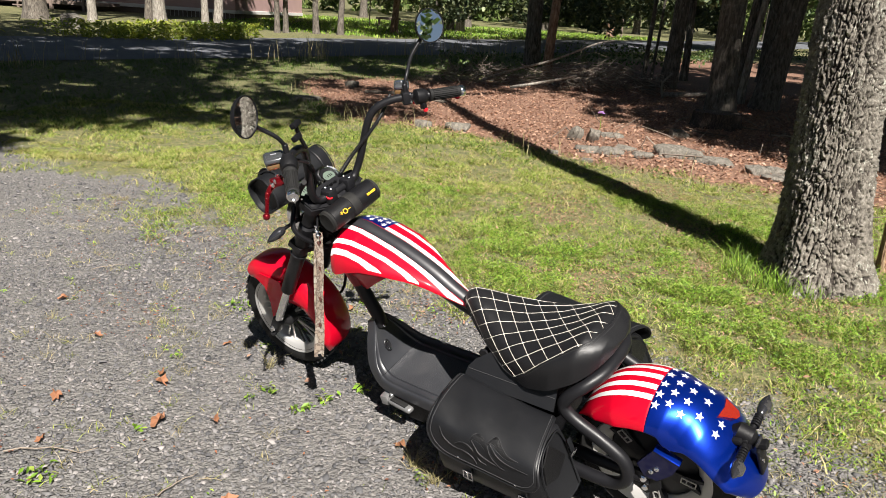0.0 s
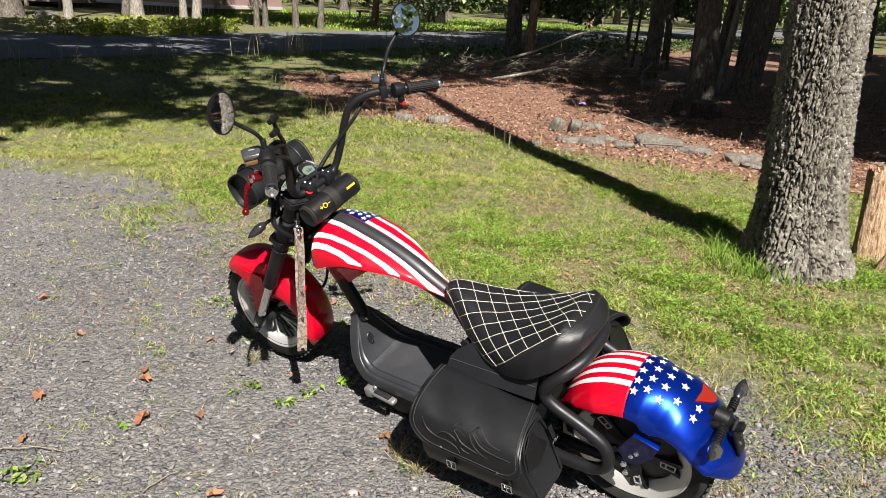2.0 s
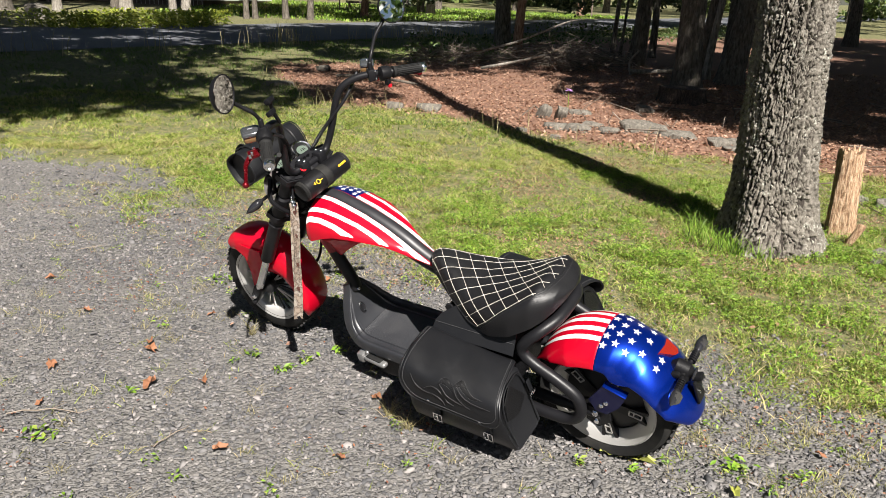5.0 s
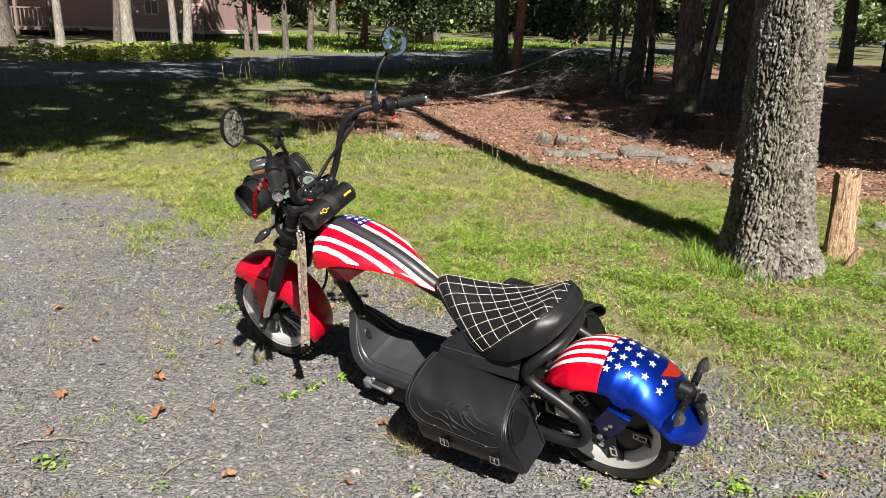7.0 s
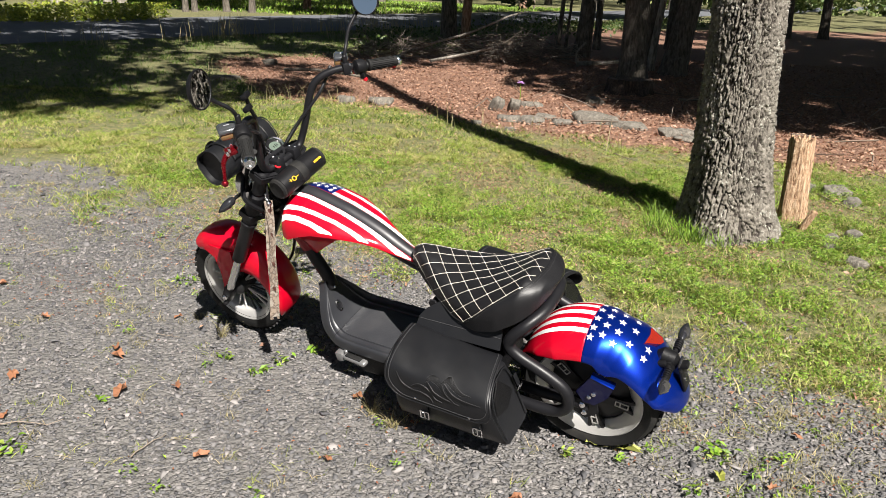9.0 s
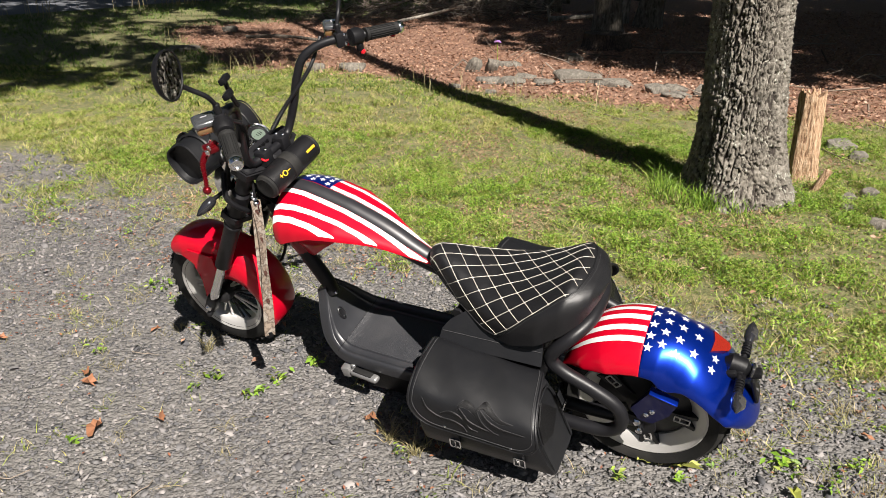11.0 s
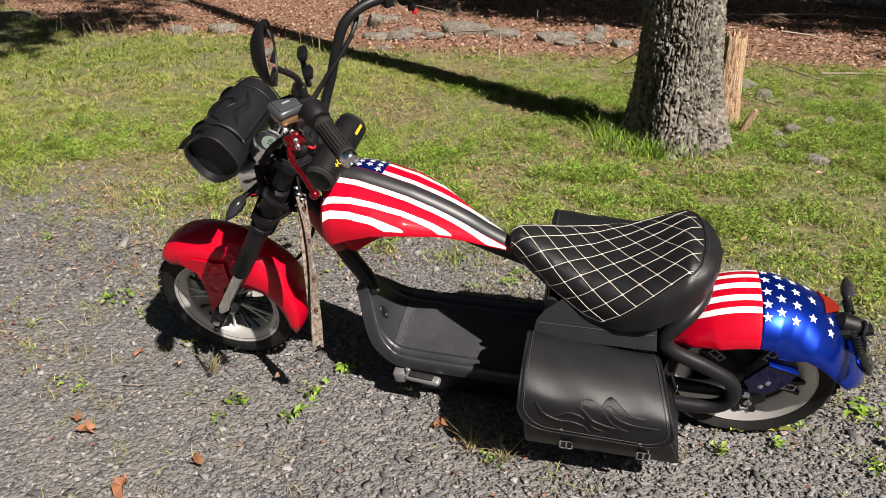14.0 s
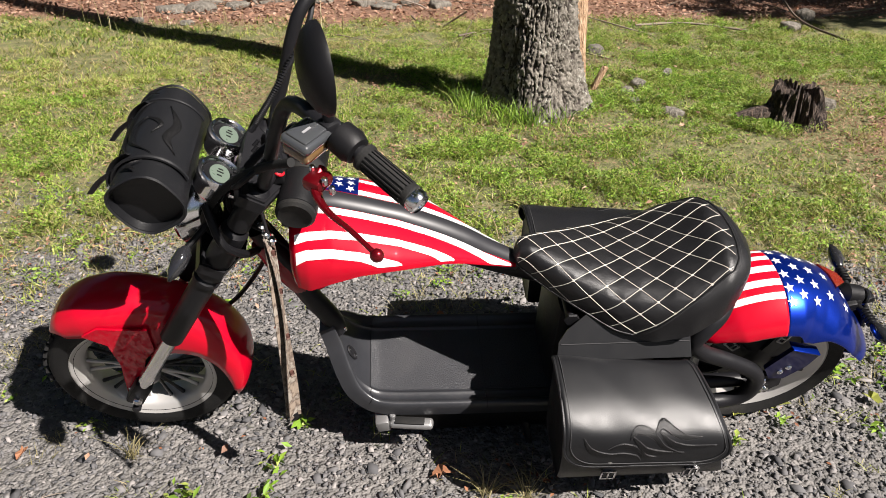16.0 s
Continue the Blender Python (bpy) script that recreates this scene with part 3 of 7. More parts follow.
# trunks standing in the wood: x, y, radius, bark, lean, label
WOOD = [
    (2.17, 21.8, 0.225, DARK_BARK, (0.0, 0.0), "dark trunk splashed with sunlight at the wood's edge"),
    (2.29, 18.8, 0.118, BROWN_BARK, (0.025, 0.0), "thin red-brown trunk with stripped bark"),
    (4.85, 19.6, 0.062, DARK_BARK, (0.0, 0.0), "slender dark sapling trunk"),
    (5.44, 21.2, 0.042, DARK_BARK, (0.01, 0.0), "slender dark sapling trunk"),
    (5.24, 19.0, 0.20, DARK_BARK, (0.04, 0.0), "dark furrowed trunk in the shade"),
    (6.34, 21.5, 0.10, DARK_BARK, (0.02, 0.0), "dark furrowed trunk in the shade"),
    (5.13, 14.6, 0.255, DARK_BARK, (0.0, 0.0), "thick grey-brown trunk in the shade"),
    (6.15, 16.3, 0.085, PALE_BARK, (0.07, 0.0), "leaning pale dead trunk in the shade"),
    (6.05, 16.5, 0.10, DARK_BARK, (0.06, 0.0), "leaning dark trunk in the shade"),
    (6.41, 15.65, 0.25, DARK_BARK, (0.09, 0.0), "thick leaning trunk in the shade"),
    (10.2, 11.5, 0.26, DARK_BARK, (0.0, 0.0), "grey trunk flaring at its foot in the wood"),
    (17.5, 31.6, 0.27, DARK_BARK, (0.0, 0.0), "dark trunk far in the wood"),
    (19.6, 32.0, 0.20, DARK_BARK, (0.01, 0.0), "dark trunk far in the wood"),
    (9.2, 22.8, 0.20, DARK_BARK, (-0.02, 0.0), "dark trunk far in the wood"),
    (16.5, 19.0, 0.22, DARK_BARK, (0.0, 0.0), "dark trunk far in the wood"),
    (17.5, 12.5, 0.25, DARK_BARK, (0.0, 0.0), "dark trunk far in the wood"),
    (14.5, 7.5, 0.24, DARK_BARK, (0.0, 0.0), "dark trunk far in the wood"),
    (20.0, 27.0, 0.25, DARK_BARK, (0.0, 0.0), "dark trunk far in the wood"),
    (22.0, 17.0, 0.28, DARK_BARK, (0.0, 0.0), "dark trunk far in the wood"),
]
OVERHANG = {0: (-0.8, -7.5), 1: (-2.3, -6.0), 4: (-0.3, -4.5), 6: (0.2, -2.5)}
for k, (x, y, r, b, lean, label) in enumerate(WOOD):
    big = r > 0.095
    tree(x, y, 15 if big else 8, r, b, label, lean, 11.5 if big else 6.5, 0.95 if big else 0.5, seed=k + 3, crowns=2 if big else 1, reach=OVERHANG.get(k, (0, 0)))
# trees beyond the edges of the view, whose crowns shade the lawn, the road and the wood
for k, (x, y, cz, sc, n, rx, ry) in enumerate(((-9.5, 3.5, 11.0, 1.15, 1, 3.6, 0.0), (-9.5, 7.5, 12.5, 1.25, 1, 3.0, 0.5), (-13.0, 10.5, 12.5, 1.3, 1, 2.5, 0.5), (-8.5, -1.0, 15.0, 1.2, 2, 3.0, 1.0), (-16.0, 15.0, 12.0, 1.3, 2, 1.0, 0.0), (-7.0, -3.0, 13.0, 0.85, 1, 5.6, 5.2), (-8.0, -4.0, 12.0, 0.62, 1, 3.6, 2.3), (-10.5, 12.5, 12.0, 1.1, 1, 5.0, 0.0),
                                               (10.7, -2.2, 11.0, 1.1, 2, 0, 0), (13.0, 2.5, 12.0, 1.2, 2, 0, 0), (9.0, 2.2, 13.5, 0.9, 1, 0, 0), (17.5, 5.0, 12.0, 1.3, 2, 0, 0), (19.0, 9.5, 12.0, 1.4, 2, 0, 0), (24.0, 14.0, 12.0, 1.4, 2, 0, 0), (21.0, 22.0, 12.0, 1.4, 2, 0, 0), (12.5, 4.2, 11.5, 1.1, 2, -5.0, 1.5), (13.5, 8.5, 10.5, 1.1, 2, -3.0, 0.5))):
    x, y = x + 1.2, y - 1.5
    t = tree(x, y, cz + 4, 0.28, DARK_BARK, "tall shade tree beside the clearing", (0, 0), cz, sc, seed=60 + k, group="shade trees", crowns=n, reach=(rx, ry))
    if rx:
        part("limb", tube([(0, 0, cz - 4), (rx * 0.5, ry * 0.5, cz - 2.4), (rx, ry, cz)], [0.14, 0.10, 0.04], 8), DARK_BARK, t)


# ---- the electric chopper ----
# its own axes: x ahead, y to its left, z up in its leaning middle plane; the origin lies under the rear axle
BIKE = pose(0.762, 2.1175, 0.031, -17.5, 0, 146.0)
bike = thing("electric_chopper", BIKE, "red, white and blue electric chopper leaning on gravel", "motorcycle")
FRONT, REAR, AXLE_F, AXLE_R = 1.616, 0.0, 0.235, 0.238


def tyre(parent, x, z, R, rim, half):
    s = half
    prof = [(rim - 0.006, -s * 0.80), (rim + 0.012, -s * 0.93), (rim + (R - rim) * 0.55, -s), (R - 0.016, -s * 0.88), (R - 0.005, -s * 0.6), (R, -s * 0.25), (R, s * 0.25), (R - 0.005, s * 0.6),
            (R - 0.016, s * 0.88), (rim + (R - rim) * 0.55, s), (rim + 0.012, s * 0.93), (rim - 0.006, s * 0.80), (rim - 0.012, 0)]
    t = part("tyre", lathe(prof, axis_y(x, 0, z), 72, True), RUBBER, parent)
    # tread blocks
    bms = []
    for k in range(46):
        a = 2 * math.pi * k / 46
        for side in (-1, 1):
            m = Matrix.Translation((x, 0, z)) @ Matrix.Rotation(a, 4, "Y") @ Matrix.Translation((0, side * s * 0.5, R - 0.0045)) @ Matrix.Rotation(side * 0.5, 4, "Z")
            bms.append(block(0.016, s * 0.62, 0.009, m))
    part("tread", join(*bms), RUBBER, t)


def front_wheel():
    w = thing("front_wheel", Matrix(), "", "")
    w.parent = bike
    x, z = FRONT, AXLE_F
    tyre(w, x, z, 0.243, 0.178, 0.058)
    prof = [(0.186, -0.050), (0.180, -0.052), (0.172, -0.046), (0.160, -0.040), (0.152, -0.030), (0.150, 0), (0.152, 0.030), (0.160, 0.040), (0.172, 0.046), (0.180, 0.052), (0.186, 0.050), (0.176, 0.030), (0.172, 0), (0.176, -0.030)]
    part("rim", lathe(prof, axis_y(x, 0, z), 72, True), ALLOY, w, "scuffed silver alloy rim")
    part("hub", lathe([(0.016, -0.075), (0.040, -0.055), (0.040, -0.02), (0.028, 0), (0.040, 0.02), (0.040, 0.055), (0.016, 0.075)], axis_y(x, 0, z), 28), DARK_ALLOY, w)
    for k in range(10):
        for d in (-0.13, 0.13):
            a = 2 * math.pi * k / 10
            p = Vector((x + 0.034 * math.cos(a), 0.018, z + 0.034 * math.sin(a)))
            q = Vector((x + 0.156 * math.cos(a + d), 0.012, z + 0.156 * math.sin(a + d)))
            part("spoke", tube([p, (p + q) / 2, q], [0.0055, 0.004, 0.006], 8), DARK_ALLOY if k % 2 else ALLOY, w)
    disc = lathe([(0.052, -0.002), (0.092, -0.002), (0.092, 0.002), (0.052, 0.002)], axis_y(x, -0.063, z), 40, True)
    part("brake_disc", disc, CHROME, w)


def rear_wheel():
    w = thing("rear_wheel", Matrix(), "", "")
    w.parent = bike
    x, z = REAR, AXLE_R
    tyre(w, x, z, 0.250, 0.186, 0.105)
    prof = [(0.192, -0.092), (0.186, -0.095), (0.176, -0.088), (0.160, -0.080), (0.140, -0.060), (0.136, 0), (0.140, 0.060), (0.160, 0.080), (0.176, 0.088), (0.186, 0.095), (0.192, 0.092), (0.180, 0.05), (0.178, 0), (0.180, -0.05)]
    part("rim", lathe(prof, axis_y(x, 0, z), 72, True), ALLOY, w, "scuffed silver alloy rim")
    part("motor_hub", lathe([(0.02, -0.085), (0.105, -0.075), (0.139, -0.055), (0.139, 0.055), (0.105, 0.070), (0.05, 0.078), (0.02, 0.085)], axis_y(x, 0, z), 48), DARK_ALLOY, w)
    for k in range(5):
        a = 2 * math.pi * k / 5 + 0.5
        m = axis_y(x, 0.0, z) @ Matrix.Rotation(a, 4, "Z")
        sp = slab([(0.045, -0.020), (0.100, -0.016), (0.162, -0.034), (0.162, -0.018), (0.118, 0.0), (0.162, 0.018), (0.162, 0.034), (0.100, 0.016), (0.045, 0.020)], 0.062, 0.083, m, 0.003)
        part("spoke", sp, DARK_ALLOY, w)
        fr = join(*[block(0.045, 0.004, 0.003, m @ Matrix.Translation((0.118, yy, 0.0845))) for yy in (-0.010, 0.010)], *[block(0.004, 0.020, 0.003, m @ Matrix.Translation((xx, 0, 0.0845))) for xx in (0.096, 0.112, 0.140)])
        part("spoke_frame", fr, ALLOY, w)


front_wheel()
rear_wheel()

# fork: two legs raked back from the axle


def fork_at(z, y=0.0, back=0.0):
    return Vector((FRONT - 0.60 * (z - AXLE_F) - back, y, z))


fork = thing("fork", Matrix(), "", "")
fork.parent = bike
for s in (-1, 1):
    y = s * 0.102
    leg = part("fork_leg", tube([fork_at(0.225, y), fork_at(0.30, y), fork_at(0.46, y)], 0.0175, 20), CHROME, fork, "polished fork stanchion")
    part("slider", join(rod(fork_at(0.445, y), fork_at(0.655, y), 0.0275, 24), rod(fork_at(0.64, y), fork_at(0.665, y), 0.031, 24)), BLACK_METAL, fork)
    part("upper_tube", join(rod(fork_at(0.66, y), fork_at(0.80, y), 0.030, 24), rod(fork_at(0.80, y), fork_at(0.905, y), 0.024, 24)), BLACK_METAL, fork)
    part("axle_clamp", join(block(0.045, 0.036, 0.085, Matrix.Translation(fork_at(0.238, y)) @ Matrix.Rotation(radians(-31), 4, "Y"), 0.008),
                            rod((FRONT + 0.012, y + s * 0.012, 0.195), (FRONT + 0.012, y + s * 0.032, 0.195), 0.011)), BLACK_METAL, fork)
    part("axle_nut", rod((FRONT, y + s * 0.012, AXLE_F - 0.005), (FRONT, y + s * 0.034, AXLE_F - 0.005), 0.012, 6), CHROME, fork)
for z in (0.70, 0.885):
    m = Matrix.Translation(fork_at(z)) @ Matrix.Rotation(radians(-31), 4, "Y")
    part("yoke", slab([(-0.055, -0.05), (-0.02, -0.135), (0.035, -0.135), (0.045, -0.06), (0.045, 0.06), (0.035, 0.135), (-0.02, 0.135), (-0.055, 0.05)], -0.015, 0.015, m, 0.005), BLACK_METAL, fork)
part("steering_stem", rod(fork_at(0.69, 0, 0.03), fork_at(0.90, 0, 0.03), 0.026, 24), BLACK_METAL, fork)
part("stem_badge", rod(fork_at(0.905, 0.06, 0.03), fork_at(0.912, 0.06, 0.03), 0.012), RED_PLASTIC, fork)
for s in (-1, 1):
    part("riser", join(block(0.045, 0.042, 0.05, Matrix.Translation((1.195, s * 0.048, 0.905)), 0.008)), BLACK_METAL, fork)
    for dx in (-0.013, 0.013):
        part("riser_bolt", rod((1.195 + dx, s * 0.048, 0.93), (1.195 + dx, s * 0.048, 0.936), 0.005, 6), CHROME, fork)


# front fender: turned round the front axle
def arch(cx, cz, half, tops, edges, thetas, k=0.62, p=0.85):
    """An arched guard: S(theta in degrees, v in -1..1)."""
    def S(t, v):
        a = v * math.pi / 2
        rt, re = lerp(t, thetas, tops), lerp(t, thetas, edges)
        y = half(t) * math.copysign(abs(math.sin(a)) ** p, a)
        r = re + (rt - re) * max(math.cos(a), 0.0) ** k
        return (cx + r * math.cos(radians(t)), y, cz + r * math.sin(radians(t)))
    return S


FT = [46, 50, 58, 70, 84, 92, 101, 108, 118, 130, 145, 160, 180, 196, 203]
FTOP = [0.262, 0.272, 0.283, 0.290, 0.293, 0.294, 0.295, 0.295, 0.294, 0.292, 0.288, 0.283, 0.274, 0.262, 0.252]
FEDGE = [0.250, 0.238, 0.222, 0.206, 0.198, 0.175, 0.150, 0.128, 0.130, 0.165, 0.196, 0.212, 0.224, 0.236, 0.246]
S_front = arch(FRONT, AXLE_F, lambda t: lerp(t, [46, 55, 70, 190, 203], [0.050, 0.074, 0.084, 0.080, 0.055]), FTOP, FEDGE, FT)
ff = part("front_fender", surf(S_front, np.linspace(46, 203, 80), np.linspace(-1, 1, 41)), PAINT_RED, bike, "glossy red painted front fender", outward=False)
so = ff.modifiers.new("thick", "SOLIDIFY")
so.thickness, so.offset = 0.004, -1
for s in (-1, 1):
    ear = slab([(1.700, 0.445), (1.650, 0.408), (1.640, 0.33), (1.655, 0.200), (1.648, 0.186), (1.628, 0.192), (1.600, 0.280), (1.575, 0.350), (1.545, 0.385), (1.545, 0.46), (1.66, 0.47)], -0.003, 0.003,
               Matrix.Translation((0, s * 0.087, 0)) @ Euler((radians(90), 0, 0)).to_matrix().to_4x4(), 0.001)
    e = part("ear", ear, PAINT_RED, ff)
    for bz, bx in ((0.235, 1.640), (0.207, 1.643)):
        part("rivet", rod((bx, s * 0.089, bz), (bx, s * 0.096, bz), 0.006, 10), CHROME, e)


# rear fender, set a little to the left of the wheel's middle, with a flared bill at the tail
RT = [20, 40, 52, 60, 66, 80, 90, 100, 108, 116, 126, 140, 150, 155, 165, 172, 178, 184, 190]
RTOP = [0.259, 0.263, 0.267, 0.269, 0.269, 0.269, 0.269, 0.269, 0.269, 0.269, 0.269, 0.269, 0.269, 0.275, 0.2934, 0.306, 0.3152, 0.301, 0.2811]
REDGE = [0.258, 0.215, 0.196, 0.188, 0.1844, 0.1824, 0.1844, 0.1844, 0.165, 0.168, 0.195, 0.208, 0.217, 0.222, 0.243, 0.264, 0.285, 0.284, 0.2810]
FEND_Y, FEND_Z = 0.0098, 0.012
S_mid = arch(REAR, AXLE_R + FEND_Z, lambda t: lerp(t, [20, 40, 60, 150, 165, 172, 178, 184, 190], [0.070, 0.120, 0.1398, 0.1398, 0.1355, 0.108, 0.078, 0.048, 0.0224]), RTOP, REDGE, RT, 1.2, 0.9368)


def S_rear(t, v):
    x, y, z = S_mid(t, v)
    return (x, y + FEND_Y, z)


SEAM = 89
rf = part("rear_fender", surf(S_rear, np.linspace(20, SEAM, 48), np.linspace(-1, 1, 49)), PAINT_RED, bike, "glossy rear fender painted with stars and stripes", outward=False)
part("blue_half", surf(S_rear, np.linspace(SEAM, 190, 84), np.linspace(-1, 1, 49)), PAINT_BLUE, rf, "deep blue metallic paint with white stars", outward=False)
for ob in (rf, rf.children[0]):
    so = ob.modifiers.new("thick", "SOLIDIFY")
    so.thickness, so.offset = 0.004, -1
for stripe_v in (0.31, 0.135, -0.045, -0.235, -0.43):
    bm = bmesh.new()
    rows = []
    for t in np.linspace(24, SEAM - 0.3, 36):
        wd = lerp(t, [31, 60, 90], [0.036, 0.042, 0.044])
        vv = stripe_v
        rows.append([bm.verts.new(lifted(S_rear, t, vv + wd * k, -0.0014)) for k in (-1, -0.33, 0.33, 1)])
    for a, b in zip(rows, rows[1:]):
        for i in range(3):
            bm.faces.new((a[i], a[i + 1], b[i + 1], b[i]))
    part("white_stripe", bm, PAINT_WHITE, rf)


def star_on(S, u, v, ku, kv, size, off, turn, parent):
    """A five-pointed star laid on S; ku, kv: parameters a metre."""
    bm = bmesh.new()
    c = bm.verts.new(lifted(S, u, v, off))
    ring = []
    for k in range(10):
        a = turn + math.pi * k / 5
        r = size if k % 2 == 0 else size * 0.42
        ring.append(bm.verts.new(lifted(S, u + r * math.cos(a) * ku, v + r * math.sin(a) * kv, off)))
    for k in range(10):
        bm.faces.new((c, ring[k], ring[(k + 1) % 10]))
    part("star", bm, PAINT_WHITE, parent)


STARS = ((91.8, (0.40, 0.22, 0.04, -0.16, -0.37)), (99.4, (0.30, 0.11, -0.07, -0.27, -0.46)), (108.3, (0.35, 0.14, -0.05, -0.26, -0.44)), (118.5, (0.23, -0.03, -0.28, -0.50)), (132, (0.28, 0.10, -0.52)))
for t, row in STARS:
    for v in row:
        sc = 1 / math.dist(S_rear(t, v - 0.02), S_rear(t, v + 0.02)) * 0.04
        star_on(S_rear, t, v, 1 / 0.0048, sc, 0.0148, -0.0018, math.pi + 0.2, rf)
# wedge-shaped reflector on the crown
bm = bmesh.new()
refl_t = [(127.2, 0.07), (128.5, -0.16), (128.2, -0.39), (136.5, -0.24), (138.0, -0.16), (136.5, -0.07)]
lo = [bm.verts.new(lifted(S_rear, t, v, 0.001)) for t, v in refl_t]
hi = [bm.verts.new(lifted(S_rear, t, -0.16 + (v + 0.16) * 0.92, -h)) for (t, v), h in zip(refl_t, (0.005, 0.005, 0.005, 0.019, 0.020, 0.019))]
bm.faces.new(hi)
for i in range(6):
    bm.faces.new((lo[i], lo[(i + 1) % 6], hi[(i + 1) % 6], hi[i]))
part("reflector", bm, LENS_RED, rf, "red-orange wedge-shaped reflector")
# blue stay with two bolts down to the axle plate
for s in (-1, 1):
    m = Matrix.Translation((0, s * 0.147, 0)) @ Euler((radians(90), 0, 0)).to_matrix().to_4x4()
    stay = part("stay", slab([(0.018, 0.306), (-0.030, 0.382), (-0.107, 0.358), (-0.089, 0.311), (-0.045, 0.262), (-0.005, 0.266)], -0.007, 0.007, m, 0.003), STAY_BLUE, rf, "dark blue painted fender stay")
    part("stay_flange", block(0.082, 0.030, 0.005, pose(-0.069, s * 0.141, 0.371, 0, -17, 0), 0.002), PAINT_BLUE, stay)
    for bx, bz in ((-0.026, 0.294), (-0.042, 0.312)):
        part("bolt", lathe([(0.008, 0), (0.0085, 0.004), (0.006, 0.007), (0.0035, 0.0072), (0.003, 0.004)], along((bx, s * 0.152, bz), (bx, s * 0.17, bz)), 12), CHROME, stay)
    plate = slab([(0.028, 0.268), (-0.005, 0.259), (-0.050, 0.257), (-0.054, 0.218), (-0.011, 0.181), (0.031, 0.202)], -0.006, 0.006, Matrix.Translation((0, s * 0.138, 0)) @ Euler((radians(90), 0, 0)).to_matrix().to_4x4(), 0.002)
    part("axle_plate", plate, BLACK_METAL, bike)
    part("axle_bolt", join(rod((-0.009, s * 0.135, 0.216), (-0.009, s * 0.160, 0.216), 0.011, 12), rod((0.0, s * 0.10, 0.238), (0.0, s * 0.150, 0.238), 0.014, 6)), CHROME, bike)
    part("swingarm", tube([(0.40, s * 0.125, 0.235), (0.15, s * 0.128, 0.225), (-0.02, s * 0.13, 0.232)], 0.02, 14), BLACK_METAL, bike)

# tail lamp, its bracket and the rear indicators
tl = part("tail_lamp", join(rod((-0.200, 0, 0.420), (-0.272, 0, 0.402), 0.028, 24, 0.3), block(0.075, 0.062, 0.045, pose(-0.225, 0, 0.392, 0, 14, 0), 0.012, 3), block(0.05, 0.085, 0.018, pose(-0.215, 0, 0.405, 0, 14, 0), 0.006)), BLACK_PLASTIC, bike)
part("lens", rod((-0.270, 0, 0.4025), (-0.279, 0, 0.400), 0.024, 24), LENS_SMOKE, tl)
part("bracket", join(block(0.012, 0.055, 0.085, pose(-0.292, 0, 0.345, 0, 14, 0), 0.005), block(0.10, 0.03, 0.02, pose(-0.255, 0, 0.385, 0, 20, 0), 0.005)), BLACK_PLASTIC, tl)
for k in range(5):
    part("plate_hole", rod((-0.295, 0.018 - 0.009 * k, 0.355 - 0.016 * (k % 3)), (-0.3015, 0.018 - 0.009 * k, 0.357 - 0.016 * (k % 3)), 0.0035, 8), CHROME, tl)
for s in (-1, 1):
    st = part("rear_indicator", join(tube([(-0.245, s * 0.03, 0.40), (-0.252, s * 0.075, 0.405), (-0.252, s * 0.100, 0.408)], 0.009, 10), *[lathe([(0.0125, 0), (0.0135, 0.003), (0.0125, 0.006)], along((-0.251, s * (0.05 + 0.010 * k), 0.405), (-0.252, s * (0.07 + 0.010 * k), 0.4055)), 12) for k in range(5)]), BLACK_PLASTIC, bike)
    body = lathe([(0.010, 0), (0.016, 0.015), (0.018, 0.035), (0.013, 0.060), (0.003, 0.078)], along((-0.252, s * 0.100, 0.408), (-0.256, s * 0.170, 0.418)), 16)
    part("lamp_shell", body, LENS_SMOKE, st)
    part("lens", lathe([(0.012, 0), (0.0195, 0.008), (0.017, 0.03), (0.006, 0.045)], along((-0.256, s * 0.118, 0.409), (-0.262, s * 0.170, 0.416)), 16), LENS_DIM, st, "clear indicator lens")


# frame: rear hoop round the back of the seat, down tube, backbone
half = [(0.33, 0.160, 0.192), (0.165, 0.170, 0.194), (0.085, 0.170, 0.200), (0.046, 0.170, 0.232), (0.040, 0.170, 0.280), (0.062, 0.170, 0.322), (0.130, 0.170, 0.366), (0.212, 0.170, 0.408),
        (0.246, 0.169, 0.446), (0.228, 0.163, 0.488), (0.192, 0.140, 0.520), (0.158, 0.080, 0.538)]
hoop = half + [(0.150, 0, 0.542)] + [(x, -y, z) for x, y, z in half[::-1]]
part("rear_hoop", tube(hoop, 0.0205, 18, 6), BLACK_METAL, bike, "black powder-coated tubular hoop")
part("down_tube", tube([(1.262, 0, 0.70), (1.215, 0, 0.59), (1.170, 0, 0.475), (1.124, 0, 0.385), (1.112, 0, 0.335)], 0.026, 18, 5), BLACK_METAL, bike)
part("backbone", tube([(1.20, 0, 0.74), (0.95, 0, 0.67), (0.72, 0, 0.575), (0.60, 0, 0.53), (0.40, 0, 0.45)], 0.026, 16, 5), BLACK_METAL, bike)

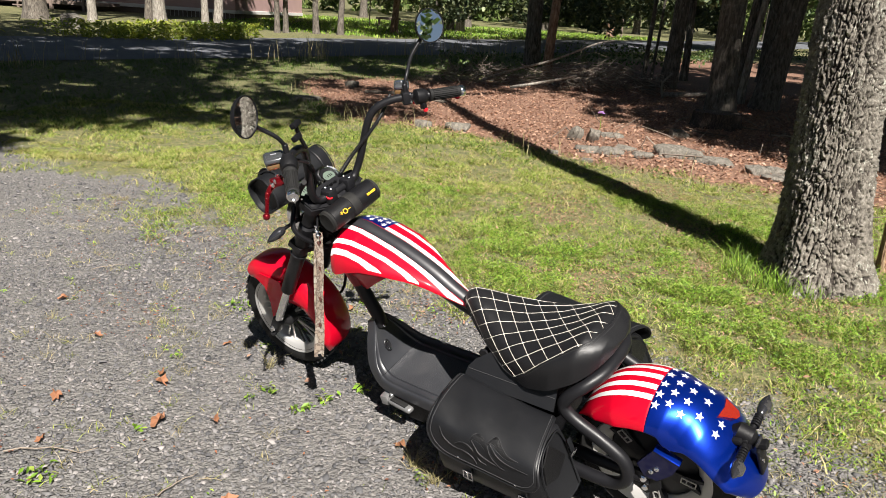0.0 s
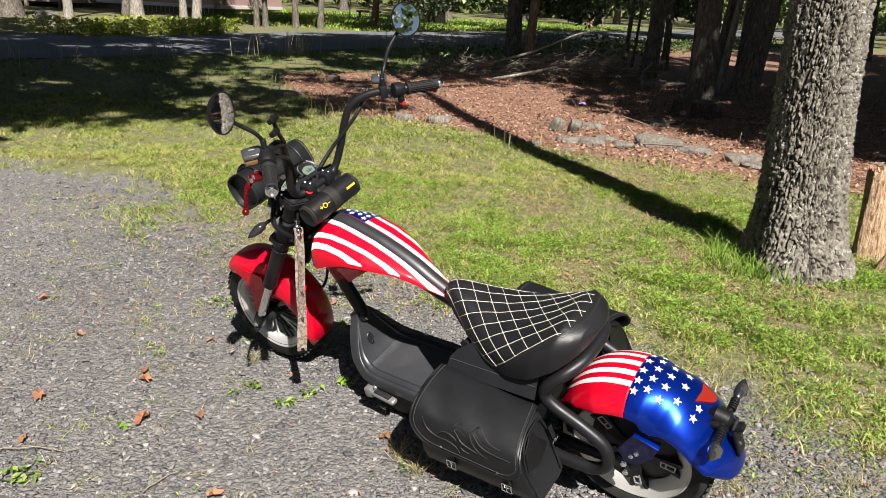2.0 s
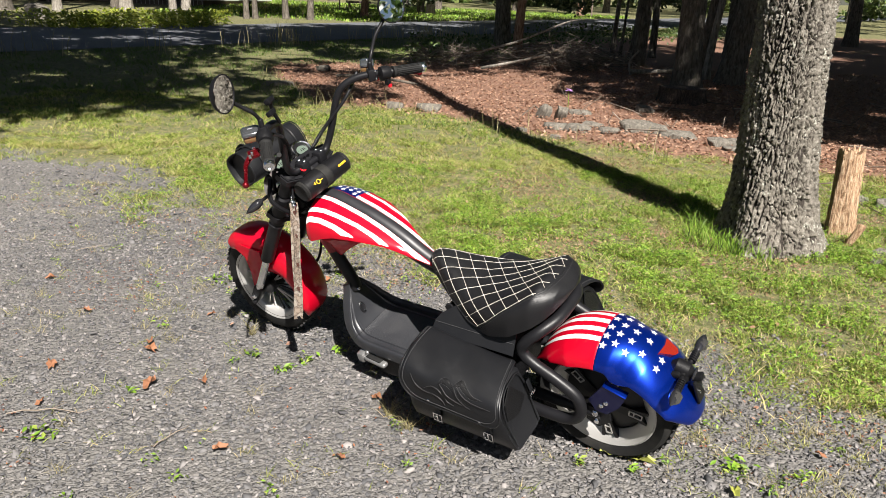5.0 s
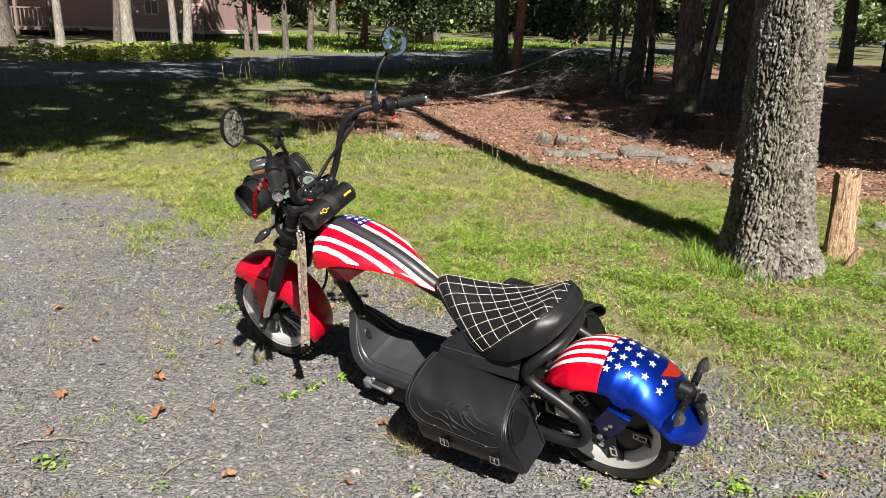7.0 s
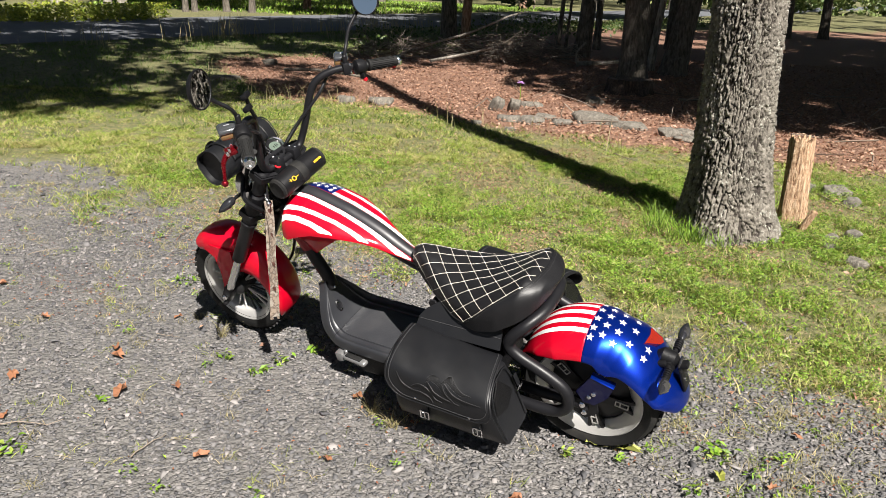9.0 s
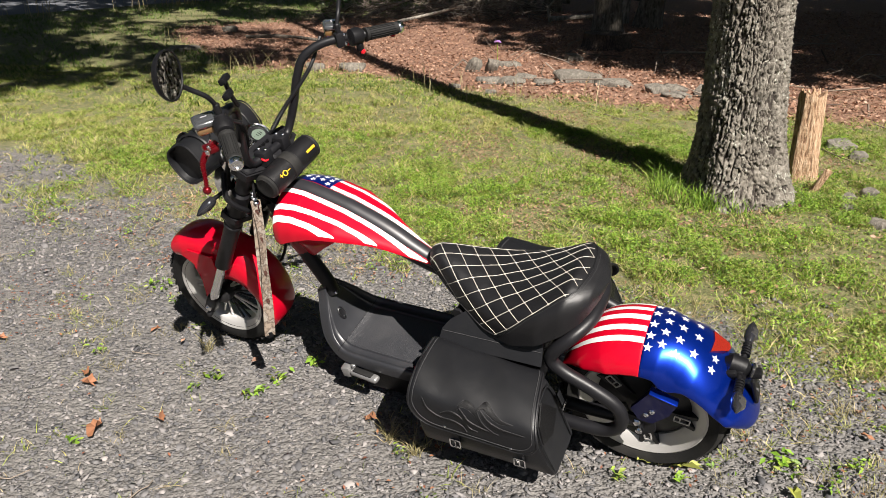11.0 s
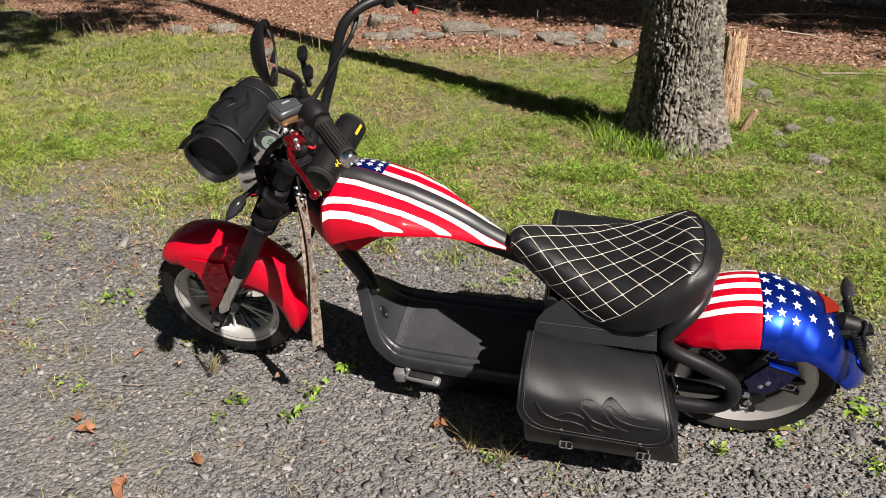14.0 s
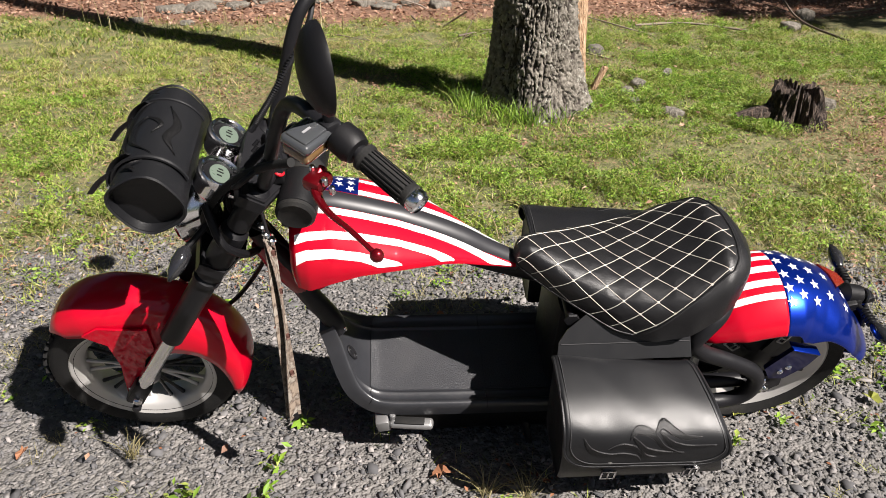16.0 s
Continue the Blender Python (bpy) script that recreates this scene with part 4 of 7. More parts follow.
# tank
TX = [0.672, 0.70, 0.75, 0.80, 0.84, 0.88, 0.95, 1.03, 1.09, 1.140, 1.168, 1.180]
TTOP = [0.592, 0.606, 0.634, 0.667, 0.690, 0.710, 0.741, 0.767, 0.784, 0.789, 0.785, 0.770]
TW = [0.028, 0.035, 0.050, 0.068, 0.085, 0.105, 0.131, 0.145, 0.150, 0.149, 0.138, 0.112]
TZW = [0.580, 0.590, 0.612, 0.638, 0.657, 0.672, 0.687, 0.688, 0.672, 0.650, 0.652, 0.668]
TK = [0.572, 0.578, 0.594, 0.610, 0.616, 0.618, 0.612, 0.584, 0.542, 0.500, 0.512, 0.585]


def S_tank(x, v):
    zt, w, zw, zk = (lerp(x, TX, q) for q in (TTOP, TW, TZW, TK))
    s, a = math.copysign(1, v), abs(v)
    if a <= 0.6:
        t = a / 0.6 * math.pi / 2
        return (x, s * w * math.sin(t), zw + (zt - zw) * math.cos(t) ** 0.8)
    b = min((a - 0.6) / 0.4, 1.0)
    # below the crease the sheet turns in under the tank
    return (x, s * (w * (1 - b) ** 1.15 + 0.012 * b), zw + (zk - zw) * (0.12 * b + 0.88 * b ** 1.7))


def tank_v(x, y):
    return math.copysign(0.6 * math.asin(min(abs(y) / lerp(x, TX, TW), 1.0)) / (math.pi / 2), y)


xs = np.linspace(TX[0], TX[-1], 70)
vs = np.concatenate([np.linspace(-1, -0.6, 12)[:-1], np.linspace(-0.6, 0.6, 40), np.linspace(0.6, 1, 12)[1:]])
bm = surf(S_tank, xs, vs)
bm.verts.ensure_lookup_table()
n = len(vs)
for a in (0, (len(xs) - 1) * n):
    ring = [bm.verts[a + i] for i in range(n)]
    bm.faces.new(ring)
tank = part("tank", bm, PAINT_RED, bike, "glossy teardrop tank painted with stars and stripes", angle=50)


def tank_strip(name, material, y0, y1, x0, x1, off, flare=0.0):
    bm = bmesh.new()
    rows = []
    for x in np.linspace(x0, x1, 60):
        w = lerp(x, TX, TW) * 0.985
        a, b = (math.copysign(min(abs(q) + flare * (x - x0), w), q) for q in (y0, y1))
        if abs(b - a) > 0.0008:
            rows.append([bm.verts.new(lifted(S_tank, x, tank_v(x, a + (b - a) * k / 5), off)) for k in range(6)])
    for a, b in zip(rows, rows[1:]):
        for i in range(5):
            bm.faces.new((a[i], a[i + 1], b[i + 1], b[i]))
    return part(name, bm, material, tank)


# the satin black backbone stands proud along the middle of the tank
spine = [(x, 0, lerp(x, TX, TTOP) - 0.019) for x in np.linspace(0.668, 1.176, 30)]
part("backbone_ridge", tube(spine, [0.026 + 0.005 * min((x - 0.668) / 0.12, 1.0) for x, _, _ in spine], 28), PAINT_BLACK, tank, "satin black tube running along the tank")
for s in (-1, 1):
    tank_strip("white_stripe", PAINT_WHITE, s * 0.028, s * 0.046, 0.676, 1.172 if s > 0 else 1.035, 0.0012)
    tank_strip("white_stripe", PAINT_WHITE, s * 0.074, s * 0.090, 0.80, 1.166 if s > 0 else 1.035, 0.0012, 0.04)
    tank_strip("white_stripe", PAINT_WHITE, s * 0.125, s * 0.1385, 0.93, 1.164 if s > 0 else 1.035, 0.0012, -0.035)
tank_strip("blue_canton", PAINT_BLUE, -0.145, -0.028, 1.035, 1.172, 0.0012)
for i, x in enumerate((1.052, 1.078, 1.104, 1.130, 1.156)):
    for j in range(4):
        y = -0.044 - 0.026 * j - (0.013 if i % 2 else 0)
        if abs(y) < 0.132:
            star_on(S_tank, x, tank_v(x, y), 1.0, 3.4, 0.0105, 0.0024, 0.3, tank)
part("neck_cover", tube([(1.255, 0, 0.66), (1.222, 0, 0.58), (1.186, 0, 0.515), (1.160, 0, 0.47)], [0.030, 0.031, 0.028, 0.012], 16, 5), PAINT_DARKRED, tank, "dark red frame neck cover")

# seat, resting a little askew on its mount
SX = [0.122, 0.130, 0.1485, 0.170, 0.209, 0.2787, 0.36, 0.45, 0.535, 0.60, 0.645, 0.668, 0.680]
SW = [0.003, 0.0616, 0.1098, 0.1377, 0.168, 0.1864, 0.1791, 0.1541, 0.1118, 0.0717, 0.0428, 0.0275, 0.003]
ST = [0.6361, 0.6438, 0.661, 0.6700, 0.6796, 0.6405, 0.6135, 0.6048, 0.6176, 0.6375, 0.6479, 0.6418, 0.6113]
SB = [0.6355, 0.6153, 0.5967, 0.5752, 0.5474, 0.5059, 0.4787, 0.4911, 0.529, 0.552, 0.5767, 0.5903, 0.6068]
# the quilted cover ends at a seam: distance over the seat from its middle, and how far back the seam lies there
SEAM_S = [0.0, 0.05, 0.10, 0.132, 0.149, 0.166, 0.184, 0.209, 0.235, 0.26]
SEAM_X = [0.172, 0.176, 0.186, 0.205, 0.238, 0.274, 0.313, 0.350, 0.388, 0.43]
SEAT = Matrix.Translation((0.4, 0.0114, 0.55)) @ Matrix.Rotation(0.0399, 4, "X") @ Matrix.Translation((-0.4, 0, -0.55))
TURNS = (1 - np.cos(np.linspace(0, math.pi, 90))) * math.pi / 4
SX_FINE = np.linspace(SX[0], SX[-1], 240)


def eased(ys, k=9):
    """The profile along the seat with its corners rounded off."""
    y = np.interp(SX_FINE, SX, ys)
    pad = np.concatenate([2 * y[0] - y[k:0:-1], y, 2 * y[-1] - y[-2:-k - 2:-1]])
    out = np.convolve(pad, np.hanning(2 * k + 3)[1:-1] / np.hanning(2 * k + 3).sum(), "valid")
    f = np.clip(np.minimum(np.arange(240), 239 - np.arange(240)) / 30, 0, 1)
    return y * (1 - f) + out * f


SEAT_W, SEAT_T, SEAT_B = eased(SW), eased(ST), eased(SB)


@functools.lru_cache(maxsize=None)
def seat_section(x):
    """Half a cross-section: widths, heights and the way over it from the middle."""
    w, zt, zb = (np.interp(x, SX_FINE, q) for q in (SEAT_W, SEAT_T, SEAT_B))
    y, z = w * np.sin(TURNS) ** 0.669, zb + (zt - zb) * np.cos(TURNS).clip(0, 1) ** 0.498
    return y, z, np.concatenate([[0.0], np.cumsum(np.hypot(np.diff(y), np.diff(z)))])


def S_cover(x, d):
    """The seat's skin, d metres over it from the middle line."""
    y, z, way = seat_section(round(x, 5))
    a = min(abs(d), way[-1])
    return (x, math.copysign(float(np.interp(a, way, y)), d), float(np.interp(a, way, z)))


def girth(x):
    return float(seat_section(round(x, 5))[2][-1])


def stitch_at(i, j):
    """Place (x, d) of a crossing of the stitch rows, pulled a little askew over the padding."""
    return (0.6498 - 0.0322 * j - 0.00041 * j * j - 0.04256 * i + 0.0008 * i * j - 0.00032 * i * i,
            -0.0143 + 0.03676 * j - 0.00012 * j * j - 0.02534 * i + 0.00031 * i * j + 0.00024 * i * i)


def stitch_coords(x, d):
    i, j = 3.0, 3.0
    for _ in range(5):
        px, pd = stitch_at(i, j)
        ax, ad = -0.0426 + 0.0008 * j - 0.00064 * i, -0.0253 + 0.00031 * j + 0.00048 * i
        bx, bd = -0.0322 - 0.00082 * j + 0.0008 * i, 0.0368 - 0.00024 * j + 0.00031 * i
        det = ax * bd - bx * ad
        ex, ed = x - px, d - pd
        i, j = i + (ex * bd - bx * ed) / det, j + (ax * ed - ad * ex) / det
    return i, j


def in_quilt(x, d):
    """How far inside the quilted cover, in metres; negative outside."""
    return min(x - lerp(abs(d), SEAM_S, SEAM_X), 0.97 * girth(x) - abs(d), 0.674 - x)


def S_padded(x, d):
    p = Vector(S_cover(x, d))
    k = in_quilt(x, d)
    if k > 0:
        i, j = stitch_coords(x, d)
        near = min(abs(i - round(i)), abs(j - round(j)))
        nn = lifted(S_cover, x, d, 1.0) - p
        p = p + nn * min(k / 0.01, 1.0) * (0.0017 * math.sin(min(near * 2.4, 1.0) * math.pi / 2) - 0.0008)
    return p


bm = bmesh.new()
rows = []
for x in np.linspace(SX[0], SX[-1], 200):
    g = girth(x)
    rows.append([bm.verts.new(S_padded(x, g * u)) for u in np.linspace(-1, 1, 150)])
for a, b in zip(rows, rows[1:]):
    for k in range(149):
        bm.faces.new((a[k], a[k + 1], b[k + 1], b[k]))
    bm.faces.new((a[149], a[0], b[0], b[149]))
seat = part("seat", bm, VINYL, bike, "black vinyl saddle with cream diamond stitching", angle=60)
seat.matrix_local = SEAT


def stitch_rows():
    for fam in (0, 1):
        for c in range(-9, 22):
            pts = []
            for q in np.linspace(-9, 21, 241):
                x, d = stitch_at(c, q) if fam else stitch_at(q, c)
                if SX[0] < x < SX[-1] and in_quilt(x, d) > 0.001:
                    pts.append((x, d))
                elif len(pts) > 2:
                    yield pts
                    pts = []
                else:
                    pts = []
            if len(pts) > 2:
                yield pts


for row in stitch_rows():
    part("stitching", tube([Vector(S_padded(x, d)) + (lifted(S_cover, x, d, 1.0) - Vector(S_cover(x, d))) * 0.0004 for x, d in row], 0.0009, 5), THREAD, seat)
# little crosses where the rows meet
for i in range(-9, 22):
    for j in range(-9, 22):
        x, d = stitch_at(i, j)
        if SX[0] < x < SX[-1] and in_quilt(x, d) > 0.004:
            at = Vector(S_padded(x, d))
            out = lifted(S_cover, x, d, 1.0) - Vector(S_cover(x, d))
            part("stitch_knot", lathe([(0.0005, -0.0008), (0.0034, 0.0), (0.0005, 0.0012)], along(at + out * 0.0004, at + out * 0.02), 6), THREAD, seat)
for s in (-1, 1):
    edge = [(lerp(d, SEAM_S, SEAM_X) - 0.003, s * d) for d in np.linspace(0.0, 0.24, 60)]
    edge = [(x, d) for x, d in edge if abs(d) < 0.97 * girth(x)]
    part("edge_piping", tube([lifted(S_cover, x, d, 0.0006) for x, d in edge], 0.0022, 6), VINYL, seat)
    part("seam_thread", tube([lifted(S_cover, x - 0.009, d, 0.0004) for x, d in edge], 0.0005, 4), GREY_THREAD, seat)
    part("side_seam", tube([lifted(S_cover, x, s * 0.97 * girth(x), 0.0006) for x in np.linspace(0.41, 0.672, 50)], 0.0022, 6), VINYL, seat)
for s in (-1, 1):
    part("seat_bolt", join(rod((0.545, s * 0.05, 0.50), (0.545, s * 0.115, 0.50), 0.013), rod((0.545, s * 0.115, 0.50), (0.545, s * 0.123, 0.50), 0.02, 6)), BLACK_METAL, seat)

# footboard: a tray that sweeps up to the down tube
FP = [(1.118, 0.378), (1.100, 0.345), (1.078, 0.290), (1.055, 0.243), (1.020, 0.214), (0.97, 0.205), (0.80, 0.200), (0.60, 0.197), (0.42, 0.195)]
FW = [0.028, 0.055, 0.098, 0.128, 0.147, 0.155, 0.157, 0.157, 0.155]
fine = spline([(x, 0, z) for x, z in FP], 8)
fw = np.interp(np.linspace(0, len(FP) - 1, len(fine)), range(len(FP)), FW)
FHALF = [(1.0, -0.042), (1.0, -0.017), (0.994, -0.010), (0.982, -0.004), (0.963, 0.0), (0.940, 0.0015), (0.915, 0.0015), (0.89, -0.001), (0.865, -0.0055), (0.84, -0.0085), (0.80, -0.0095),
         (0.735, -0.0085), (0.715, -0.0065), (0.695, -0.0065), (0.675, -0.010), (0.655, -0.0122), (0.63, -0.0125)]
FPROF = [(-t, h) for t, h in FHALF] + FHALF[::-1]
rings, tread = [], []
for k, p in enumerate(fine):
    d = (fine[min(k + 1, len(fine) - 1)] - fine[max(k - 1, 0)]).normalized()
    up = Vector((-d.z, 0, d.x)) * (-1 if d.x < 0 else 1)
    rings.append([p + up * h + Vector((0, fw[k] * t, 0)) for t, h in FPROF])
    if p.x < 1.030:
        tread.append([p + up * h + Vector((0, fw[k] * t, 0)) for t, h in [(-0.63, -0.0114), (0.63, -0.0114), (0.63, -0.016), (-0.63, -0.016)]])
fb = part("footboard", loft(rings), FOOT_PLASTIC, bike, "black plastic footboard with a rolled rim, dusty", angle=50)
part("tread_panel", loft(tread), PEBBLED, fb, "pebbled black tread panel")
for x in (1.026, 0.727):
    k = min(range(len(fine)), key=lambda q: abs(fine[q].x - x))
    part("joint", tube(rings[k][1:-1], 0.0013, 6), BLACK_METAL, fb)
em = pose(1.0775, 0.022, 0.2625, 0, -64, 0) @ Matrix.Diagonal((1.3, 0.8, 1, 1))
part("emblem", lathe([(0.001, -0.002), (0.018, -0.002), (0.020, 0.001), (0.017, 0.0035), (0.015, 0.0025), (0.001, 0.0025)], em, 24), BLACK_METAL, fb)
for u in (-0.0125, 0.0125):
    part("emblem_stud", lathe([(0.0045, 0.002), (0.004, 0.0042), (0.0005, 0.005)], em @ Matrix.Translation((u, 0, 0)), 12), CHROME, fb)
part("screw", rod((1.098, 0.008, 0.340), (1.088, 0.008, 0.347), 0.007), CHROME, fb)
part("battery_case", block(0.52, 0.27, 0.136, Matrix.Translation((0.70, 0, 0.108)), 0.02), BLACK_PLASTIC, bike)
part("under_seat_box", block(0.26, 0.21, 0.30, Matrix.Translation((0.44, 0, 0.35)), 0.025), BLACK_PLASTIC, bike)
for s in (-1, 1):
    peg = part("foot_peg", join(block(0.036, 0.05, 0.042, pose(1.000, s * 0.150, 0.133, 0, 10, 0), 0.006), rod((0.975, s * 0.155, 0.145), (0.975, s * 0.155, 0.165), 0.008)), SATIN, bike, "silver folding foot peg")
    bar = block(0.115, 0.032, 0.022, pose(0.925, s * 0.168, 0.140, 0, 2, -s * 7), 0.010, 3)
    part("peg_bar", bar, SATIN, peg)
    part("peg_pad", block(0.078, 0.022, 0.006, pose(0.930, s * 0.168, 0.152, 0, 2, -s * 7), 0.002), RUBBER, peg)
part("side_stand", join(tube([(0.62, 0.10, 0.10), (0.60, 0.16, 0.02), (0.59, 0.190, -0.05)], 0.010, 10), block(0.05, 0.03, 0.008, pose(0.59, 0.193, -0.076, 17, 0, 0), 0.003)), BLACK_METAL, bike)

# handlebars
bars = thing("handlebar", Matrix(), "", "")
bars.parent = bike
RISE = [(1.195, 0.0, 0.905), (1.198, 0.052, 0.903), (1.206, 0.094, 0.907), (1.199, 0.119, 0.940), (1.179, 0.135, 1.0), (1.153, 0.151, 1.085)]
# the bar sits a little to the left in its clamps
LEFT = [(1.128, 0.174, 1.142), (1.095, 0.228, 1.173), (1.050, 0.306, 1.184), (0.998, 0.356, 1.176), (0.921, 0.430, 1.149)]
RIGHT = [(1.128, -0.170, 1.140), (1.088, -0.206, 1.167), (1.034, -0.250, 1.174), (0.972, -0.296, 1.172), (0.908, -0.408, 1.155)]
part("bar", tube(RIGHT[::-1] + [(x, -y, z) for x, y, z in RISE[::-1]] + RISE[1:] + LEFT, 0.0135, 16, 6), BLACK_METAL, bars)
GRIP = {1: ((0.998, 0.356, 1.176), (0.926, 0.425, 1.151)), -1: ((0.972, -0.292, 1.172), (0.914, -0.398, 1.156))}
CLAMP = {1: (1.047, 0.311, 1.186), -1: (1.034, -0.247, 1.172)}
FLUID = {1: (1.081, 0.333, 1.184), -1: (1.088, -0.292, 1.184)}
PIVOT = {1: (1.056, 0.372, 1.126), -1: (1.056, -0.352, 1.125)}
for s in (-1, 1):
    A, B = Vector(GRIP[s][0]), Vector(GRIP[s][1])
    L = (B - A).length
    g = part("grip", lathe([(0.016, 0), (0.022, 0.002), (0.022, 0.008), (0.0175, 0.012)] + [(0.0172 + 0.0008 * (k % 2), 0.014 + k * (L - 0.03) / 26) for k in range(27)] + [(0.019, L - 0.012), (0.019, L - 0.004), (0.015, L)], along(A, B), 24), RUBBER, bars, "ribbed black rubber grip")
    ribs = []
    for k in range(18):
        a = 2 * math.pi * k / 18
        m = along(A, B) @ Matrix.Rotation(a, 4, "Z") @ Matrix.Translation((0.0182, 0, L * 0.5))
        ribs.append(block(0.003, 0.0022, L * 0.75, m))
    part("grip_rib", join(*ribs), RUBBER, g)
    C = B + (B - A).normalized() * 0.022
    part("end_weight", lathe([(0.016, -0.004), (0.0185, 0), (0.0185, 0.010), (0.016, 0.015), (0.008, 0.016), (0.006, 0.013)], along(B, C), 24), CHROME, g, "silver bar-end weight")
    part("switch_pod", lathe([(0.017, 0), (0.026, 0.004), (0.027, 0.030), (0.022, 0.042), (0.017, 0.044)], along(A + (A - B).normalized() * 0.052, A), 20), BLACK_PLASTIC, bars)
    D = Vector(CLAMP[s])
    part("mirror_clamp", join(block(0.03, 0.03, 0.045, pose(D.x, D.y, D.z, 0, 0, -s * 50), 0.006), rod(D + Vector((0, 0, 0.01)), D + Vector((0, 0, 0.05)), 0.009)), BLACK_METAL, bars)
    for dz in (-0.014, 0.014):
        part("clamp_bolt", rod(D + Vector((-0.015, s * 0.004, dz)), D + Vector((-0.022, s * 0.004, dz)), 0.006, 10), CHROME, bars)
    # brake fluid reservoir
    R = Vector(FLUID[s])
    tilt = Matrix.Translation(R) @ Euler((0, radians(-8), radians(-s * 38))).to_matrix().to_4x4()
    res = part("reservoir", block(0.050, 0.058, 0.022, tilt @ Matrix.Translation((0, 0, -0.006)), 0.008, 3), AMBER_FLUID, bars, "amber brake fluid reservoir")
    part("cap", join(block(0.054, 0.063, 0.018, tilt @ Matrix.Translation((0, 0, 0.012)), 0.0085, 4), block(0.040, 0.048, 0.008, tilt @ Matrix.Translation((0, 0, 0.020)), 0.003, 2)), CAP_SMOKE, res, "smoky translucent screw-down cap")
    part("maker_mark", block(0.004, 0.017, 0.001, tilt @ Matrix.Translation((0, 0, 0.0244))), STICKER_GREY, res)
    # lever
    P = Vector(PIVOT[s])
    lev = [P + Vector((0.004, -s * 0.035, 0.014)), P + Vector((0.014, 0, -0.002)), P + Vector((-0.004, s * 0.040, -0.008)), P + Vector((-0.040, s * 0.078, -0.014)), P + Vector((-0.076, s * 0.118, -0.024))]
    lv = part("lever", tube(lev, [0.008, 0.010, 0.0075, 0.006, 0.0055], 10, 6, True, 0.7), ANODISED, bars, "red anodised brake lever")
    bmb = bmesh.new()
    bmesh.ops.create_uvsphere(bmb, u_segments=14, v_segments=10, radius=0.0105, matrix=Matrix.Translation(lev[-1]))
    part("ball_end", bmb, ANODISED, lv)
    part("lever_perch", block(0.034, 0.040, 0.022, pose(P.x + 0.012, P.y - s * 0.016, P.z + 0.004, 0, 0, -s * 35), 0.007), ANODISED, lv)
    for q in ((0.0, 0.0), (0.02, -0.03), (-0.012, 0.02)):
        part("screw", rod(P + Vector((q[0], s * q[1], 0.008)), P + Vector((q[0], s * q[1], 0.022)), 0.005, 8), CHROME, lv)
    # braided hose
    part("brake_hose", tube([R + Vector((0.02, -s * 0.04, -0.01)), (1.12, s * 0.175, 1.10), (1.19, s * 0.10, 1.00), (1.24, s * 0.07, 0.93), (1.30, s * 0.05, 0.86), (1.36, s * 0.02, 0.72)], 0.006, 8, 8), BLACK_METAL, bars)
    part("hose_wrap", join(*[lathe([(0.0062, -0.0018), (0.0082, 0), (0.0062, 0.0018)], along(p, q), 8) for p, q in zip(spline([(1.12, s * 0.175, 1.10), (1.19, s * 0.10, 1.00), (1.24, s * 0.07, 0.93)], 22), spline([(1.12, s * 0.175, 1.10), (1.19, s * 0.10, 1.00), (1.24, s * 0.07, 0.93)], 22)[1:])]), BLACK_PLASTIC, bars)
part("kill_switch", join(block(0.018, 0.018, 0.022, Matrix.Translation((0.975, -0.262, 1.146)), 0.003)), BLACK_PLASTIC, bars)
part("kill_button", block(0.012, 0.014, 0.012, Matrix.Translation((0.968, -0.262, 1.131)), 0.003), RED_PLASTIC, bars)


def mirror(s, centre, facing):
    c, f = Vector(centre), Vector(facing).normalized()
    m = along(c, c + f)
    sh = part("mirror", lathe([(0.002, -0.026), (0.030, -0.022), (0.050, -0.010), (0.0585, 0.002), (0.0585, 0.008), (0.055, 0.008), (0.054, 0.005)], m, 44), BLACK_PLASTIC, bars, "round black bar mirror")
    part("glass", lathe([(0.0545, 0.0045), (0.0545, 0.0062)], m, 44), MIRROR, sh, "mirror glass")
    D = Vector(CLAMP[s]) + Vector((0, 0, 0.045))
    back = c - f * 0.02 - Vector((0, s * 0.03, 0.03))
    part("stem", tube([D, D + Vector((0.0, s * 0.022, 0.035)), D.lerp(back, 0.55) + Vector((0.01, 0, 0.01)), back], 0.0065, 10, 6), BLACK_METAL, sh)


mirror(1, (1.042, 0.430, 1.366), BIKE.to_3x3().inverted() @ Vector((0.949, -0.30, 0.073)))
mirror(-1, (1.042, -0.432, 1.366), BIKE.to_3x3().inverted() @ Vector((0.56, -0.815, 0.135)))

# phone clamp on the left bar
ph = part("phone_clamp", join(tube([(1.085, 0.200, 1.170), (1.078, 0.222, 1.215), (1.070, 0.235, 1.260)], 0.0065, 10), block(0.018, 0.044, 0.016, pose(1.068, 0.236, 1.264, 0, 20, 20), 0.003), block(0.018, 0.040, 0.016, pose(1.056, 0.252, 1.230, 0, 20, 20), 0.003)), BLACK_PLASTIC, bars)

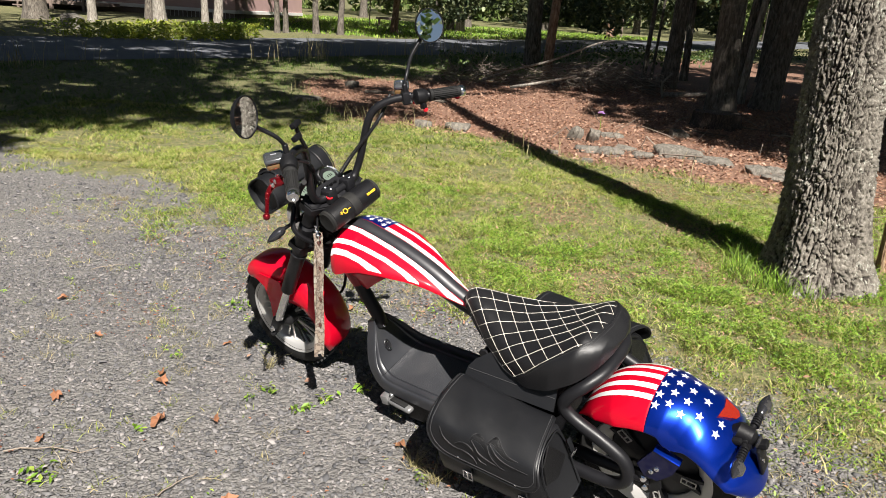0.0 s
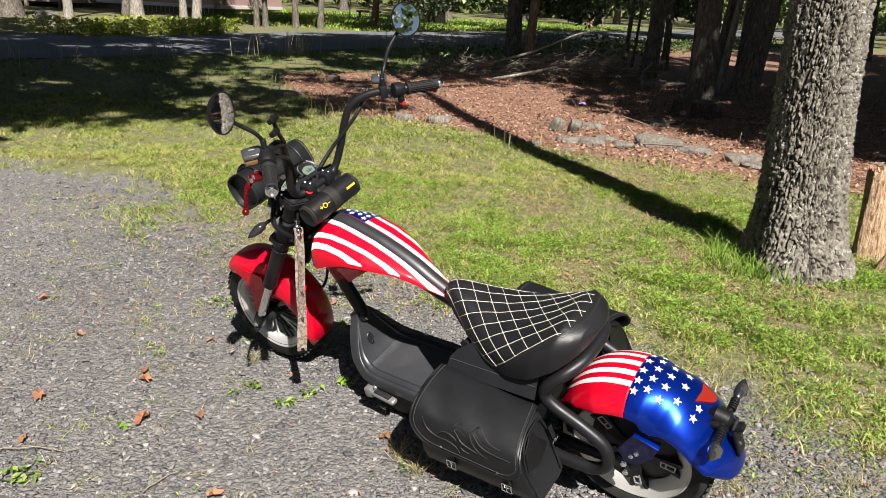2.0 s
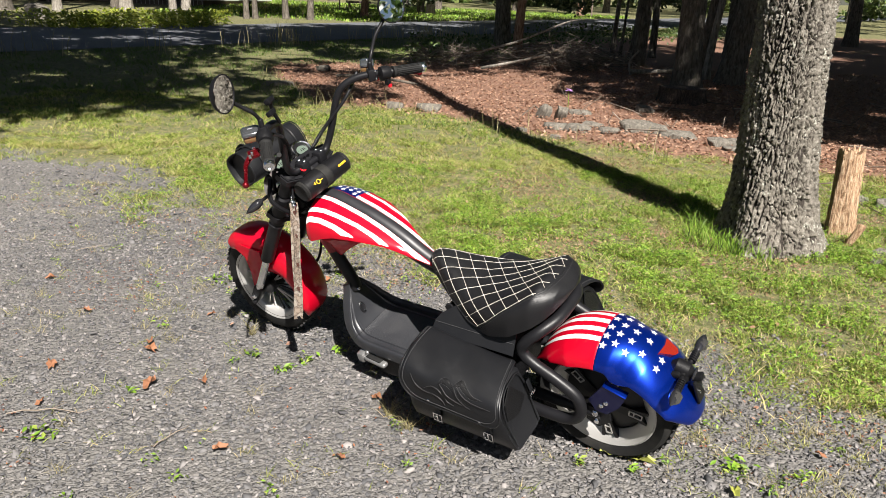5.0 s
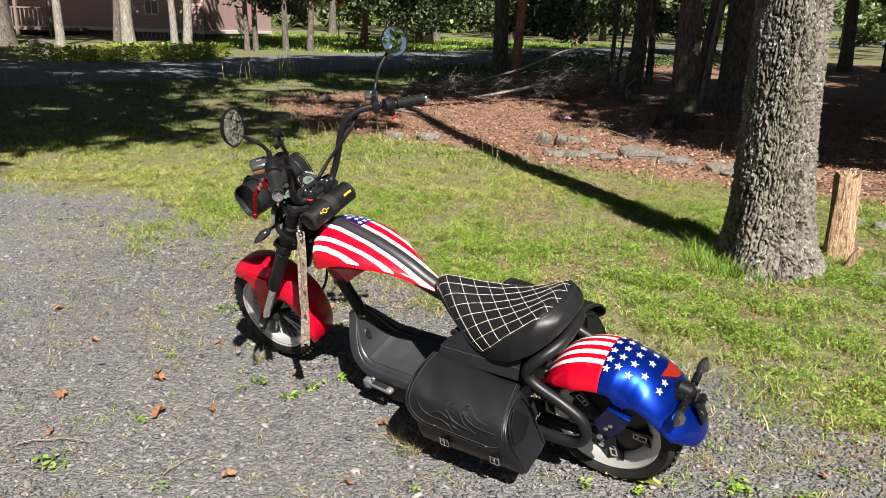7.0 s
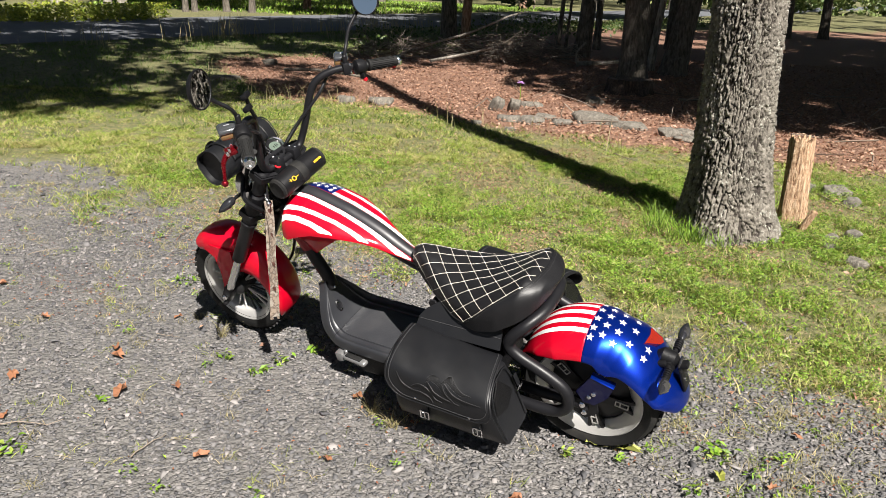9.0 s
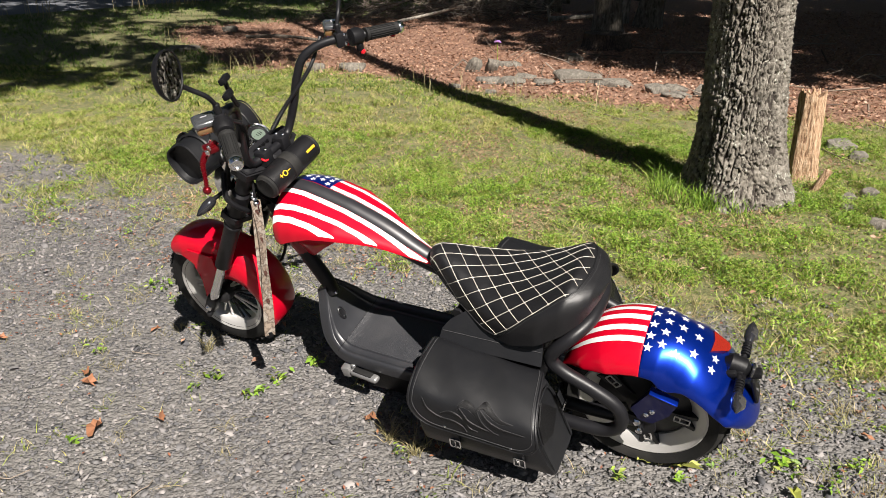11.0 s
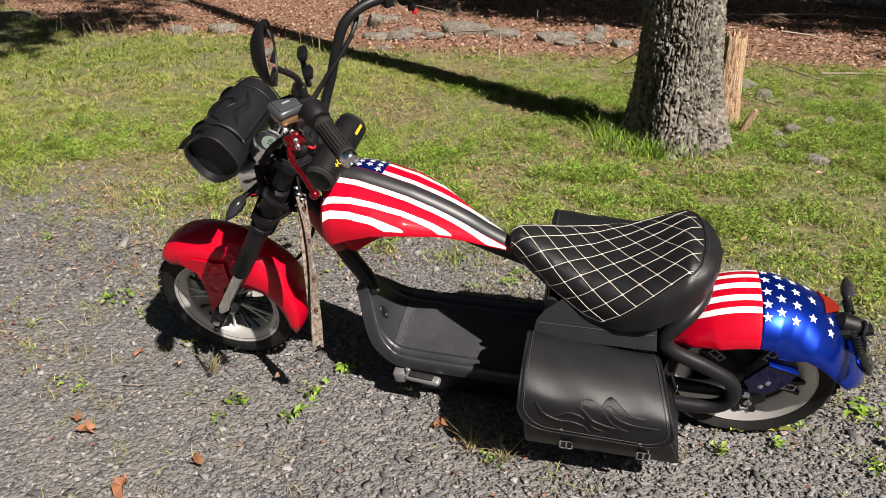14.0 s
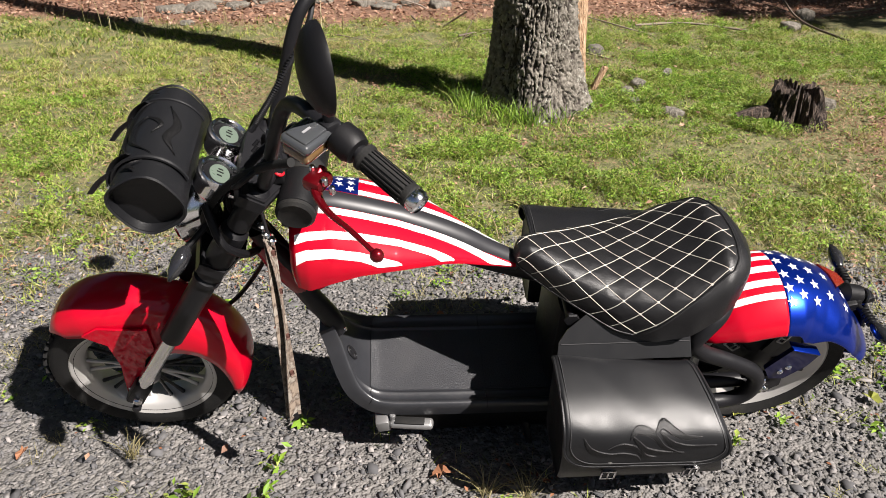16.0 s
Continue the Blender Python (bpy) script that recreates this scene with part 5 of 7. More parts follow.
# gauges, ignition and headlamp
for s in (-1, 1):
    c = Vector((1.300, s * 0.064, 0.905))
    m = along(c, c + Vector((-0.55, 0, 0.85)))
    gg = part("gauge", lathe([(0.014, -0.062), (0.030, -0.052), (0.039, -0.034), (0.041, -0.008), (0.0435, -0.004), (0.044, 0.008), (0.041, 0.014), (0.036, 0.012), (0.033, 0.004)], m, 36), CHROME, bike, "chrome cup gauge")
    part("dial", lathe([(0.001, 0.004), (0.033, 0.004), (0.033, 0.0055), (0.001, 0.0055)], m, 32), BLACK_PLASTIC, gg)
    part("dial_screen", lathe([(0.001, 0.0056), (0.026, 0.0056), (0.026, 0.0065), (0.001, 0.0065)], m @ Matrix.Diagonal((1, 0.8, 1, 1)), 28), DIAL_FACE, gg)
    for k, (dx, dy, ln) in enumerate(((-0.006, 0.0, 0.010), (0.004, 0.0, 0.014), (0.012, 0.0, 0.010))):
        part("dial_mark", block(0.003, ln, 0.0008, m @ Matrix.Translation((dx, dy, 0.0070))), BLACK_PLASTIC, gg)
part("main_cable", tube([(1.131, 0.20, 1.042), (1.184, 0.16, 1.002), (1.248, 0.13, 0.949), (1.305, 0.10, 0.879), (1.345, 0.08, 0.804), (1.341, 0.05, 0.733), (1.30, 0.03, 0.66)], 0.0085, 12, 8), RUBBER, bike, "thick black cable loom")
part("gauge_bracket", block(0.05, 0.17, 0.012, pose(1.285, 0, 0.868, 0, -30, 0), 0.004), CHROME, bike)
ig = part("ignition_lock", join(rod((1.245, 0.052, 0.865), (1.232, 0.060, 0.905), 0.014), block(0.03, 0.045, 0.012, pose(1.25, 0.07, 0.90, 0, -25, 0), 0.003)), CHROME, bike)
for k in range(3):
    part("charge_switch", block(0.020, 0.010, 0.006, pose(1.262, 0.088 - 0.014 * k, 0.909, 0, -25, 0), 0.002), BLACK_PLASTIC, ig)
hl = part("headlamp", lathe([(0.02, -0.06), (0.06, -0.045), (0.078, 0.0), (0.082, 0.02), (0.076, 0.028)], along((1.385, 0, 0.775), (1.48, 0, 0.765)), 40), CHROME, bike, "chrome round headlamp")
part("lens", lathe([(0.077, 0.022), (0.06, 0.034), (0.03, 0.040), (0.001, 0.041)], along((1.385, 0, 0.775), (1.48, 0, 0.765)), 40), LENS_CLEAR, hl)
for s in (-1, 1):
    fi = part("front_indicator", tube([(1.340, s * 0.085, 0.795), (1.365, s * 0.115, 0.780), (1.380, s * 0.130, 0.770)], 0.007, 10), BLACK_PLASTIC, bike)
    part("lamp_shell", lathe([(0.008, 0), (0.016, 0.012), (0.018, 0.035), (0.012, 0.062), (0.002, 0.080)], along((1.378, s * 0.128, 0.772), (1.405, s * 0.185, 0.745)), 16), LENS_SMOKE, fi)
for k in range(4):
    y = -0.03 + 0.02 * k
    part("cable", tube([(1.23, y, 0.92), (1.29, y + 0.03, 0.86), (1.29, y + 0.02, 0.78), (1.24, y * 0.5, 0.70), (1.19, 0.0, 0.62)], 0.0045, 8, 6), BLACK_PLASTIC, bike)
part("cable", tube([(1.27, 0.09, 0.90), (1.24, 0.16, 0.96), (1.17, 0.14, 1.02), (1.13, 0.17, 1.13)], 0.006, 8, 6), BLACK_PLASTIC, bike)
part("cable", tube([(1.33, 0.10, 0.86), (1.30, 0.15, 0.80), (1.27, 0.12, 0.74), (1.26, 0.05, 0.68)], 0.009, 8, 6), BLACK_PLASTIC, bike)
part("brake_line", tube([(1.245, -0.02, 0.62), (1.30, -0.05, 0.50), (1.37, -0.08, 0.38), (1.46, -0.10, 0.28)], 0.006, 8, 6), BLACK_PLASTIC, bike)


# ---- bags, speaker and lanyard carried by the chopper ----
def saddlebag(s, label):
    bag = thing("saddlebag", BIKE if s > 0 else BIKE @ pose(-0.012, 0, -0.020), label, "saddlebag", "saddlebags")
    X0, X1 = 0.245, 0.590
    prof = [(0.205, 0.195), (0.200, 0.30), (0.200, 0.425), (0.240, 0.441), (0.305, 0.434), (0.350, 0.413), (0.374, 0.378), (0.383, 0.33), (0.384, 0.25), (0.374, 0.200), (0.354, 0.182), (0.23, 0.180)]

    def droop(x, z):
        """The top of the bag falls towards the rear."""
        return -0.095 * max(X1 - x, 0) * (0.3 + 0.7 * min(max((z - 0.31) / 0.13, 0), 1)) * min(max((z - 0.18) / 0.12, 0), 1)

    def ring(x, k):
        cy, cz = 0.30, 0.30
        return [(0.40 + (x - 0.40) * (1 + (0.46 if x < 0.4 else -0.05) * min(max((0.42 - z) / 0.22, 0), 1)), s * (cy + (y - cy) * k), cz + (z - cz) * k + droop(x, z)) for y, z in prof]
    rings = [ring(X0 + 0.004, 0.90), ring(X0, 0.955), ring(X0 + 0.006, 0.985)] + [ring(x, 0.985) for x in np.linspace(X0 + 0.02, X1 - 0.02, 10)] + [ring(X1 - 0.006, 0.985), ring(X1, 0.955), ring(X1 - 0.004, 0.90)]
    part("body", loft(rings), LEATHER, bag, angle=50)
    fl = spline([(0, y, z) for y, z in [(0.196, 0.451), (0.217, 0.460), (0.262, 0.461), (0.315, 0.455), (0.360, 0.440), (0.389, 0.418), (0.403, 0.380), (0.409, 0.318)]], 6)

    def S_flap(x, t):
        k = t * (len(fl) - 1)
        i = min(int(k), len(fl) - 2)
        p = fl[i].lerp(fl[i + 1], k - i)
        return (x + 0.056 * (1 - t) * max(X1 - x, 0) / (X1 - X0), s * p.y, p.z + droop(x, p.z))

    def flap_end(x):
        # the flap's lower corners are rounded off
        u = max(0.0, 1 - min(x - (X0 - 0.046), X1 + 0.006 - x) / 0.085)
        return 1.0 - 0.17 * (1 - math.sqrt(max(1 - u ** 2.4, 0.0)))
    bm = bmesh.new()
    grid = []
    for x in np.linspace(X0 - 0.046, X1 + 0.006, 40):
        tm = flap_end(x)
        grid.append([bm.verts.new(Vector(S_flap(x, tm * k / 46)) + Vector((0, 0, 0.0015 * math.sin(x * 37 + k * 0.2)))) for k in range(47)])
    for a, b in zip(grid, grid[1:]):
        for i in range(46):
            bm.faces.new((a[i], a[i + 1], b[i + 1], b[i]))
    flap = part("flap", bm, LEATHER, bag, "grained black leather flap", angle=60)
    so = flap.modifiers.new("thick", "SOLIDIFY")
    so.thickness, so.offset = 0.005, 0
    turn = (1 - np.cos(np.linspace(0, math.pi, 60))) / 2
    edge = [lifted(S_flap, X0 - 0.046, t, 0) for t in np.linspace(0.05, 0.82, 30)] + [lifted(S_flap, x, 0.998 * flap_end(x), 0) for x in X0 - 0.046 + (X1 - X0 + 0.052) * turn] + [lifted(S_flap, X1 + 0.006, t, 0) for t in np.linspace(0.82, 0.05, 30)]
    part("binding", tube(edge, 0.0042, 8), LEATHER, flap)
    inner = [lifted(S_flap, X0 - 0.034, t, 0.0036 * s) for t in np.linspace(0.05, 0.80, 30)] + [lifted(S_flap, X0 - 0.034 + (X1 - X0 + 0.026) * q, flap_end(X0 - 0.046 + (X1 - X0 + 0.052) * q) - 0.034, 0.0036 * s) for q in turn[1:-1]] + [lifted(S_flap, X1 - 0.008, t, 0.0036 * s) for t in np.linspace(0.80, 0.05, 30)]
    part("seam", tube(inner, 0.0011, 5), GREY_THREAD, flap)
    # flame applique: curling tongues, given as x and height, with their widest half-width
    tongues = [
        ([(0.553, 0.409), (0.537, 0.378), (0.512, 0.360), (0.486, 0.352), (0.458, 0.353), (0.429, 0.345), (0.414, 0.327)], 0.0085),
        ([(0.495, 0.372), (0.469, 0.381), (0.446, 0.378), (0.426, 0.367), (0.412, 0.345)], 0.0080),
        ([(0.446, 0.396), (0.434, 0.410), (0.412, 0.409), (0.390, 0.398), (0.366, 0.372), (0.330, 0.352)], 0.0080),
        ([(0.440, 0.402), (0.424, 0.383), (0.411, 0.368), (0.386, 0.358), (0.358, 0.353), (0.318, 0.351)], 0.0080),
        ([(0.391, 0.403), (0.369, 0.413), (0.343, 0.401), (0.314, 0.390), (0.280, 0.389)], 0.0075),
        ([(0.378, 0.405), (0.356, 0.384), (0.332, 0.372), (0.300, 0.367), (0.244, 0.368)], 0.0080),
        ([(0.432, 0.392), (0.420, 0.372), (0.413, 0.352), (0.400, 0.342), (0.380, 0.340)], 0.0065)]
    zs, ts = [p.z for p in fl][::-1], [k / (len(fl) - 1) for k in range(len(fl))][::-1]
    low = zs.index(max(zs))

    def flap_t(x, z):
        """Where on the flap's way down the height z lies."""
        t = 0.8
        for _ in range(6):
            t = lerp(z - droop(x, S_flap(x, t)[2] - droop(x, z)), zs[:low], ts[:low])
        return t
    for tg, wide in tongues:
        c = spline([(x, 0.335 + (z - 0.325) * 0.92, 0) for x, z in tg], 8)
        rows, sides = [], [[], []]
        bm = bmesh.new()
        for k, p in enumerate(c):
            d = (c[min(k + 1, len(c) - 1)] - c[max(k - 1, 0)]).normalized()
            w = 0.86 * wide * math.sin(math.pi * min(max((k / (len(c) - 1)) ** 0.85, 0.02), 0.98)) ** 0.75
            row = []
            for j in (-1, -0.8, 0, 0.8, 1):
                q = (p.x - d.y * w * j, p.y + d.x * w * j)
                t = min(flap_t(*q), 0.97)
                x = q[0] - 0.056 * (1 - t) * (X1 - q[0]) / (X1 - X0)
                row.append(bm.verts.new(lifted(S_flap, x, t, s * (0.0026 if abs(j) == 1 else 0.0046 if j else 0.0050))))
                if abs(j) == 1:
                    sides[j > 0].append(lifted(S_flap, x, t, s * 0.0030))
            rows.append(row)
        for a, b in zip(rows, rows[1:]):
            for i in range(4):
                bm.faces.new((a[i], a[i + 1], b[i + 1], b[i]))
        part("flame_applique", bm, LEATHER_GREY, flap, "smooth black leather flame applique")
        part("flame_seam", join(*[tube(q, 0.0008, 4) for q in sides]), GREY_THREAD, flap)
    for x in (0.483, 0.284):
        part("rivet", lathe([(0.001, 0.004), (0.005, 0.002), (0.006, 0)][::-1], along((x, s * 0.4085, 0.330 - 0.06 * (0.484 - x)), (x, s * 0.42, 0.331 - 0.06 * (0.484 - x))), 12), CHROME, flap)
        st = part("strap", block(0.026, 0.005, 0.115, pose(x - 0.015, s * 0.387, 0.266, s * -2, 0, 0), 0.0015), LEATHER, bag)
        bk = join(*[block(0.036, 0.004, 0.004, pose(x - 0.015, s * 0.392, 0.241 + dz)) for dz in (-0.015, 0.015)], *[block(0.004, 0.004, 0.034, pose(x - 0.015 + dx, s * 0.392, 0.241)) for dx in (-0.016, 0.0, 0.016)])
        part("buckle", bk, CHROME, st, "nickel strap buckle")
    # gusset seams and ring on the rear side
    part("gusset_seam", tube([(X0 - 0.001 - 0.071 * min(max((0.42 - z) / 0.22, 0), 1), s * y, z) for y, z in spline_2d([(0.22, 0.20), (0.215, 0.38), (0.28, 0.40), (0.34, 0.375), (0.366, 0.31), (0.362, 0.21)])], 0.0022, 6), LEATHER, bag)
    part("ring", lathe([(0.016, -0.002), (0.018, 0), (0.016, 0.002), (0.014, 0)], Matrix.Translation((0.196, s * 0.206, 0.307)) @ Euler((0, radians(75), 0)).to_matrix().to_4x4(), 20, True), CHROME, bag)
    part("ring_tab", block(0.004, 0.020, 0.045, pose(0.206, s * 0.208, 0.338, 0, 18, 0), 0.0015), LEATHER, bag)
    part("gusset_pocket", slab([(0.235, 0.32), (0.29, 0.395), (0.345, 0.36), (0.362, 0.31), (0.30, 0.29)], 0.0, 0.004, Matrix(((0, 0.323, -1, 0.1093), (s, 0, 0, 0), (0, 1, 0, 0), (0, 0, 0, 1)))), LEATHER_GREY, bag, "worn leather gusset panel")
    ym = Matrix(((1, 0, 0, 0), (0, s * -0.62, s * 0.78, s * 0.196), (0, 0.78, 0.62, 0.447), (0, 0, 0, 1)))
    part("yoke", slab([(0.262, -0.01), (0.585, -0.01), (0.580, 0.035), (0.560, 0.065), (0.515, 0.100), (0.30, 0.100), (0.268, 0.07)], 0, 0.004, ym), LEATHER, bag, "leather strap panel under the seat")
    part("yoke_seam", tube([ym @ Vector((x, 0.030, 0.005)) for x in np.linspace(0.268, 0.575, 12)], 0.0012, 5), GREY_THREAD, bag)


def spline_2d(pts):
    return [(p.x, p.y) for p in spline([(a, b, 0) for a, b in pts], 6)]


saddlebag(1, "black leather saddlebag with stitched flame applique")
saddlebag(-1, "black leather saddlebag hung on the far flank")


def tool_roll():
    t = thing("tool_roll", BIKE, "black leather barrel bag strapped before the gauges", "bag")
    c, r, h = Vector((1.422, 0, 0.905)), 0.070, 0.150
    m = axis_y(c.x, 0, c.z)

    def squared(bm):
        """The stiff ends are pulled out into rounded corners."""
        for v in bm.verts:
            x, z = v.co.x - c.x, v.co.z - c.z
            k = min(max((abs(v.co.y) / h - 0.45) / 0.55, 0.0), 1.0) ** 1.5
            f = 1 + k * (0.05 * math.cos(4 * (math.atan2(z, x) - 0.25)) - 0.01)
            v.co.x, v.co.z = c.x + x * f, c.z + z * f
        return bm
    part("barrel", squared(lathe([(0.001, -h), (r * 0.9, -h), (r * 0.985, -h + 0.006)] + [(r * (0.985 + 0.015 * math.sin(k)), -h + 0.02 + k * (2 * h - 0.04) / 14) for k in range(15)] + [(r * 0.985, h - 0.006), (r * 0.99, h), (r * 0.93, h - 0.002), (r * 0.90, h - 0.020), (0.001, h - 0.022)], m, 56)), LEATHER, t)
    for y in (-h, h):
        part("end_piping", squared(lathe([(r - 0.001, -0.003), (r + 0.002, 0), (r - 0.001, 0.003), (r - 0.004, 0)], axis_y(c.x, y, c.z), 48, True)), LEATHER, t)
    # flap round the upper front
    def S_wrap(y, a):
        return (c.x + (r + 0.004) * math.cos(a), y, c.z + (r + 0.004) * math.sin(a))
    bm = surf(S_wrap, np.linspace(-h + 0.055, h - 0.055, 24), np.linspace(radians(-20), radians(165), 40))
    f = part("flap", bm, LEATHER, t, angle=60)
    so = f.modifiers.new("thick", "SOLIDIFY")
    so.thickness = 0.004
    for y in (-h + 0.055, h - 0.055):
        part("welt", tube([lifted(S_wrap, y, a, 0) for a in np.linspace(radians(-20), radians(165), 30)], 0.0035, 6), LEATHER, f)
    for tg in ([(0.085, 1.75), (0.05, 1.2), (0.0, 1.0), (-0.03, 1.35), (-0.01, 1.75), (0.02, 1.6)], [(0.08, 1.1), (0.03, 0.75), (-0.03, 0.7), (-0.07, 1.0), (-0.085, 1.4)], [(0.07, 2.3), (0.03, 2.0), (-0.02, 2.15), (-0.07, 1.85)],
               [(0.085, 0.55), (0.04, 0.3), (-0.02, 0.35), (-0.07, 0.55)], [(0.135, 1.5), (0.118, 1.25), (0.108, 1.6)], [(-0.112, 1.45), (-0.125, 1.1), (-0.135, 1.4)]):
        cc = spline([(y, a, 0) for y, a in tg], 8)
        bm = bmesh.new()
        rows = []
        for k, p in enumerate(cc):
            w = 0.13 * math.sin(math.pi * min(max(k / (len(cc) - 1), 0.04), 0.96))
            rows.append([bm.verts.new(Vector((c.x, p.x, c.z)) + Vector((math.cos(p.y + w * j), 0, math.sin(p.y + w * j))) * (r + (0.0065 if j else 0.0085))) for j in (-1, 0, 1)])
        for a, b in zip(rows, rows[1:]):
            for i in range(2):
                bm.faces.new((a[i], a[i + 1], b[i + 1], b[i]))
        part("flame_applique", bm, LEATHER_GREY, f)
    for y in (-0.085, 0.085):
        st = part("strap", tube([(c.x + (r + 0.008) * math.cos(a), y, c.z + (r + 0.008) * math.sin(a)) for a in np.linspace(radians(70), radians(-70), 20)] + [(c.x + 0.055, y, c.z - 0.085), (c.x + 0.075, y, c.z - 0.100)], 0.011, 8, 0, True, 0.22), LEATHER, t)
        part("strap_end", tube([(c.x + r * 0.93, y, c.z + 0.034), (c.x + r + 0.028, y + 0.006, c.z + 0.012), (c.x + r + 0.050, y + 0.012, c.z - 0.012)], [0.010, 0.010, 0.008], 8, 4, True, 0.25), LEATHER, st)
        part("buckle", block(0.006, 0.032, 0.026, pose(c.x + r + 0.010, y, c.z - 0.005, 0, 5, 0), 0.002), CHROME, st)


tool_roll()


def speaker():
    t = thing("speaker", BIKE, "black cylindrical speaker with yellow plus and minus marks", "speaker")
    A, B = Vector((1.152, 0.120, 0.846)), Vector((1.128, -0.098, 0.874))
    L = (B - A).length
    m = along(A, B)
    part("body", lathe([(0.036, 0.006), (0.041, 0.010), (0.042, 0.02), (0.042, L - 0.02), (0.041, L - 0.010), (0.036, L - 0.006)], m, 44), BLACK_PLASTIC, t, "black fabric sleeve")
    for z in (0, L):
        part("end_ring", lathe([(0.028, -0.004), (0.034, -0.006), (0.0405, 0.0), (0.0405, 0.008), (0.034, 0.010)], m @ Matrix.Translation((0, 0, z)) @ Matrix.Rotation(0 if z == 0 else math.pi, 4, "X"), 40), RUBBER, t)
        part("driver", lathe([(0.001, -0.002), (0.018, -0.001), (0.024, 0.006), (0.030, -0.001), (0.030, 0.010), (0.001, 0.010)], m @ Matrix.Translation((0, 0, z)) @ Matrix.Rotation(0 if z == 0 else math.pi, 4, "X"), 32), LENS_SMOKE, t)
    part("band", lathe([(0.0425, L * 0.42), (0.044, L * 0.425), (0.044, L * 0.575), (0.0425, L * 0.58)], m, 44), RUBBER, t, "rubber holding strap")
    back = Vector((-0.80, 0, 0.60)).normalized()
    ax = (B - A).normalized()
    up = ax.cross(back).normalized()

    def at(d, a):
        """A frame on the sleeve, d along it, turned a round it."""
        n = (back * math.cos(a) + up * math.sin(a)).normalized()
        mm = Matrix((ax, n.cross(ax), n)).transposed().to_4x4()
        mm.translation = A + ax * d + n * 0.0445
        return mm
    cu = bpy.data.curves.new("marks", "FONT")
    cu.body, cu.size, cu.align_x, cu.align_y, cu.extrude = "+O\u2212", 0.026, "CENTER", "CENTER", 0.0012
    cu.materials.append(YELLOW_INK)
    tx = new("marks", cu)
    tx.parent, tx.matrix_local = t, at(0.050, 0.15)
    part("maker_mark", join(*[block(0.006, 0.008, 0.0012, at(L * 0.80 + 0.008 * k, 0.15)) for k in range(-2, 3)]), YELLOW_INK, t)


speaker()


def lanyard():
    t = thing("lanyard", BIKE, "tan camouflage key lanyard hanging from the ignition", "lanyard")
    pts = [(1.232, 0.075, 0.885), (1.222, 0.100, 0.840), (1.212, 0.125, 0.790), (1.206, 0.150, 0.700), (1.200, 0.186, 0.58), (1.199, 0.222, 0.46), (1.200, 0.262, 0.338)]
    down = BIKE.to_3x3().inverted() @ Vector((0, 0, -1))
    wide = BIKE.to_3x3().inverted() @ Vector((0.80, 0.30, 0)).normalized()
    fine = spline(pts[2:], 10)
    for k, (o, tw) in enumerate(((0.0, 0.2), (0.006, -0.25))):
        rings = []
        for i, p in enumerate(fine):
            f = i / (len(fine) - 1)
            a = tw + 0.9 * math.sin(f * 3.4 + k) * 0.5
            nrm = wide.cross(down).normalized()
            w = (wide * math.cos(a) + nrm * math.sin(a)) * 0.0165
            q = p + nrm * o + wide * 0.004 * math.sin(f * 6 + k * 2)
            h = nrm * 0.0009
            rings.append([q - w - h, q + w - h, q + w + h, q - w + h])
        part("strap", loft(rings), WEBBING, t)
    for f in (0.12, 0.34, 0.55, 0.76):
        i = int(f * (len(fine) - 1))
        nrm = wide.cross(down).normalized()
        part("printed_mark", block(0.010, 0.002, 0.016, Matrix.Translation(fine[i] - nrm * 0.0045) @ Matrix.Rotation(0.6, 4, "Z"), 0.003), BROWN_PRINT, t)
    part("cord", tube(pts[:3], 0.004, 8, 6), BLACK_PLASTIC, t)
    part("end_tab", block(0.020, 0.003, 0.022, Matrix.Translation(Vector(pts[-1])) @ Matrix.Rotation(0.6, 4, "Z"), 0.001), BLACK_PLASTIC, t)
    for k, q in enumerate(((1.215, 0.118, 0.800), (1.205, 0.125, 0.790), (1.222, 0.108, 0.812))):
        part("key", join(rod(q, Vector(q) + Vector((0.004, 0.002, -0.008)), 0.011, 14), block(0.006, 0.003, 0.03, Matrix.Translation(Vector(q) + Vector((0, 0.004, -0.022))))), CHROME, t)


lanyard()


# ---- loose ground cover ----
def scatter(n, x0, x1, y0, y1, chance, rg):
    x, y = rg.uniform(x0, x1, n), rg.uniform(y0, y1, n)
    k = rg.random(n) < chance(x, y)
    return x[k], y[k]


def blades(name, x, y, h, w, material, rg, label, lean=0.5, cat="grass"):
    n = len(x)
    z = height(y) - 0.006
    a = rg.uniform(0, 2 * math.pi, n)
    side = np.stack([np.cos(a), np.sin(a), np.zeros(n)], 1) * (w * rg.uniform(0.6, 1.3, n))[:, None] * 0.5
    b = rg.uniform(0, 2 * math.pi, n)
    tip = np.stack([np.cos(b), np.sin(b), np.zeros(n)], 1) * (h * lean * rg.uniform(0.2, 1.4, n))[:, None]
    base = np.stack([x, y, z], 1)
    up = np.stack([np.zeros(n), np.zeros(n), h], 1)
    V = np.stack([base - side, base + side, base + side * 0.8 + up * 0.6 + tip * 0.35, base - side * 0.8 + up * 0.6 + tip * 0.35, base + up + tip], 1).reshape(-1, 3)
    k = np.arange(n)[:, None, None] * 5
    F = (k + np.array([[0, 1, 2], [0, 2, 3], [3, 2, 4]])[None]).reshape(-1, 3)
    return tagged(new(name, np_mesh(name, V, F, material)), label, cat, kind="stuff")


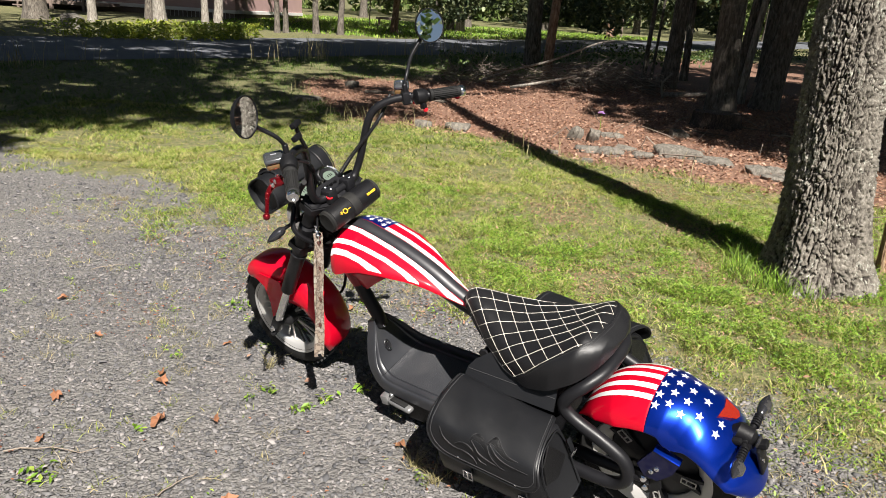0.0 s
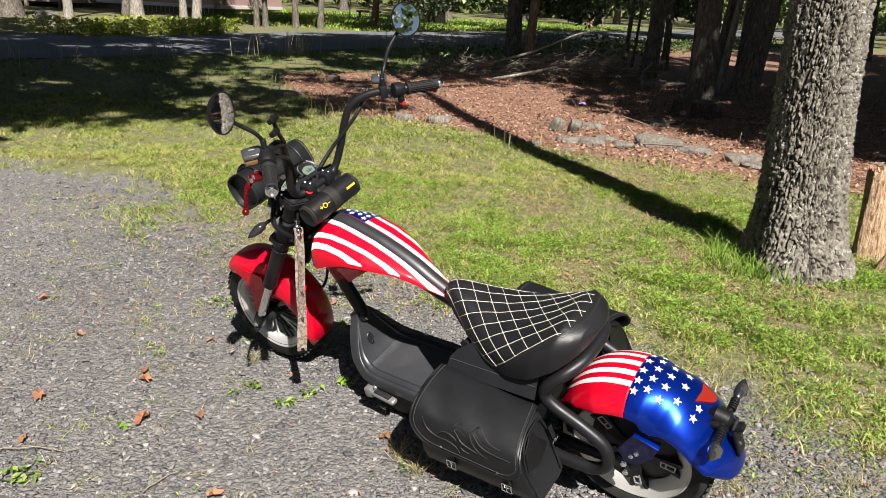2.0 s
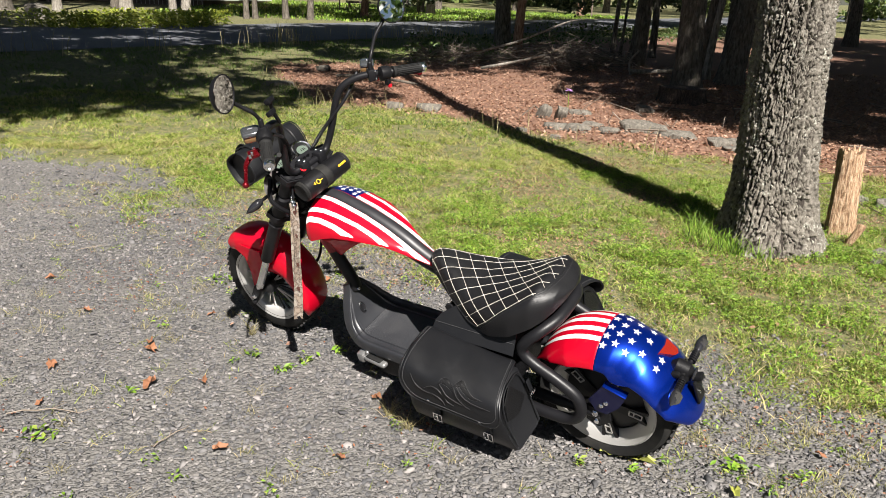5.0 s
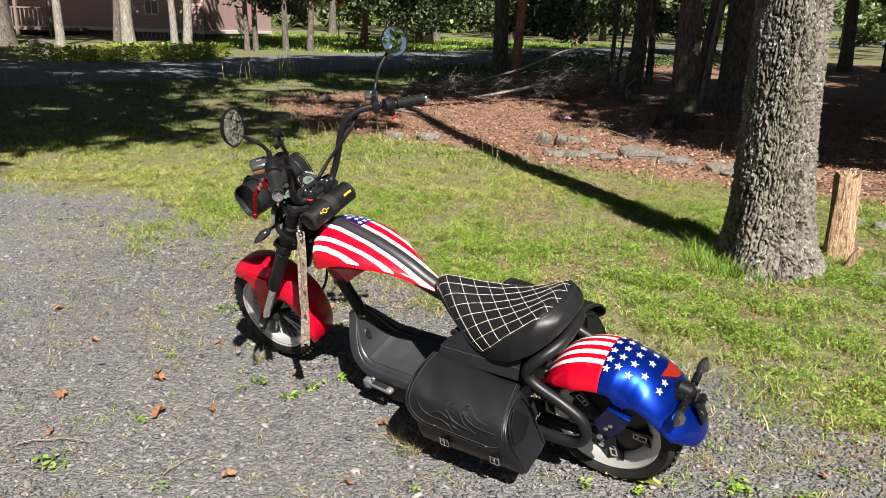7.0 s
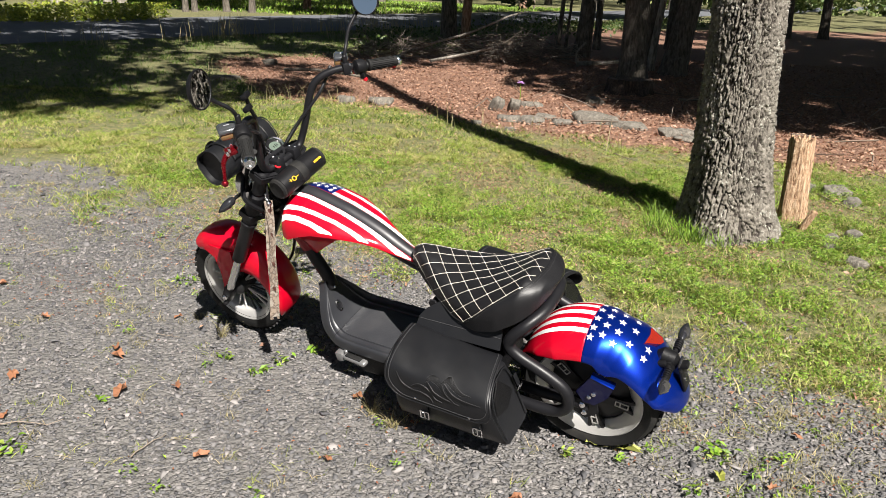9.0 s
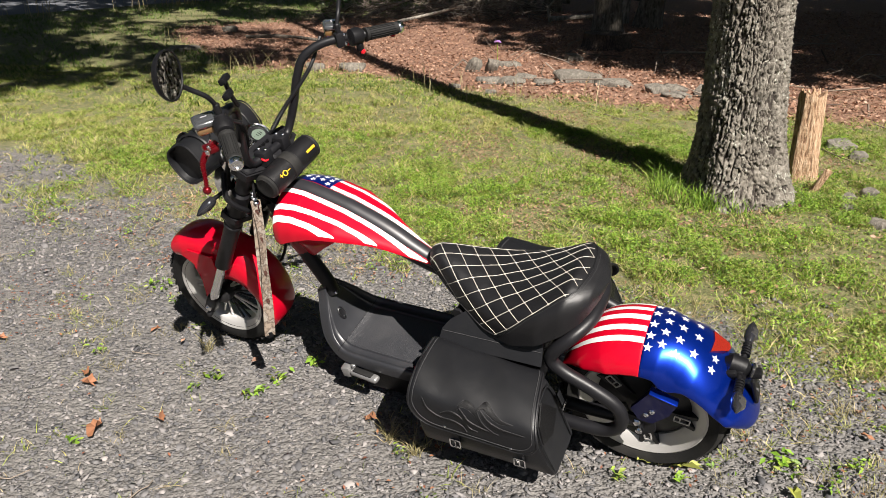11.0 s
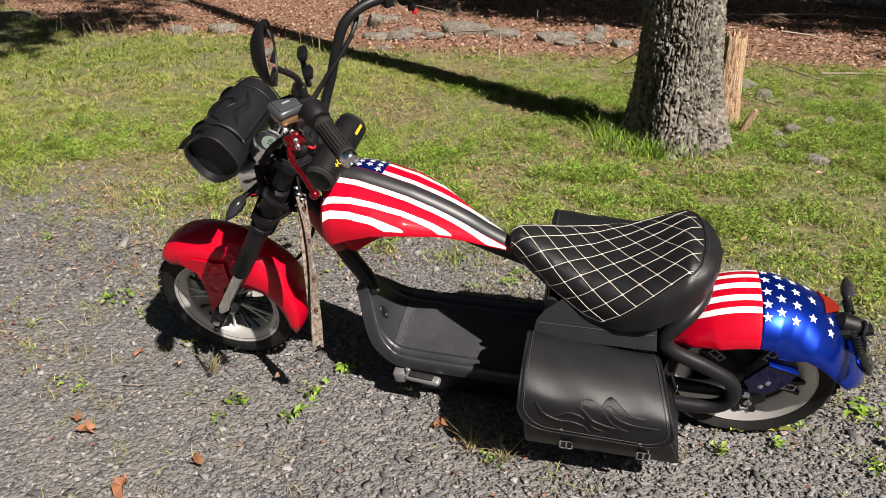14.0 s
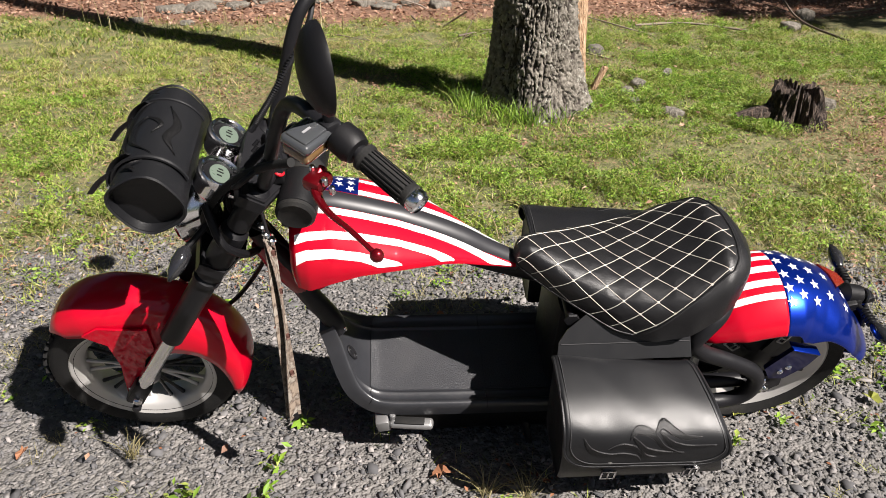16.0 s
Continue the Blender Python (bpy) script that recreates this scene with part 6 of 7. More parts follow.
def leaflets(name, x, y, z, L, material, rg, label, cat, up=0.75, ratio=0.55):
    n = len(x)
    nrm = rg.normal(size=(n, 3)) * (1 - up) + np.array([0, 0, up])
    nrm /= np.linalg.norm(nrm, axis=1)[:, None]
    t = np.cross(nrm, rg.normal(size=(n, 3)))
    t /= np.linalg.norm(t, axis=1)[:, None]
    s = np.cross(nrm, t)
    c = np.stack([x, y, z], 1)
    l = (L * rg.uniform(0.6, 1.35, n))[:, None]
    V = np.stack([c - t * l * 0.5, c + s * l * ratio * 0.5 + nrm * l * 0.12, c + t * l * 0.5, c - s * l * ratio * 0.5 + nrm * l * 0.12], 1).reshape(-1, 3)
    k = np.arange(n)[:, None, None] * 4
    F = (k + np.array([[0, 1, 2], [0, 2, 3]])[None]).reshape(-1, 3)
    return tagged(new(name, np_mesh(name, V, F, material)), label, cat, kind="stuff")


def chips(n, x0, x1, y0, y1, size, seed, keep):
    """Flat broken stone chips."""
    rg = np.random.default_rng(seed)
    x, y = scatter(n, x0, x1, y0, y1, keep, rg)
    n = len(x)
    s = size * rg.lognormal(0, 0.34, n)
    # broken slabs: an uneven four-cornered top on a wider foot
    foot = np.array([[1, 0.15, 0], [-0.1, 0.9, 0], [-1, -0.1, 0], [0.15, -0.95, 0]], float)
    P = np.concatenate([foot[None] + rg.normal(0, 0.20, (n, 4, 3)) * np.array([1, 1, 0]), foot[None] * 0.82 + rg.normal(0, 0.20, (n, 4, 3)) * np.array([1, 1, 0.25]) + np.array([0, 0, 1.0])], 1)
    P *= np.stack([s, s * rg.uniform(0.45, 0.95, n), s * rg.uniform(0.22, 0.65, n)], 1)[:, None, :] * 0.58
    a, tx, ty = rg.uniform(0, 6.283, n), rg.normal(0, 0.24, n), rg.normal(0, 0.24, n)
    ca, sa = np.cos(a)[:, None], np.sin(a)[:, None]
    X, Y, Z = P[..., 0] * ca - P[..., 1] * sa, P[..., 0] * sa + P[..., 1] * ca, P[..., 2]
    Z = Z + X * tx[:, None] + Y * ty[:, None]
    V = np.stack([X + x[:, None], Y + y[:, None], Z + (height(y) + s * rg.uniform(-0.16, 0.10, n))[:, None]], -1).reshape(-1, 3)
    f = np.array([[4, 5, 6], [4, 6, 7], [0, 1, 5], [0, 5, 4], [1, 2, 6], [1, 6, 5], [2, 3, 7], [2, 7, 6], [3, 0, 4], [3, 4, 7]])
    F = (np.arange(n)[:, None, None] * 8 + f[None]).reshape(-1, 3)
    return tagged(new("gravel", np_mesh("gravel", V, F, CHIPS)), "loose grey crushed stone on the drive", "gravel", kind="stuff")


def drive(k):
    """How thick the chips lie; they thin out away from the parked chopper."""
    return lambda x, y: np.clip(gravel_at(x, y) * 1.7 - 0.2 + (patchy(x, y, 3.0, 33) - 0.5) * 0.8, 0, 1) * np.clip(k - np.hypot((x + 0.1) / 2.6, (y - 2.7) / 2.3), 0, 1)


chips(105000, -3.6, 2.8, 0.6, 5.6, 0.0098, 11, drive(1.7))
chips(30000, -5.2, 0.6, 3.6, 8.0, 0.016, 12, lambda x, y: np.clip(gravel_at(x, y) * 1.5 - 0.3, 0, 1) * 0.6)
chips(9000, -3.0, 2.6, 0.8, 5.0, 0.0165, 13, drive(1.4))


def bare(x, y):
    """Worn patches of earth, straw and old leaves in the lawn."""
    return np.clip((patchy(x, y, 0.95, 31) - 0.57) * 8.0, 0, 1)


def lawn(x, y):
    g = 1 - np.clip(gravel_at(x, y) * 1.5 - 0.12 + (patchy(x, y, 3.0, 33) - 0.5) * 1.3, 0, 1)
    l = 1 - np.clip(litter_at(x, y) * 1.5 - 0.2, 0, 1)
    p = np.clip((patchy(x, y, 1.7, 3) - 0.27) * 3.4, 0.20, 1) * np.clip((patchy(x, y, 7.0, 8) - 0.39) * 6.5, 0.12, 1)
    return g * l * p * (1 - 0.8 * bare(x, y)) * (y < road_near(x) - 0.3)


rg = np.random.default_rng(21)
x, y = scatter(600000, -4.6, 6.5, 2.0, 7.0, lambda x, y: lawn(x, y), rg)
blades("grass", x, y, 0.016 + 0.11 * np.clip(patchy(x, y, 7.0, 8) - 0.30, 0, 1) * (0.4 + patchy(x, y, 1.1, 5)) * rg.uniform(0.5, 1.3, len(x)), np.full(len(x), 0.0058), BLADES, rg, "short patchy lawn grass, green and straw", 1.7)
x, y = scatter(300000, -5.5, 5.5, 6.8, 11.0, lambda x, y: lawn(x, y), rg)
blades("grass", x, y, 0.016 + 0.075 * np.clip(patchy(x, y, 7.0, 8) - 0.30, 0, 1) * (0.4 + patchy(x, y, 1.1, 5)) * rg.uniform(0.5, 1.3, len(x)), np.full(len(x), 0.0075), BLADES, rg, "short patchy lawn grass, green and straw", 1.7)
# lawn towards the road, its shade partly carried by the blade colour
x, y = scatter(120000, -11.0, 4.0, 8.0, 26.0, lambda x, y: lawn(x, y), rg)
blades("grass", x, y, 0.03 + 0.06 * patchy(x, y, 0.9, 6) * rg.uniform(0.5, 1.3, len(x)), np.full(len(x), 0.012), SHADE_BLADES, rg, "lawn grass towards the road, coloured darker for tree shade", 1.6)
# thin turf straying over the gravel
x, y = scatter(60000, -3.2, 2.6, 1.6, 6.4, lambda x, y: np.clip(gravel_at(x, y) * 2, 0, 1) * np.clip((patchy(x, y, 2.3, 9) - 0.53) * 3.0, 0, 1) * (0.25 + 0.75 * np.clip(1 - (np.interp(x, EDGE_X, EDGE_Y) - y) / 1.6, 0, 1)), rg)
blades("grass", x, y, rg.uniform(0.008, 0.030, len(x)), np.full(len(x), 0.0035), BLADES, rg, "sparse tufts growing through the gravel", 2.0)
# broad little weed leaves, thickest round the oak
x, y = scatter(1050000, -2.0, 6.0, 1.9, 6.6, lambda x, y: lawn(x, y) * np.clip(0.50 + 0.9 * np.exp(-np.hypot((x - 2.9) / 1.9, (y - 4.0) / 1.3) ** 2) * np.clip(patchy(x, y, 1.9, 12) * 2.2 - 0.4, 0, 1), 0, 1), rg)
leaflets("weeds", x, y, rg.uniform(0.1, 1.0, len(x)) * (0.012 + 0.16 * np.clip(patchy(x, y, 7.0, 8) - 0.33, 0, 1)), 0.0185, WEED, rg, "low bright green weeds round the oak", "weeds", 0.55, 0.34)
x, y = scatter(110000, -4.0, 4.0, 4.0, 10.0, lambda x, y: lawn(x, y) * 0.7, rg)
leaflets("weeds", x, y, rg.uniform(0.008, 0.05, len(x)), 0.016, WEED, rg, "low weeds among the grass", "weeds", 0.6, 0.42)
# a few taller plants over the gravel
for k, (px, py, n, r) in enumerate(((0.62, 1.965, 14, 0.035), (0.80, 1.93, 10, 0.03), (-0.50, 2.56, 22, 0.05), (-0.42, 2.66, 18, 0.05), (-0.66, 2.70, 16, 0.045), (-0.30, 2.75, 14, 0.04), (0.98, 1.75, 14, 0.04), (-1.25, 2.05, 26, 0.06), (-1.05, 2.35, 10, 0.03), (-0.75, 3.4, 30, 0.09), (-1.05, 3.55, 24, 0.09), (1.15, 1.95, 30, 0.08))):
    a, q = rg.uniform(0, 6.28, n), rg.uniform(0, r, n)
    ob = leaflets("sprout", px + q * np.cos(a), py + q * np.sin(a), rg.uniform(0.006, 0.03, n), 0.030, WEED, rg, "small green weed sprouting in the gravel", "weed", 0.65, 0.4)
for k, (px, py) in enumerate(((0.12, 2.50), (-0.72, 2.92), (0.02, 2.16), (1.05, 2.25), (-0.05, 2.24))):
    n = 40
    a, q = rg.uniform(0, 6.28, n), rg.uniform(0, 0.02, n)
    ob = blades("dry_tuft", px + q * np.cos(a), py + q * np.sin(a), rg.uniform(0.04, 0.09, n), np.full(n, 0.0025), DRY_BLADES, rg, "dry straw tuft in the gravel", 1.3, "grass tuft")
# many little tufts and rosettes pushing up through the gravel
def tuft_places(n, x0, x1, y0, y1, keep, per, r):
    x, y = scatter(n, x0, x1, y0, y1, keep, rg)
    x, y = np.repeat(x, per), np.repeat(y, per)
    a, q = rg.uniform(0, 6.283, len(x)), r * rg.uniform(0, 1, len(x)) ** 0.7
    return x + q * np.cos(a), y + q * np.sin(a)


def sparse(x, y):
    d = np.interp(x, EDGE_X, EDGE_Y) - y
    return np.where(d > -0.9, np.clip(1.0 - d / 1.9, 0.10, 1), 0) * np.clip(patchy(x, y, 1.6, 35) * 2.6 - 0.75, 0.05, 1)


x, y = tuft_places(5200, -3.0, 2.6, 1.3, 5.6, sparse, 16, 0.034)
blades("grass_tufts", x, y, rg.uniform(0.006, 0.028, len(x)), np.full(len(x), 0.0030), BLADES, rg, "small green tufts growing through the gravel", 2.4)
x, y = tuft_places(2200, -3.0, 2.6, 1.3, 5.6, sparse, 22, 0.040)
blades("grass_tufts", x, y, rg.uniform(0.010, 0.050, len(x)), np.full(len(x), 0.0024), DRY_BLADES, rg, "small dry straw tufts in the gravel", 1.6)
x, y = tuft_places(1100, -3.0, 2.6, 1.3, 5.6, sparse, 14, 0.035)
leaflets("weeds", x, y, rg.uniform(0.006, 0.024, len(x)), 0.017, WEED, rg, "tiny weed rosettes in the gravel", "weeds", 0.7, 0.5)
# longer grass crowding the shaded foot of the oak
x, y = scatter(9000, 1.75, 2.75, 4.1, 5.1, lambda x, y: np.exp(-((np.hypot(x - 2.42, y - 4.62) - 0.42) / 0.09) ** 2) * np.clip(1 - (x - 2.08) * 4.0, 0, 1) * np.clip(patchy(x, y, 6.0, 19) * 2.6 - 0.8, 0, 1), rg)
blades("grass", x, y, rg.uniform(0.05, 0.17, len(x)), np.full(len(x), 0.006), WEED, rg, "longer green grass round the foot of the oak", 0.9)
# tall verge grass along the near side of the road and the bed's border
x, y = scatter(16000, -9.0, 2.5, 12.0, 27.0, lambda x, y: np.exp(-((road_near(x) - 1.2 - y) / 0.8) ** 2) * np.clip(patchy(x, y, 0.6, 15) * 2.4 - 0.7, 0, 1), rg)
blades("verge_grass", x, y, rg.uniform(0.25, 0.75, len(x)), np.full(len(x), 0.012), DRY_BLADES, rg, "tall straw-tipped grass along the road verge", 0.35)
x, y = scatter(1500, -4.0, 2.6, 5.5, 15.0, lambda x, y: np.exp(-((np.interp(x, LIT_X, LIT_Y) - 0.4 - y) / 0.6) ** 2), rg)
blades("verge_grass", x, y, rg.uniform(0.12, 0.38, len(x)), np.full(len(x), 0.006), DRY_BLADES, rg, "straw grass along the edge of the leaf bed", 0.5)
# leaf litter under the trees
x, y = scatter(120000, -4.0, 14.0, 3.0, 19.0, lambda x, y: np.clip(litter_at(x, y) * 1.4 - 0.2, 0, 1) * np.clip(1.4 - y / 20, 0.3, 1), rg)
leaflets("leaf_litter", x, y, height(y) + rg.uniform(0.004, 0.03, len(x)), 0.045, LITTER, rg, "deep litter of dry brown leaves", "leaf litter", 0.72, 0.6)
x, y = scatter(90000, -2.0, 6.0, 1.6, 7.5, lambda x, y: (0.15 + bare(x, y)) * (1 - gravel_at(x, y)) * 0.75, rg)
leaflets("leaf_litter", x, y, rg.uniform(0.002, 0.016, len(x)), 0.024, LITTER, rg, "crumbled brown leaves on worn patches of the lawn", "leaf litter", 0.75, 0.4)
x, y = scatter(110000, -2.0, 6.0, 1.6, 8.5, lambda x, y: (0.18 + 0.6 * bare(x, y)) * np.clip(1.3 - gravel_at(x, y) * 1.3, 0, 1), rg)
blades("straw", x, y, rg.uniform(0.008, 0.03, len(x)), np.full(len(x), 0.003), DRY_BLADES, rg, "dead straw matted in the lawn", 2.6)
x, y = scatter(9000, -1.0, 6.0, 2.5, 9.0, lambda x, y: lawn(x, y) * 0.22 + 0.02, rg)
leaflets("leaf_litter", x, y, rg.uniform(0.02, 0.05, len(x)), 0.028, LITTER, rg, "scattered dry leaves on the lawn", "leaf litter", 0.72, 0.6)
x, y = scatter(16000, -3.2, 2.2, 1.3, 6.0, lambda x, y: gravel_at(x, y) * np.clip(patchy(x, y, 2.8, 37) * 3.0 - 1.35, 0.03, 1), rg)
leaflets("leaf_litter", x, y, rg.uniform(0.010, 0.018, len(x)), 0.014, RUSSET, rg, "bits of dry russet leaf on the gravel", "leaf litter", 0.8, 0.5)


def oak_leaf(px, py, size, material, seed):
    """A curled, lobed fallen leaf."""
    r = random.Random(seed)
    bm = bmesh.new()
    n = 14
    c = bm.verts.new((0, 0, 0.004))
    ring = []
    for k in range(n):
        a = 2 * math.pi * k / n
        rad = size * (0.48 if k % 2 else 0.36) * (1 + 0.2 * math.cos(a)) * r.uniform(0.62, 1.15)
        ring.append(bm.verts.new((rad * math.cos(a) * 1.45, rad * math.sin(a) * 0.75, size * (0.5 * math.sin(a) ** 2 * r.uniform(0.2, 1.0) + r.uniform(0, 0.10)))))
    for k in range(n):
        bm.faces.new((c, ring[k], ring[(k + 1) % n]))
    me = bpy.data.meshes.new("fallen_leaf")
    bm.to_mesh(me)
    bm.free()
    me.materials.append(material)
    ob = new("fallen_leaf", me)
    so = ob.modifiers.new("thick", "SOLIDIFY")
    so.thickness = 0.0006
    ob.matrix_world = pose(px, py, 0.012, r.uniform(-12, 12), r.uniform(-12, 12), r.uniform(0, 360))
    return tagged(ob, "curled russet oak leaf lying on gravel" if material is RUSSET else "yellow-green fallen leaf lying on gravel", "leaf", "fallen leaves")


for k, (px, py, sz) in enumerate(((-1.103, 2.70, 0.075), (-0.102, 2.353, 0.065), (-1.0, 2.416, 0.095), (-0.80, 2.44, 0.055), (-1.45, 2.55, 0.07), (-1.133, 2.78, 0.06), (-0.62, 1.98, 0.06), (0.40, 1.72, 0.06), (0.52, 1.68, 0.05), (-1.55, 3.1, 0.05), (-1.9, 3.5, 0.06), (-0.95, 3.1, 0.05), (0.95, 1.62, 0.05), (1.25, 1.75, 0.055), (1.5, 2.05, 0.05), (-1.35, 2.25, 0.05), (-0.45, 3.62, 0.06), (0.35, 2.95, 0.06), (1.05, 1.5, 0.06), (-0.2, 1.95, 0.05))):
    oak_leaf(px, py, sz * 0.8, RUSSET, 300 + k)
for k, (px, py, sz) in enumerate(((0.83, 1.98, 0.075), (0.72, 2.03, 0.05), (1.1, 1.82, 0.05))):
    oak_leaf(px, py, sz, YELLOW_LEAF, 340 + k)


def twig(px, py, L, turn, r, seed, z=0.008, material=None):
    g = random.Random(seed)
    pts = [(L * (k / 6 - 0.5), g.uniform(-0.06, 0.06) * L, r + g.uniform(0, 0.03) * L) for k in range(7)]
    bm = join(tube(pts, [r * (1 - 0.09 * k) for k in range(7)], 6), tube([pts[3], (pts[3][0] + 0.14 * L, pts[3][1] + 0.12 * L, pts[3][2] + 0.02 * L)], [r * 0.6, r * 0.3], 5))
    ob = part("twig", bm, material or TWIG)
    ob.matrix_world = pose(px, py, float(height(py)) + z, 0, 0, turn)
    return tagged(ob, "thin dead twig lying on the ground", "twig", "twigs")


for k, q in enumerate(((-1.28, 2.18, 0.30, 5, 0.003), (-0.80, 2.05, 0.16, 60, 0.003), (-0.95, 2.90, 0.12, -20, 0.002), (-1.9, 4.0, 0.18, 40, 0.003), (-0.9, 4.1, 0.30, 15, 0.003), (-1.2, 4.4, 0.22, 70, 0.003))):
    twig(*q, 400 + k)


# ---- rocks, stumps and branches ----
def rock(px, py, sx, sy, sz, turn, seed, tilt=0.0, label="flat grey-brown border stone half sunk in leaves"):
    g = random.Random(seed * 13 + 5)
    bm = bmesh.new()
    for _ in range(34):
        d = Vector((g.gauss(0, 1), g.gauss(0, 1), g.gauss(0, 1))).normalized()
        d = Vector([math.copysign(abs(c) ** 0.55, c) for c in d]) * g.uniform(0.78, 1.05)
        bm.verts.new((d.x * sx * 0.5, d.y * sy * 0.5, d.z * sz * 0.5))
    hull = bmesh.ops.convex_hull(bm, input=bm.verts[:])
    bmesh.ops.delete(bm, geom=[v for v in bm.verts if not v.link_faces], context="VERTS")
    bmesh.ops.bevel(bm, geom=bm.edges[:], offset=min(sx, sy, sz) * 0.045, segments=1, affect="EDGES")
    bmesh.ops.triangulate(bm, faces=bm.faces[:])
    bmesh.ops.subdivide_edges(bm, edges=bm.edges[:], cuts=1, use_grid_fill=True)
    off = Vector((seed * 3.1, seed * 1.7, seed))
    for v in bm.verts:
        v.co *= 1 + 0.07 * noise.noise(v.co * 9 / max(sx, 0.1) * 0.4 + off)
    ob = part("rock", bm, STONE, angle=28)
    ob.matrix_world = pose(px, py, float(height(py)) + sz * 0.16, tilt, tilt * 0.4, turn)
    return tagged(ob, label, "rock", "border stones")


for k, q in enumerate(((1.70, 10.25, 0.22, 0.14, 0.30, 20, 25), (1.92, 10.12, 0.20, 0.13, 0.30, -10, 30), (2.30, 10.65, 0.40, 0.20, 0.12, 5, 5), (1.72, 9.35, 0.34, 0.26, 0.10, 0, 4), (1.98, 9.20, 0.36, 0.26, 0.13, 30, 6),
                       (2.25, 9.55, 0.30, 0.18, 0.10, -20, 8), (2.38, 9.15, 0.34, 0.20, 0.09, 10, 3), (2.85, 9.35, 0.62, 0.34, 0.20, -8, 7), (3.20, 8.95, 0.55, 0.28, 0.13, -14, 6), (3.52, 8.45, 0.30, 0.24, 0.16, 20, 10), (3.75, 8.50, 0.30, 0.22, 0.14, -20, 12),
                       (3.62, 8.15, 0.34, 0.20, 0.10, 0, 5), (4.0, 8.25, 0.30, 0.22, 0.18, 35, 14), (4.15, 7.9, 0.26, 0.2, 0.12, 10, 4), (4.3, 8.6, 0.34, 0.16, 0.2, 50, 25), (3.40, 11.2, 0.34, 0.26, 0.16, 10, 6), (-0.40, 10.50, 0.28, 0.22, 0.15, 10, 5),
                       (0.08, 10.42, 0.40, 0.26, 0.17, -15, 6), (-2.43, 12.6, 0.55, 0.3, 0.10, 20, 3), (-2.0, 14.9, 0.30, 0.24, 0.18, 0, 4), (1.25, 9.0, 0.16, 0.12, 0.06, 0, 3), (1.6, 8.6, 0.14, 0.12, 0.05, 0, 3))):
    rock(*q[:6], k + 1, q[6])
for k, q in enumerate(((3.98, 5.75, 0.30, 0.20, 0.12, 20), (3.78, 5.95, 0.22, 0.17, 0.10, -20), (3.90, 5.42, 0.20, 0.15, 0.10, 40), (4.12, 5.95, 0.2, 0.16, 0.09, 40), (3.10, 4.42, 0.13, 0.10, 0.09, 0), (3.00, 4.28, 0.12, 0.09, 0.06, 60), (3.32, 4.50, 0.14, 0.11, 0.10, 15),
                       (3.67, 4.52, 0.13, 0.07, 0.12, 15), (2.98, 3.95, 0.15, 0.12, 0.07, -30), (3.86, 3.42, 0.20, 0.14, 0.12, 20), (6.75, 5.15, 0.20, 0.17, 0.16, 0), (6.1, 4.95, 0.3, 0.18, 0.12, 10), (7.4, 6.2, 0.4, 0.25, 0.2, 0))):
    tagged(rock(*q[:6], 40 + k, 8, "grey-brown stone lying in the grass"), group="lawn stones")


def stump(px, py, r, H, material, label, seed, jag=0.2, flare=0.5, lean=0.0):
    rg2 = random.Random(seed)
    n = 40
    spikes = [rg2.uniform(1 - jag, 1.0) for _ in range(n)]
    rings = []
    for t in np.linspace(0, 1, 14):
        ring = []
        for k in range(n):
            a = 2 * math.pi * k / n
            rr = r * (1 + flare * math.exp(-t * H / (0.35 * H + 0.02))) * (1 + 0.14 * math.sin(a * 5 + seed) * (1 - t) + 0.09 * noise.noise(Vector((math.cos(a) * 4, math.sin(a) * 4, t * 1.5 + seed))))
            top = H * spikes[k]
            ring.append((rr * math.cos(a) + lean * t * H, rr * math.sin(a), -0.04 + (top + 0.04) * t))
        rings.append(ring)
    rings.append([(lean * H + (x - lean * H) * 0.8, y * 0.8, z - 0.25 * jag * H) for x, y, z in rings[-1]])
    rings.append([(lean * H + (x - lean * H) * 0.3, y * 0.3, H * (1 - jag * 0.9)) for x, y, z in rings[-1]])
    ob = part("stump", loft(rings), material, angle=35)
    ob.matrix_world = pose(px, py, float(height(py)))
    return tagged(ob, label, "stump")


stump(4.40, 12.6, 0.36, 0.25, ROTTEN, "wide old stump sawn flat in the leaf bed", 2, 0.06, 0.25)
def rotten_stump(px, py, r, H, seed):
    """A crumbling stump: deep upright furrows and a broken, sloping top."""
    n, m = 120, 22
    rings = []
    for i in range(m):
        t = i / (m - 1)
        ring = []
        for k in range(n):
            a = 2 * math.pi * k / n
            ca, sa = math.cos(a), math.sin(a)
            furrow = abs(noise.noise(Vector((ca * 5.5 + seed, sa * 5.5, t * 1.1)))) + 0.5 * abs(noise.noise(Vector((ca * 13, sa * 13 + seed, t * 2.5))))
            rr = r * (1 + 0.85 * math.exp(-t * 3.6)) * (1.12 - 0.55 * furrow) * (1 - 0.10 * t)
            top = H * (0.86 + 0.20 * noise.noise(Vector((ca * 1.6, sa * 1.6, seed))) + 0.22 * noise.noise(Vector((ca * 9, sa * 9, seed * 2.0))) - 0.06 * ca)
            ring.append((rr * ca, rr * sa, -0.04 + (top + 0.04) * t))
        rings.append(ring)
    for f, drop in ((0.86, 0.02), (0.6, 0.05), (0.25, 0.07)):
        rings.append([(x * f, y * f, z - drop * (1 + noise.noise(Vector((x * 30, y * 30, seed))))) for x, y, z in rings[m - 1]])
    ob = part("stump", loft(rings), ROTTEN, angle=25)
    ob.matrix_world = pose(px, py, float(height(py)))
    return tagged(ob, "dark rotten splintered stump in the grass", "stump")


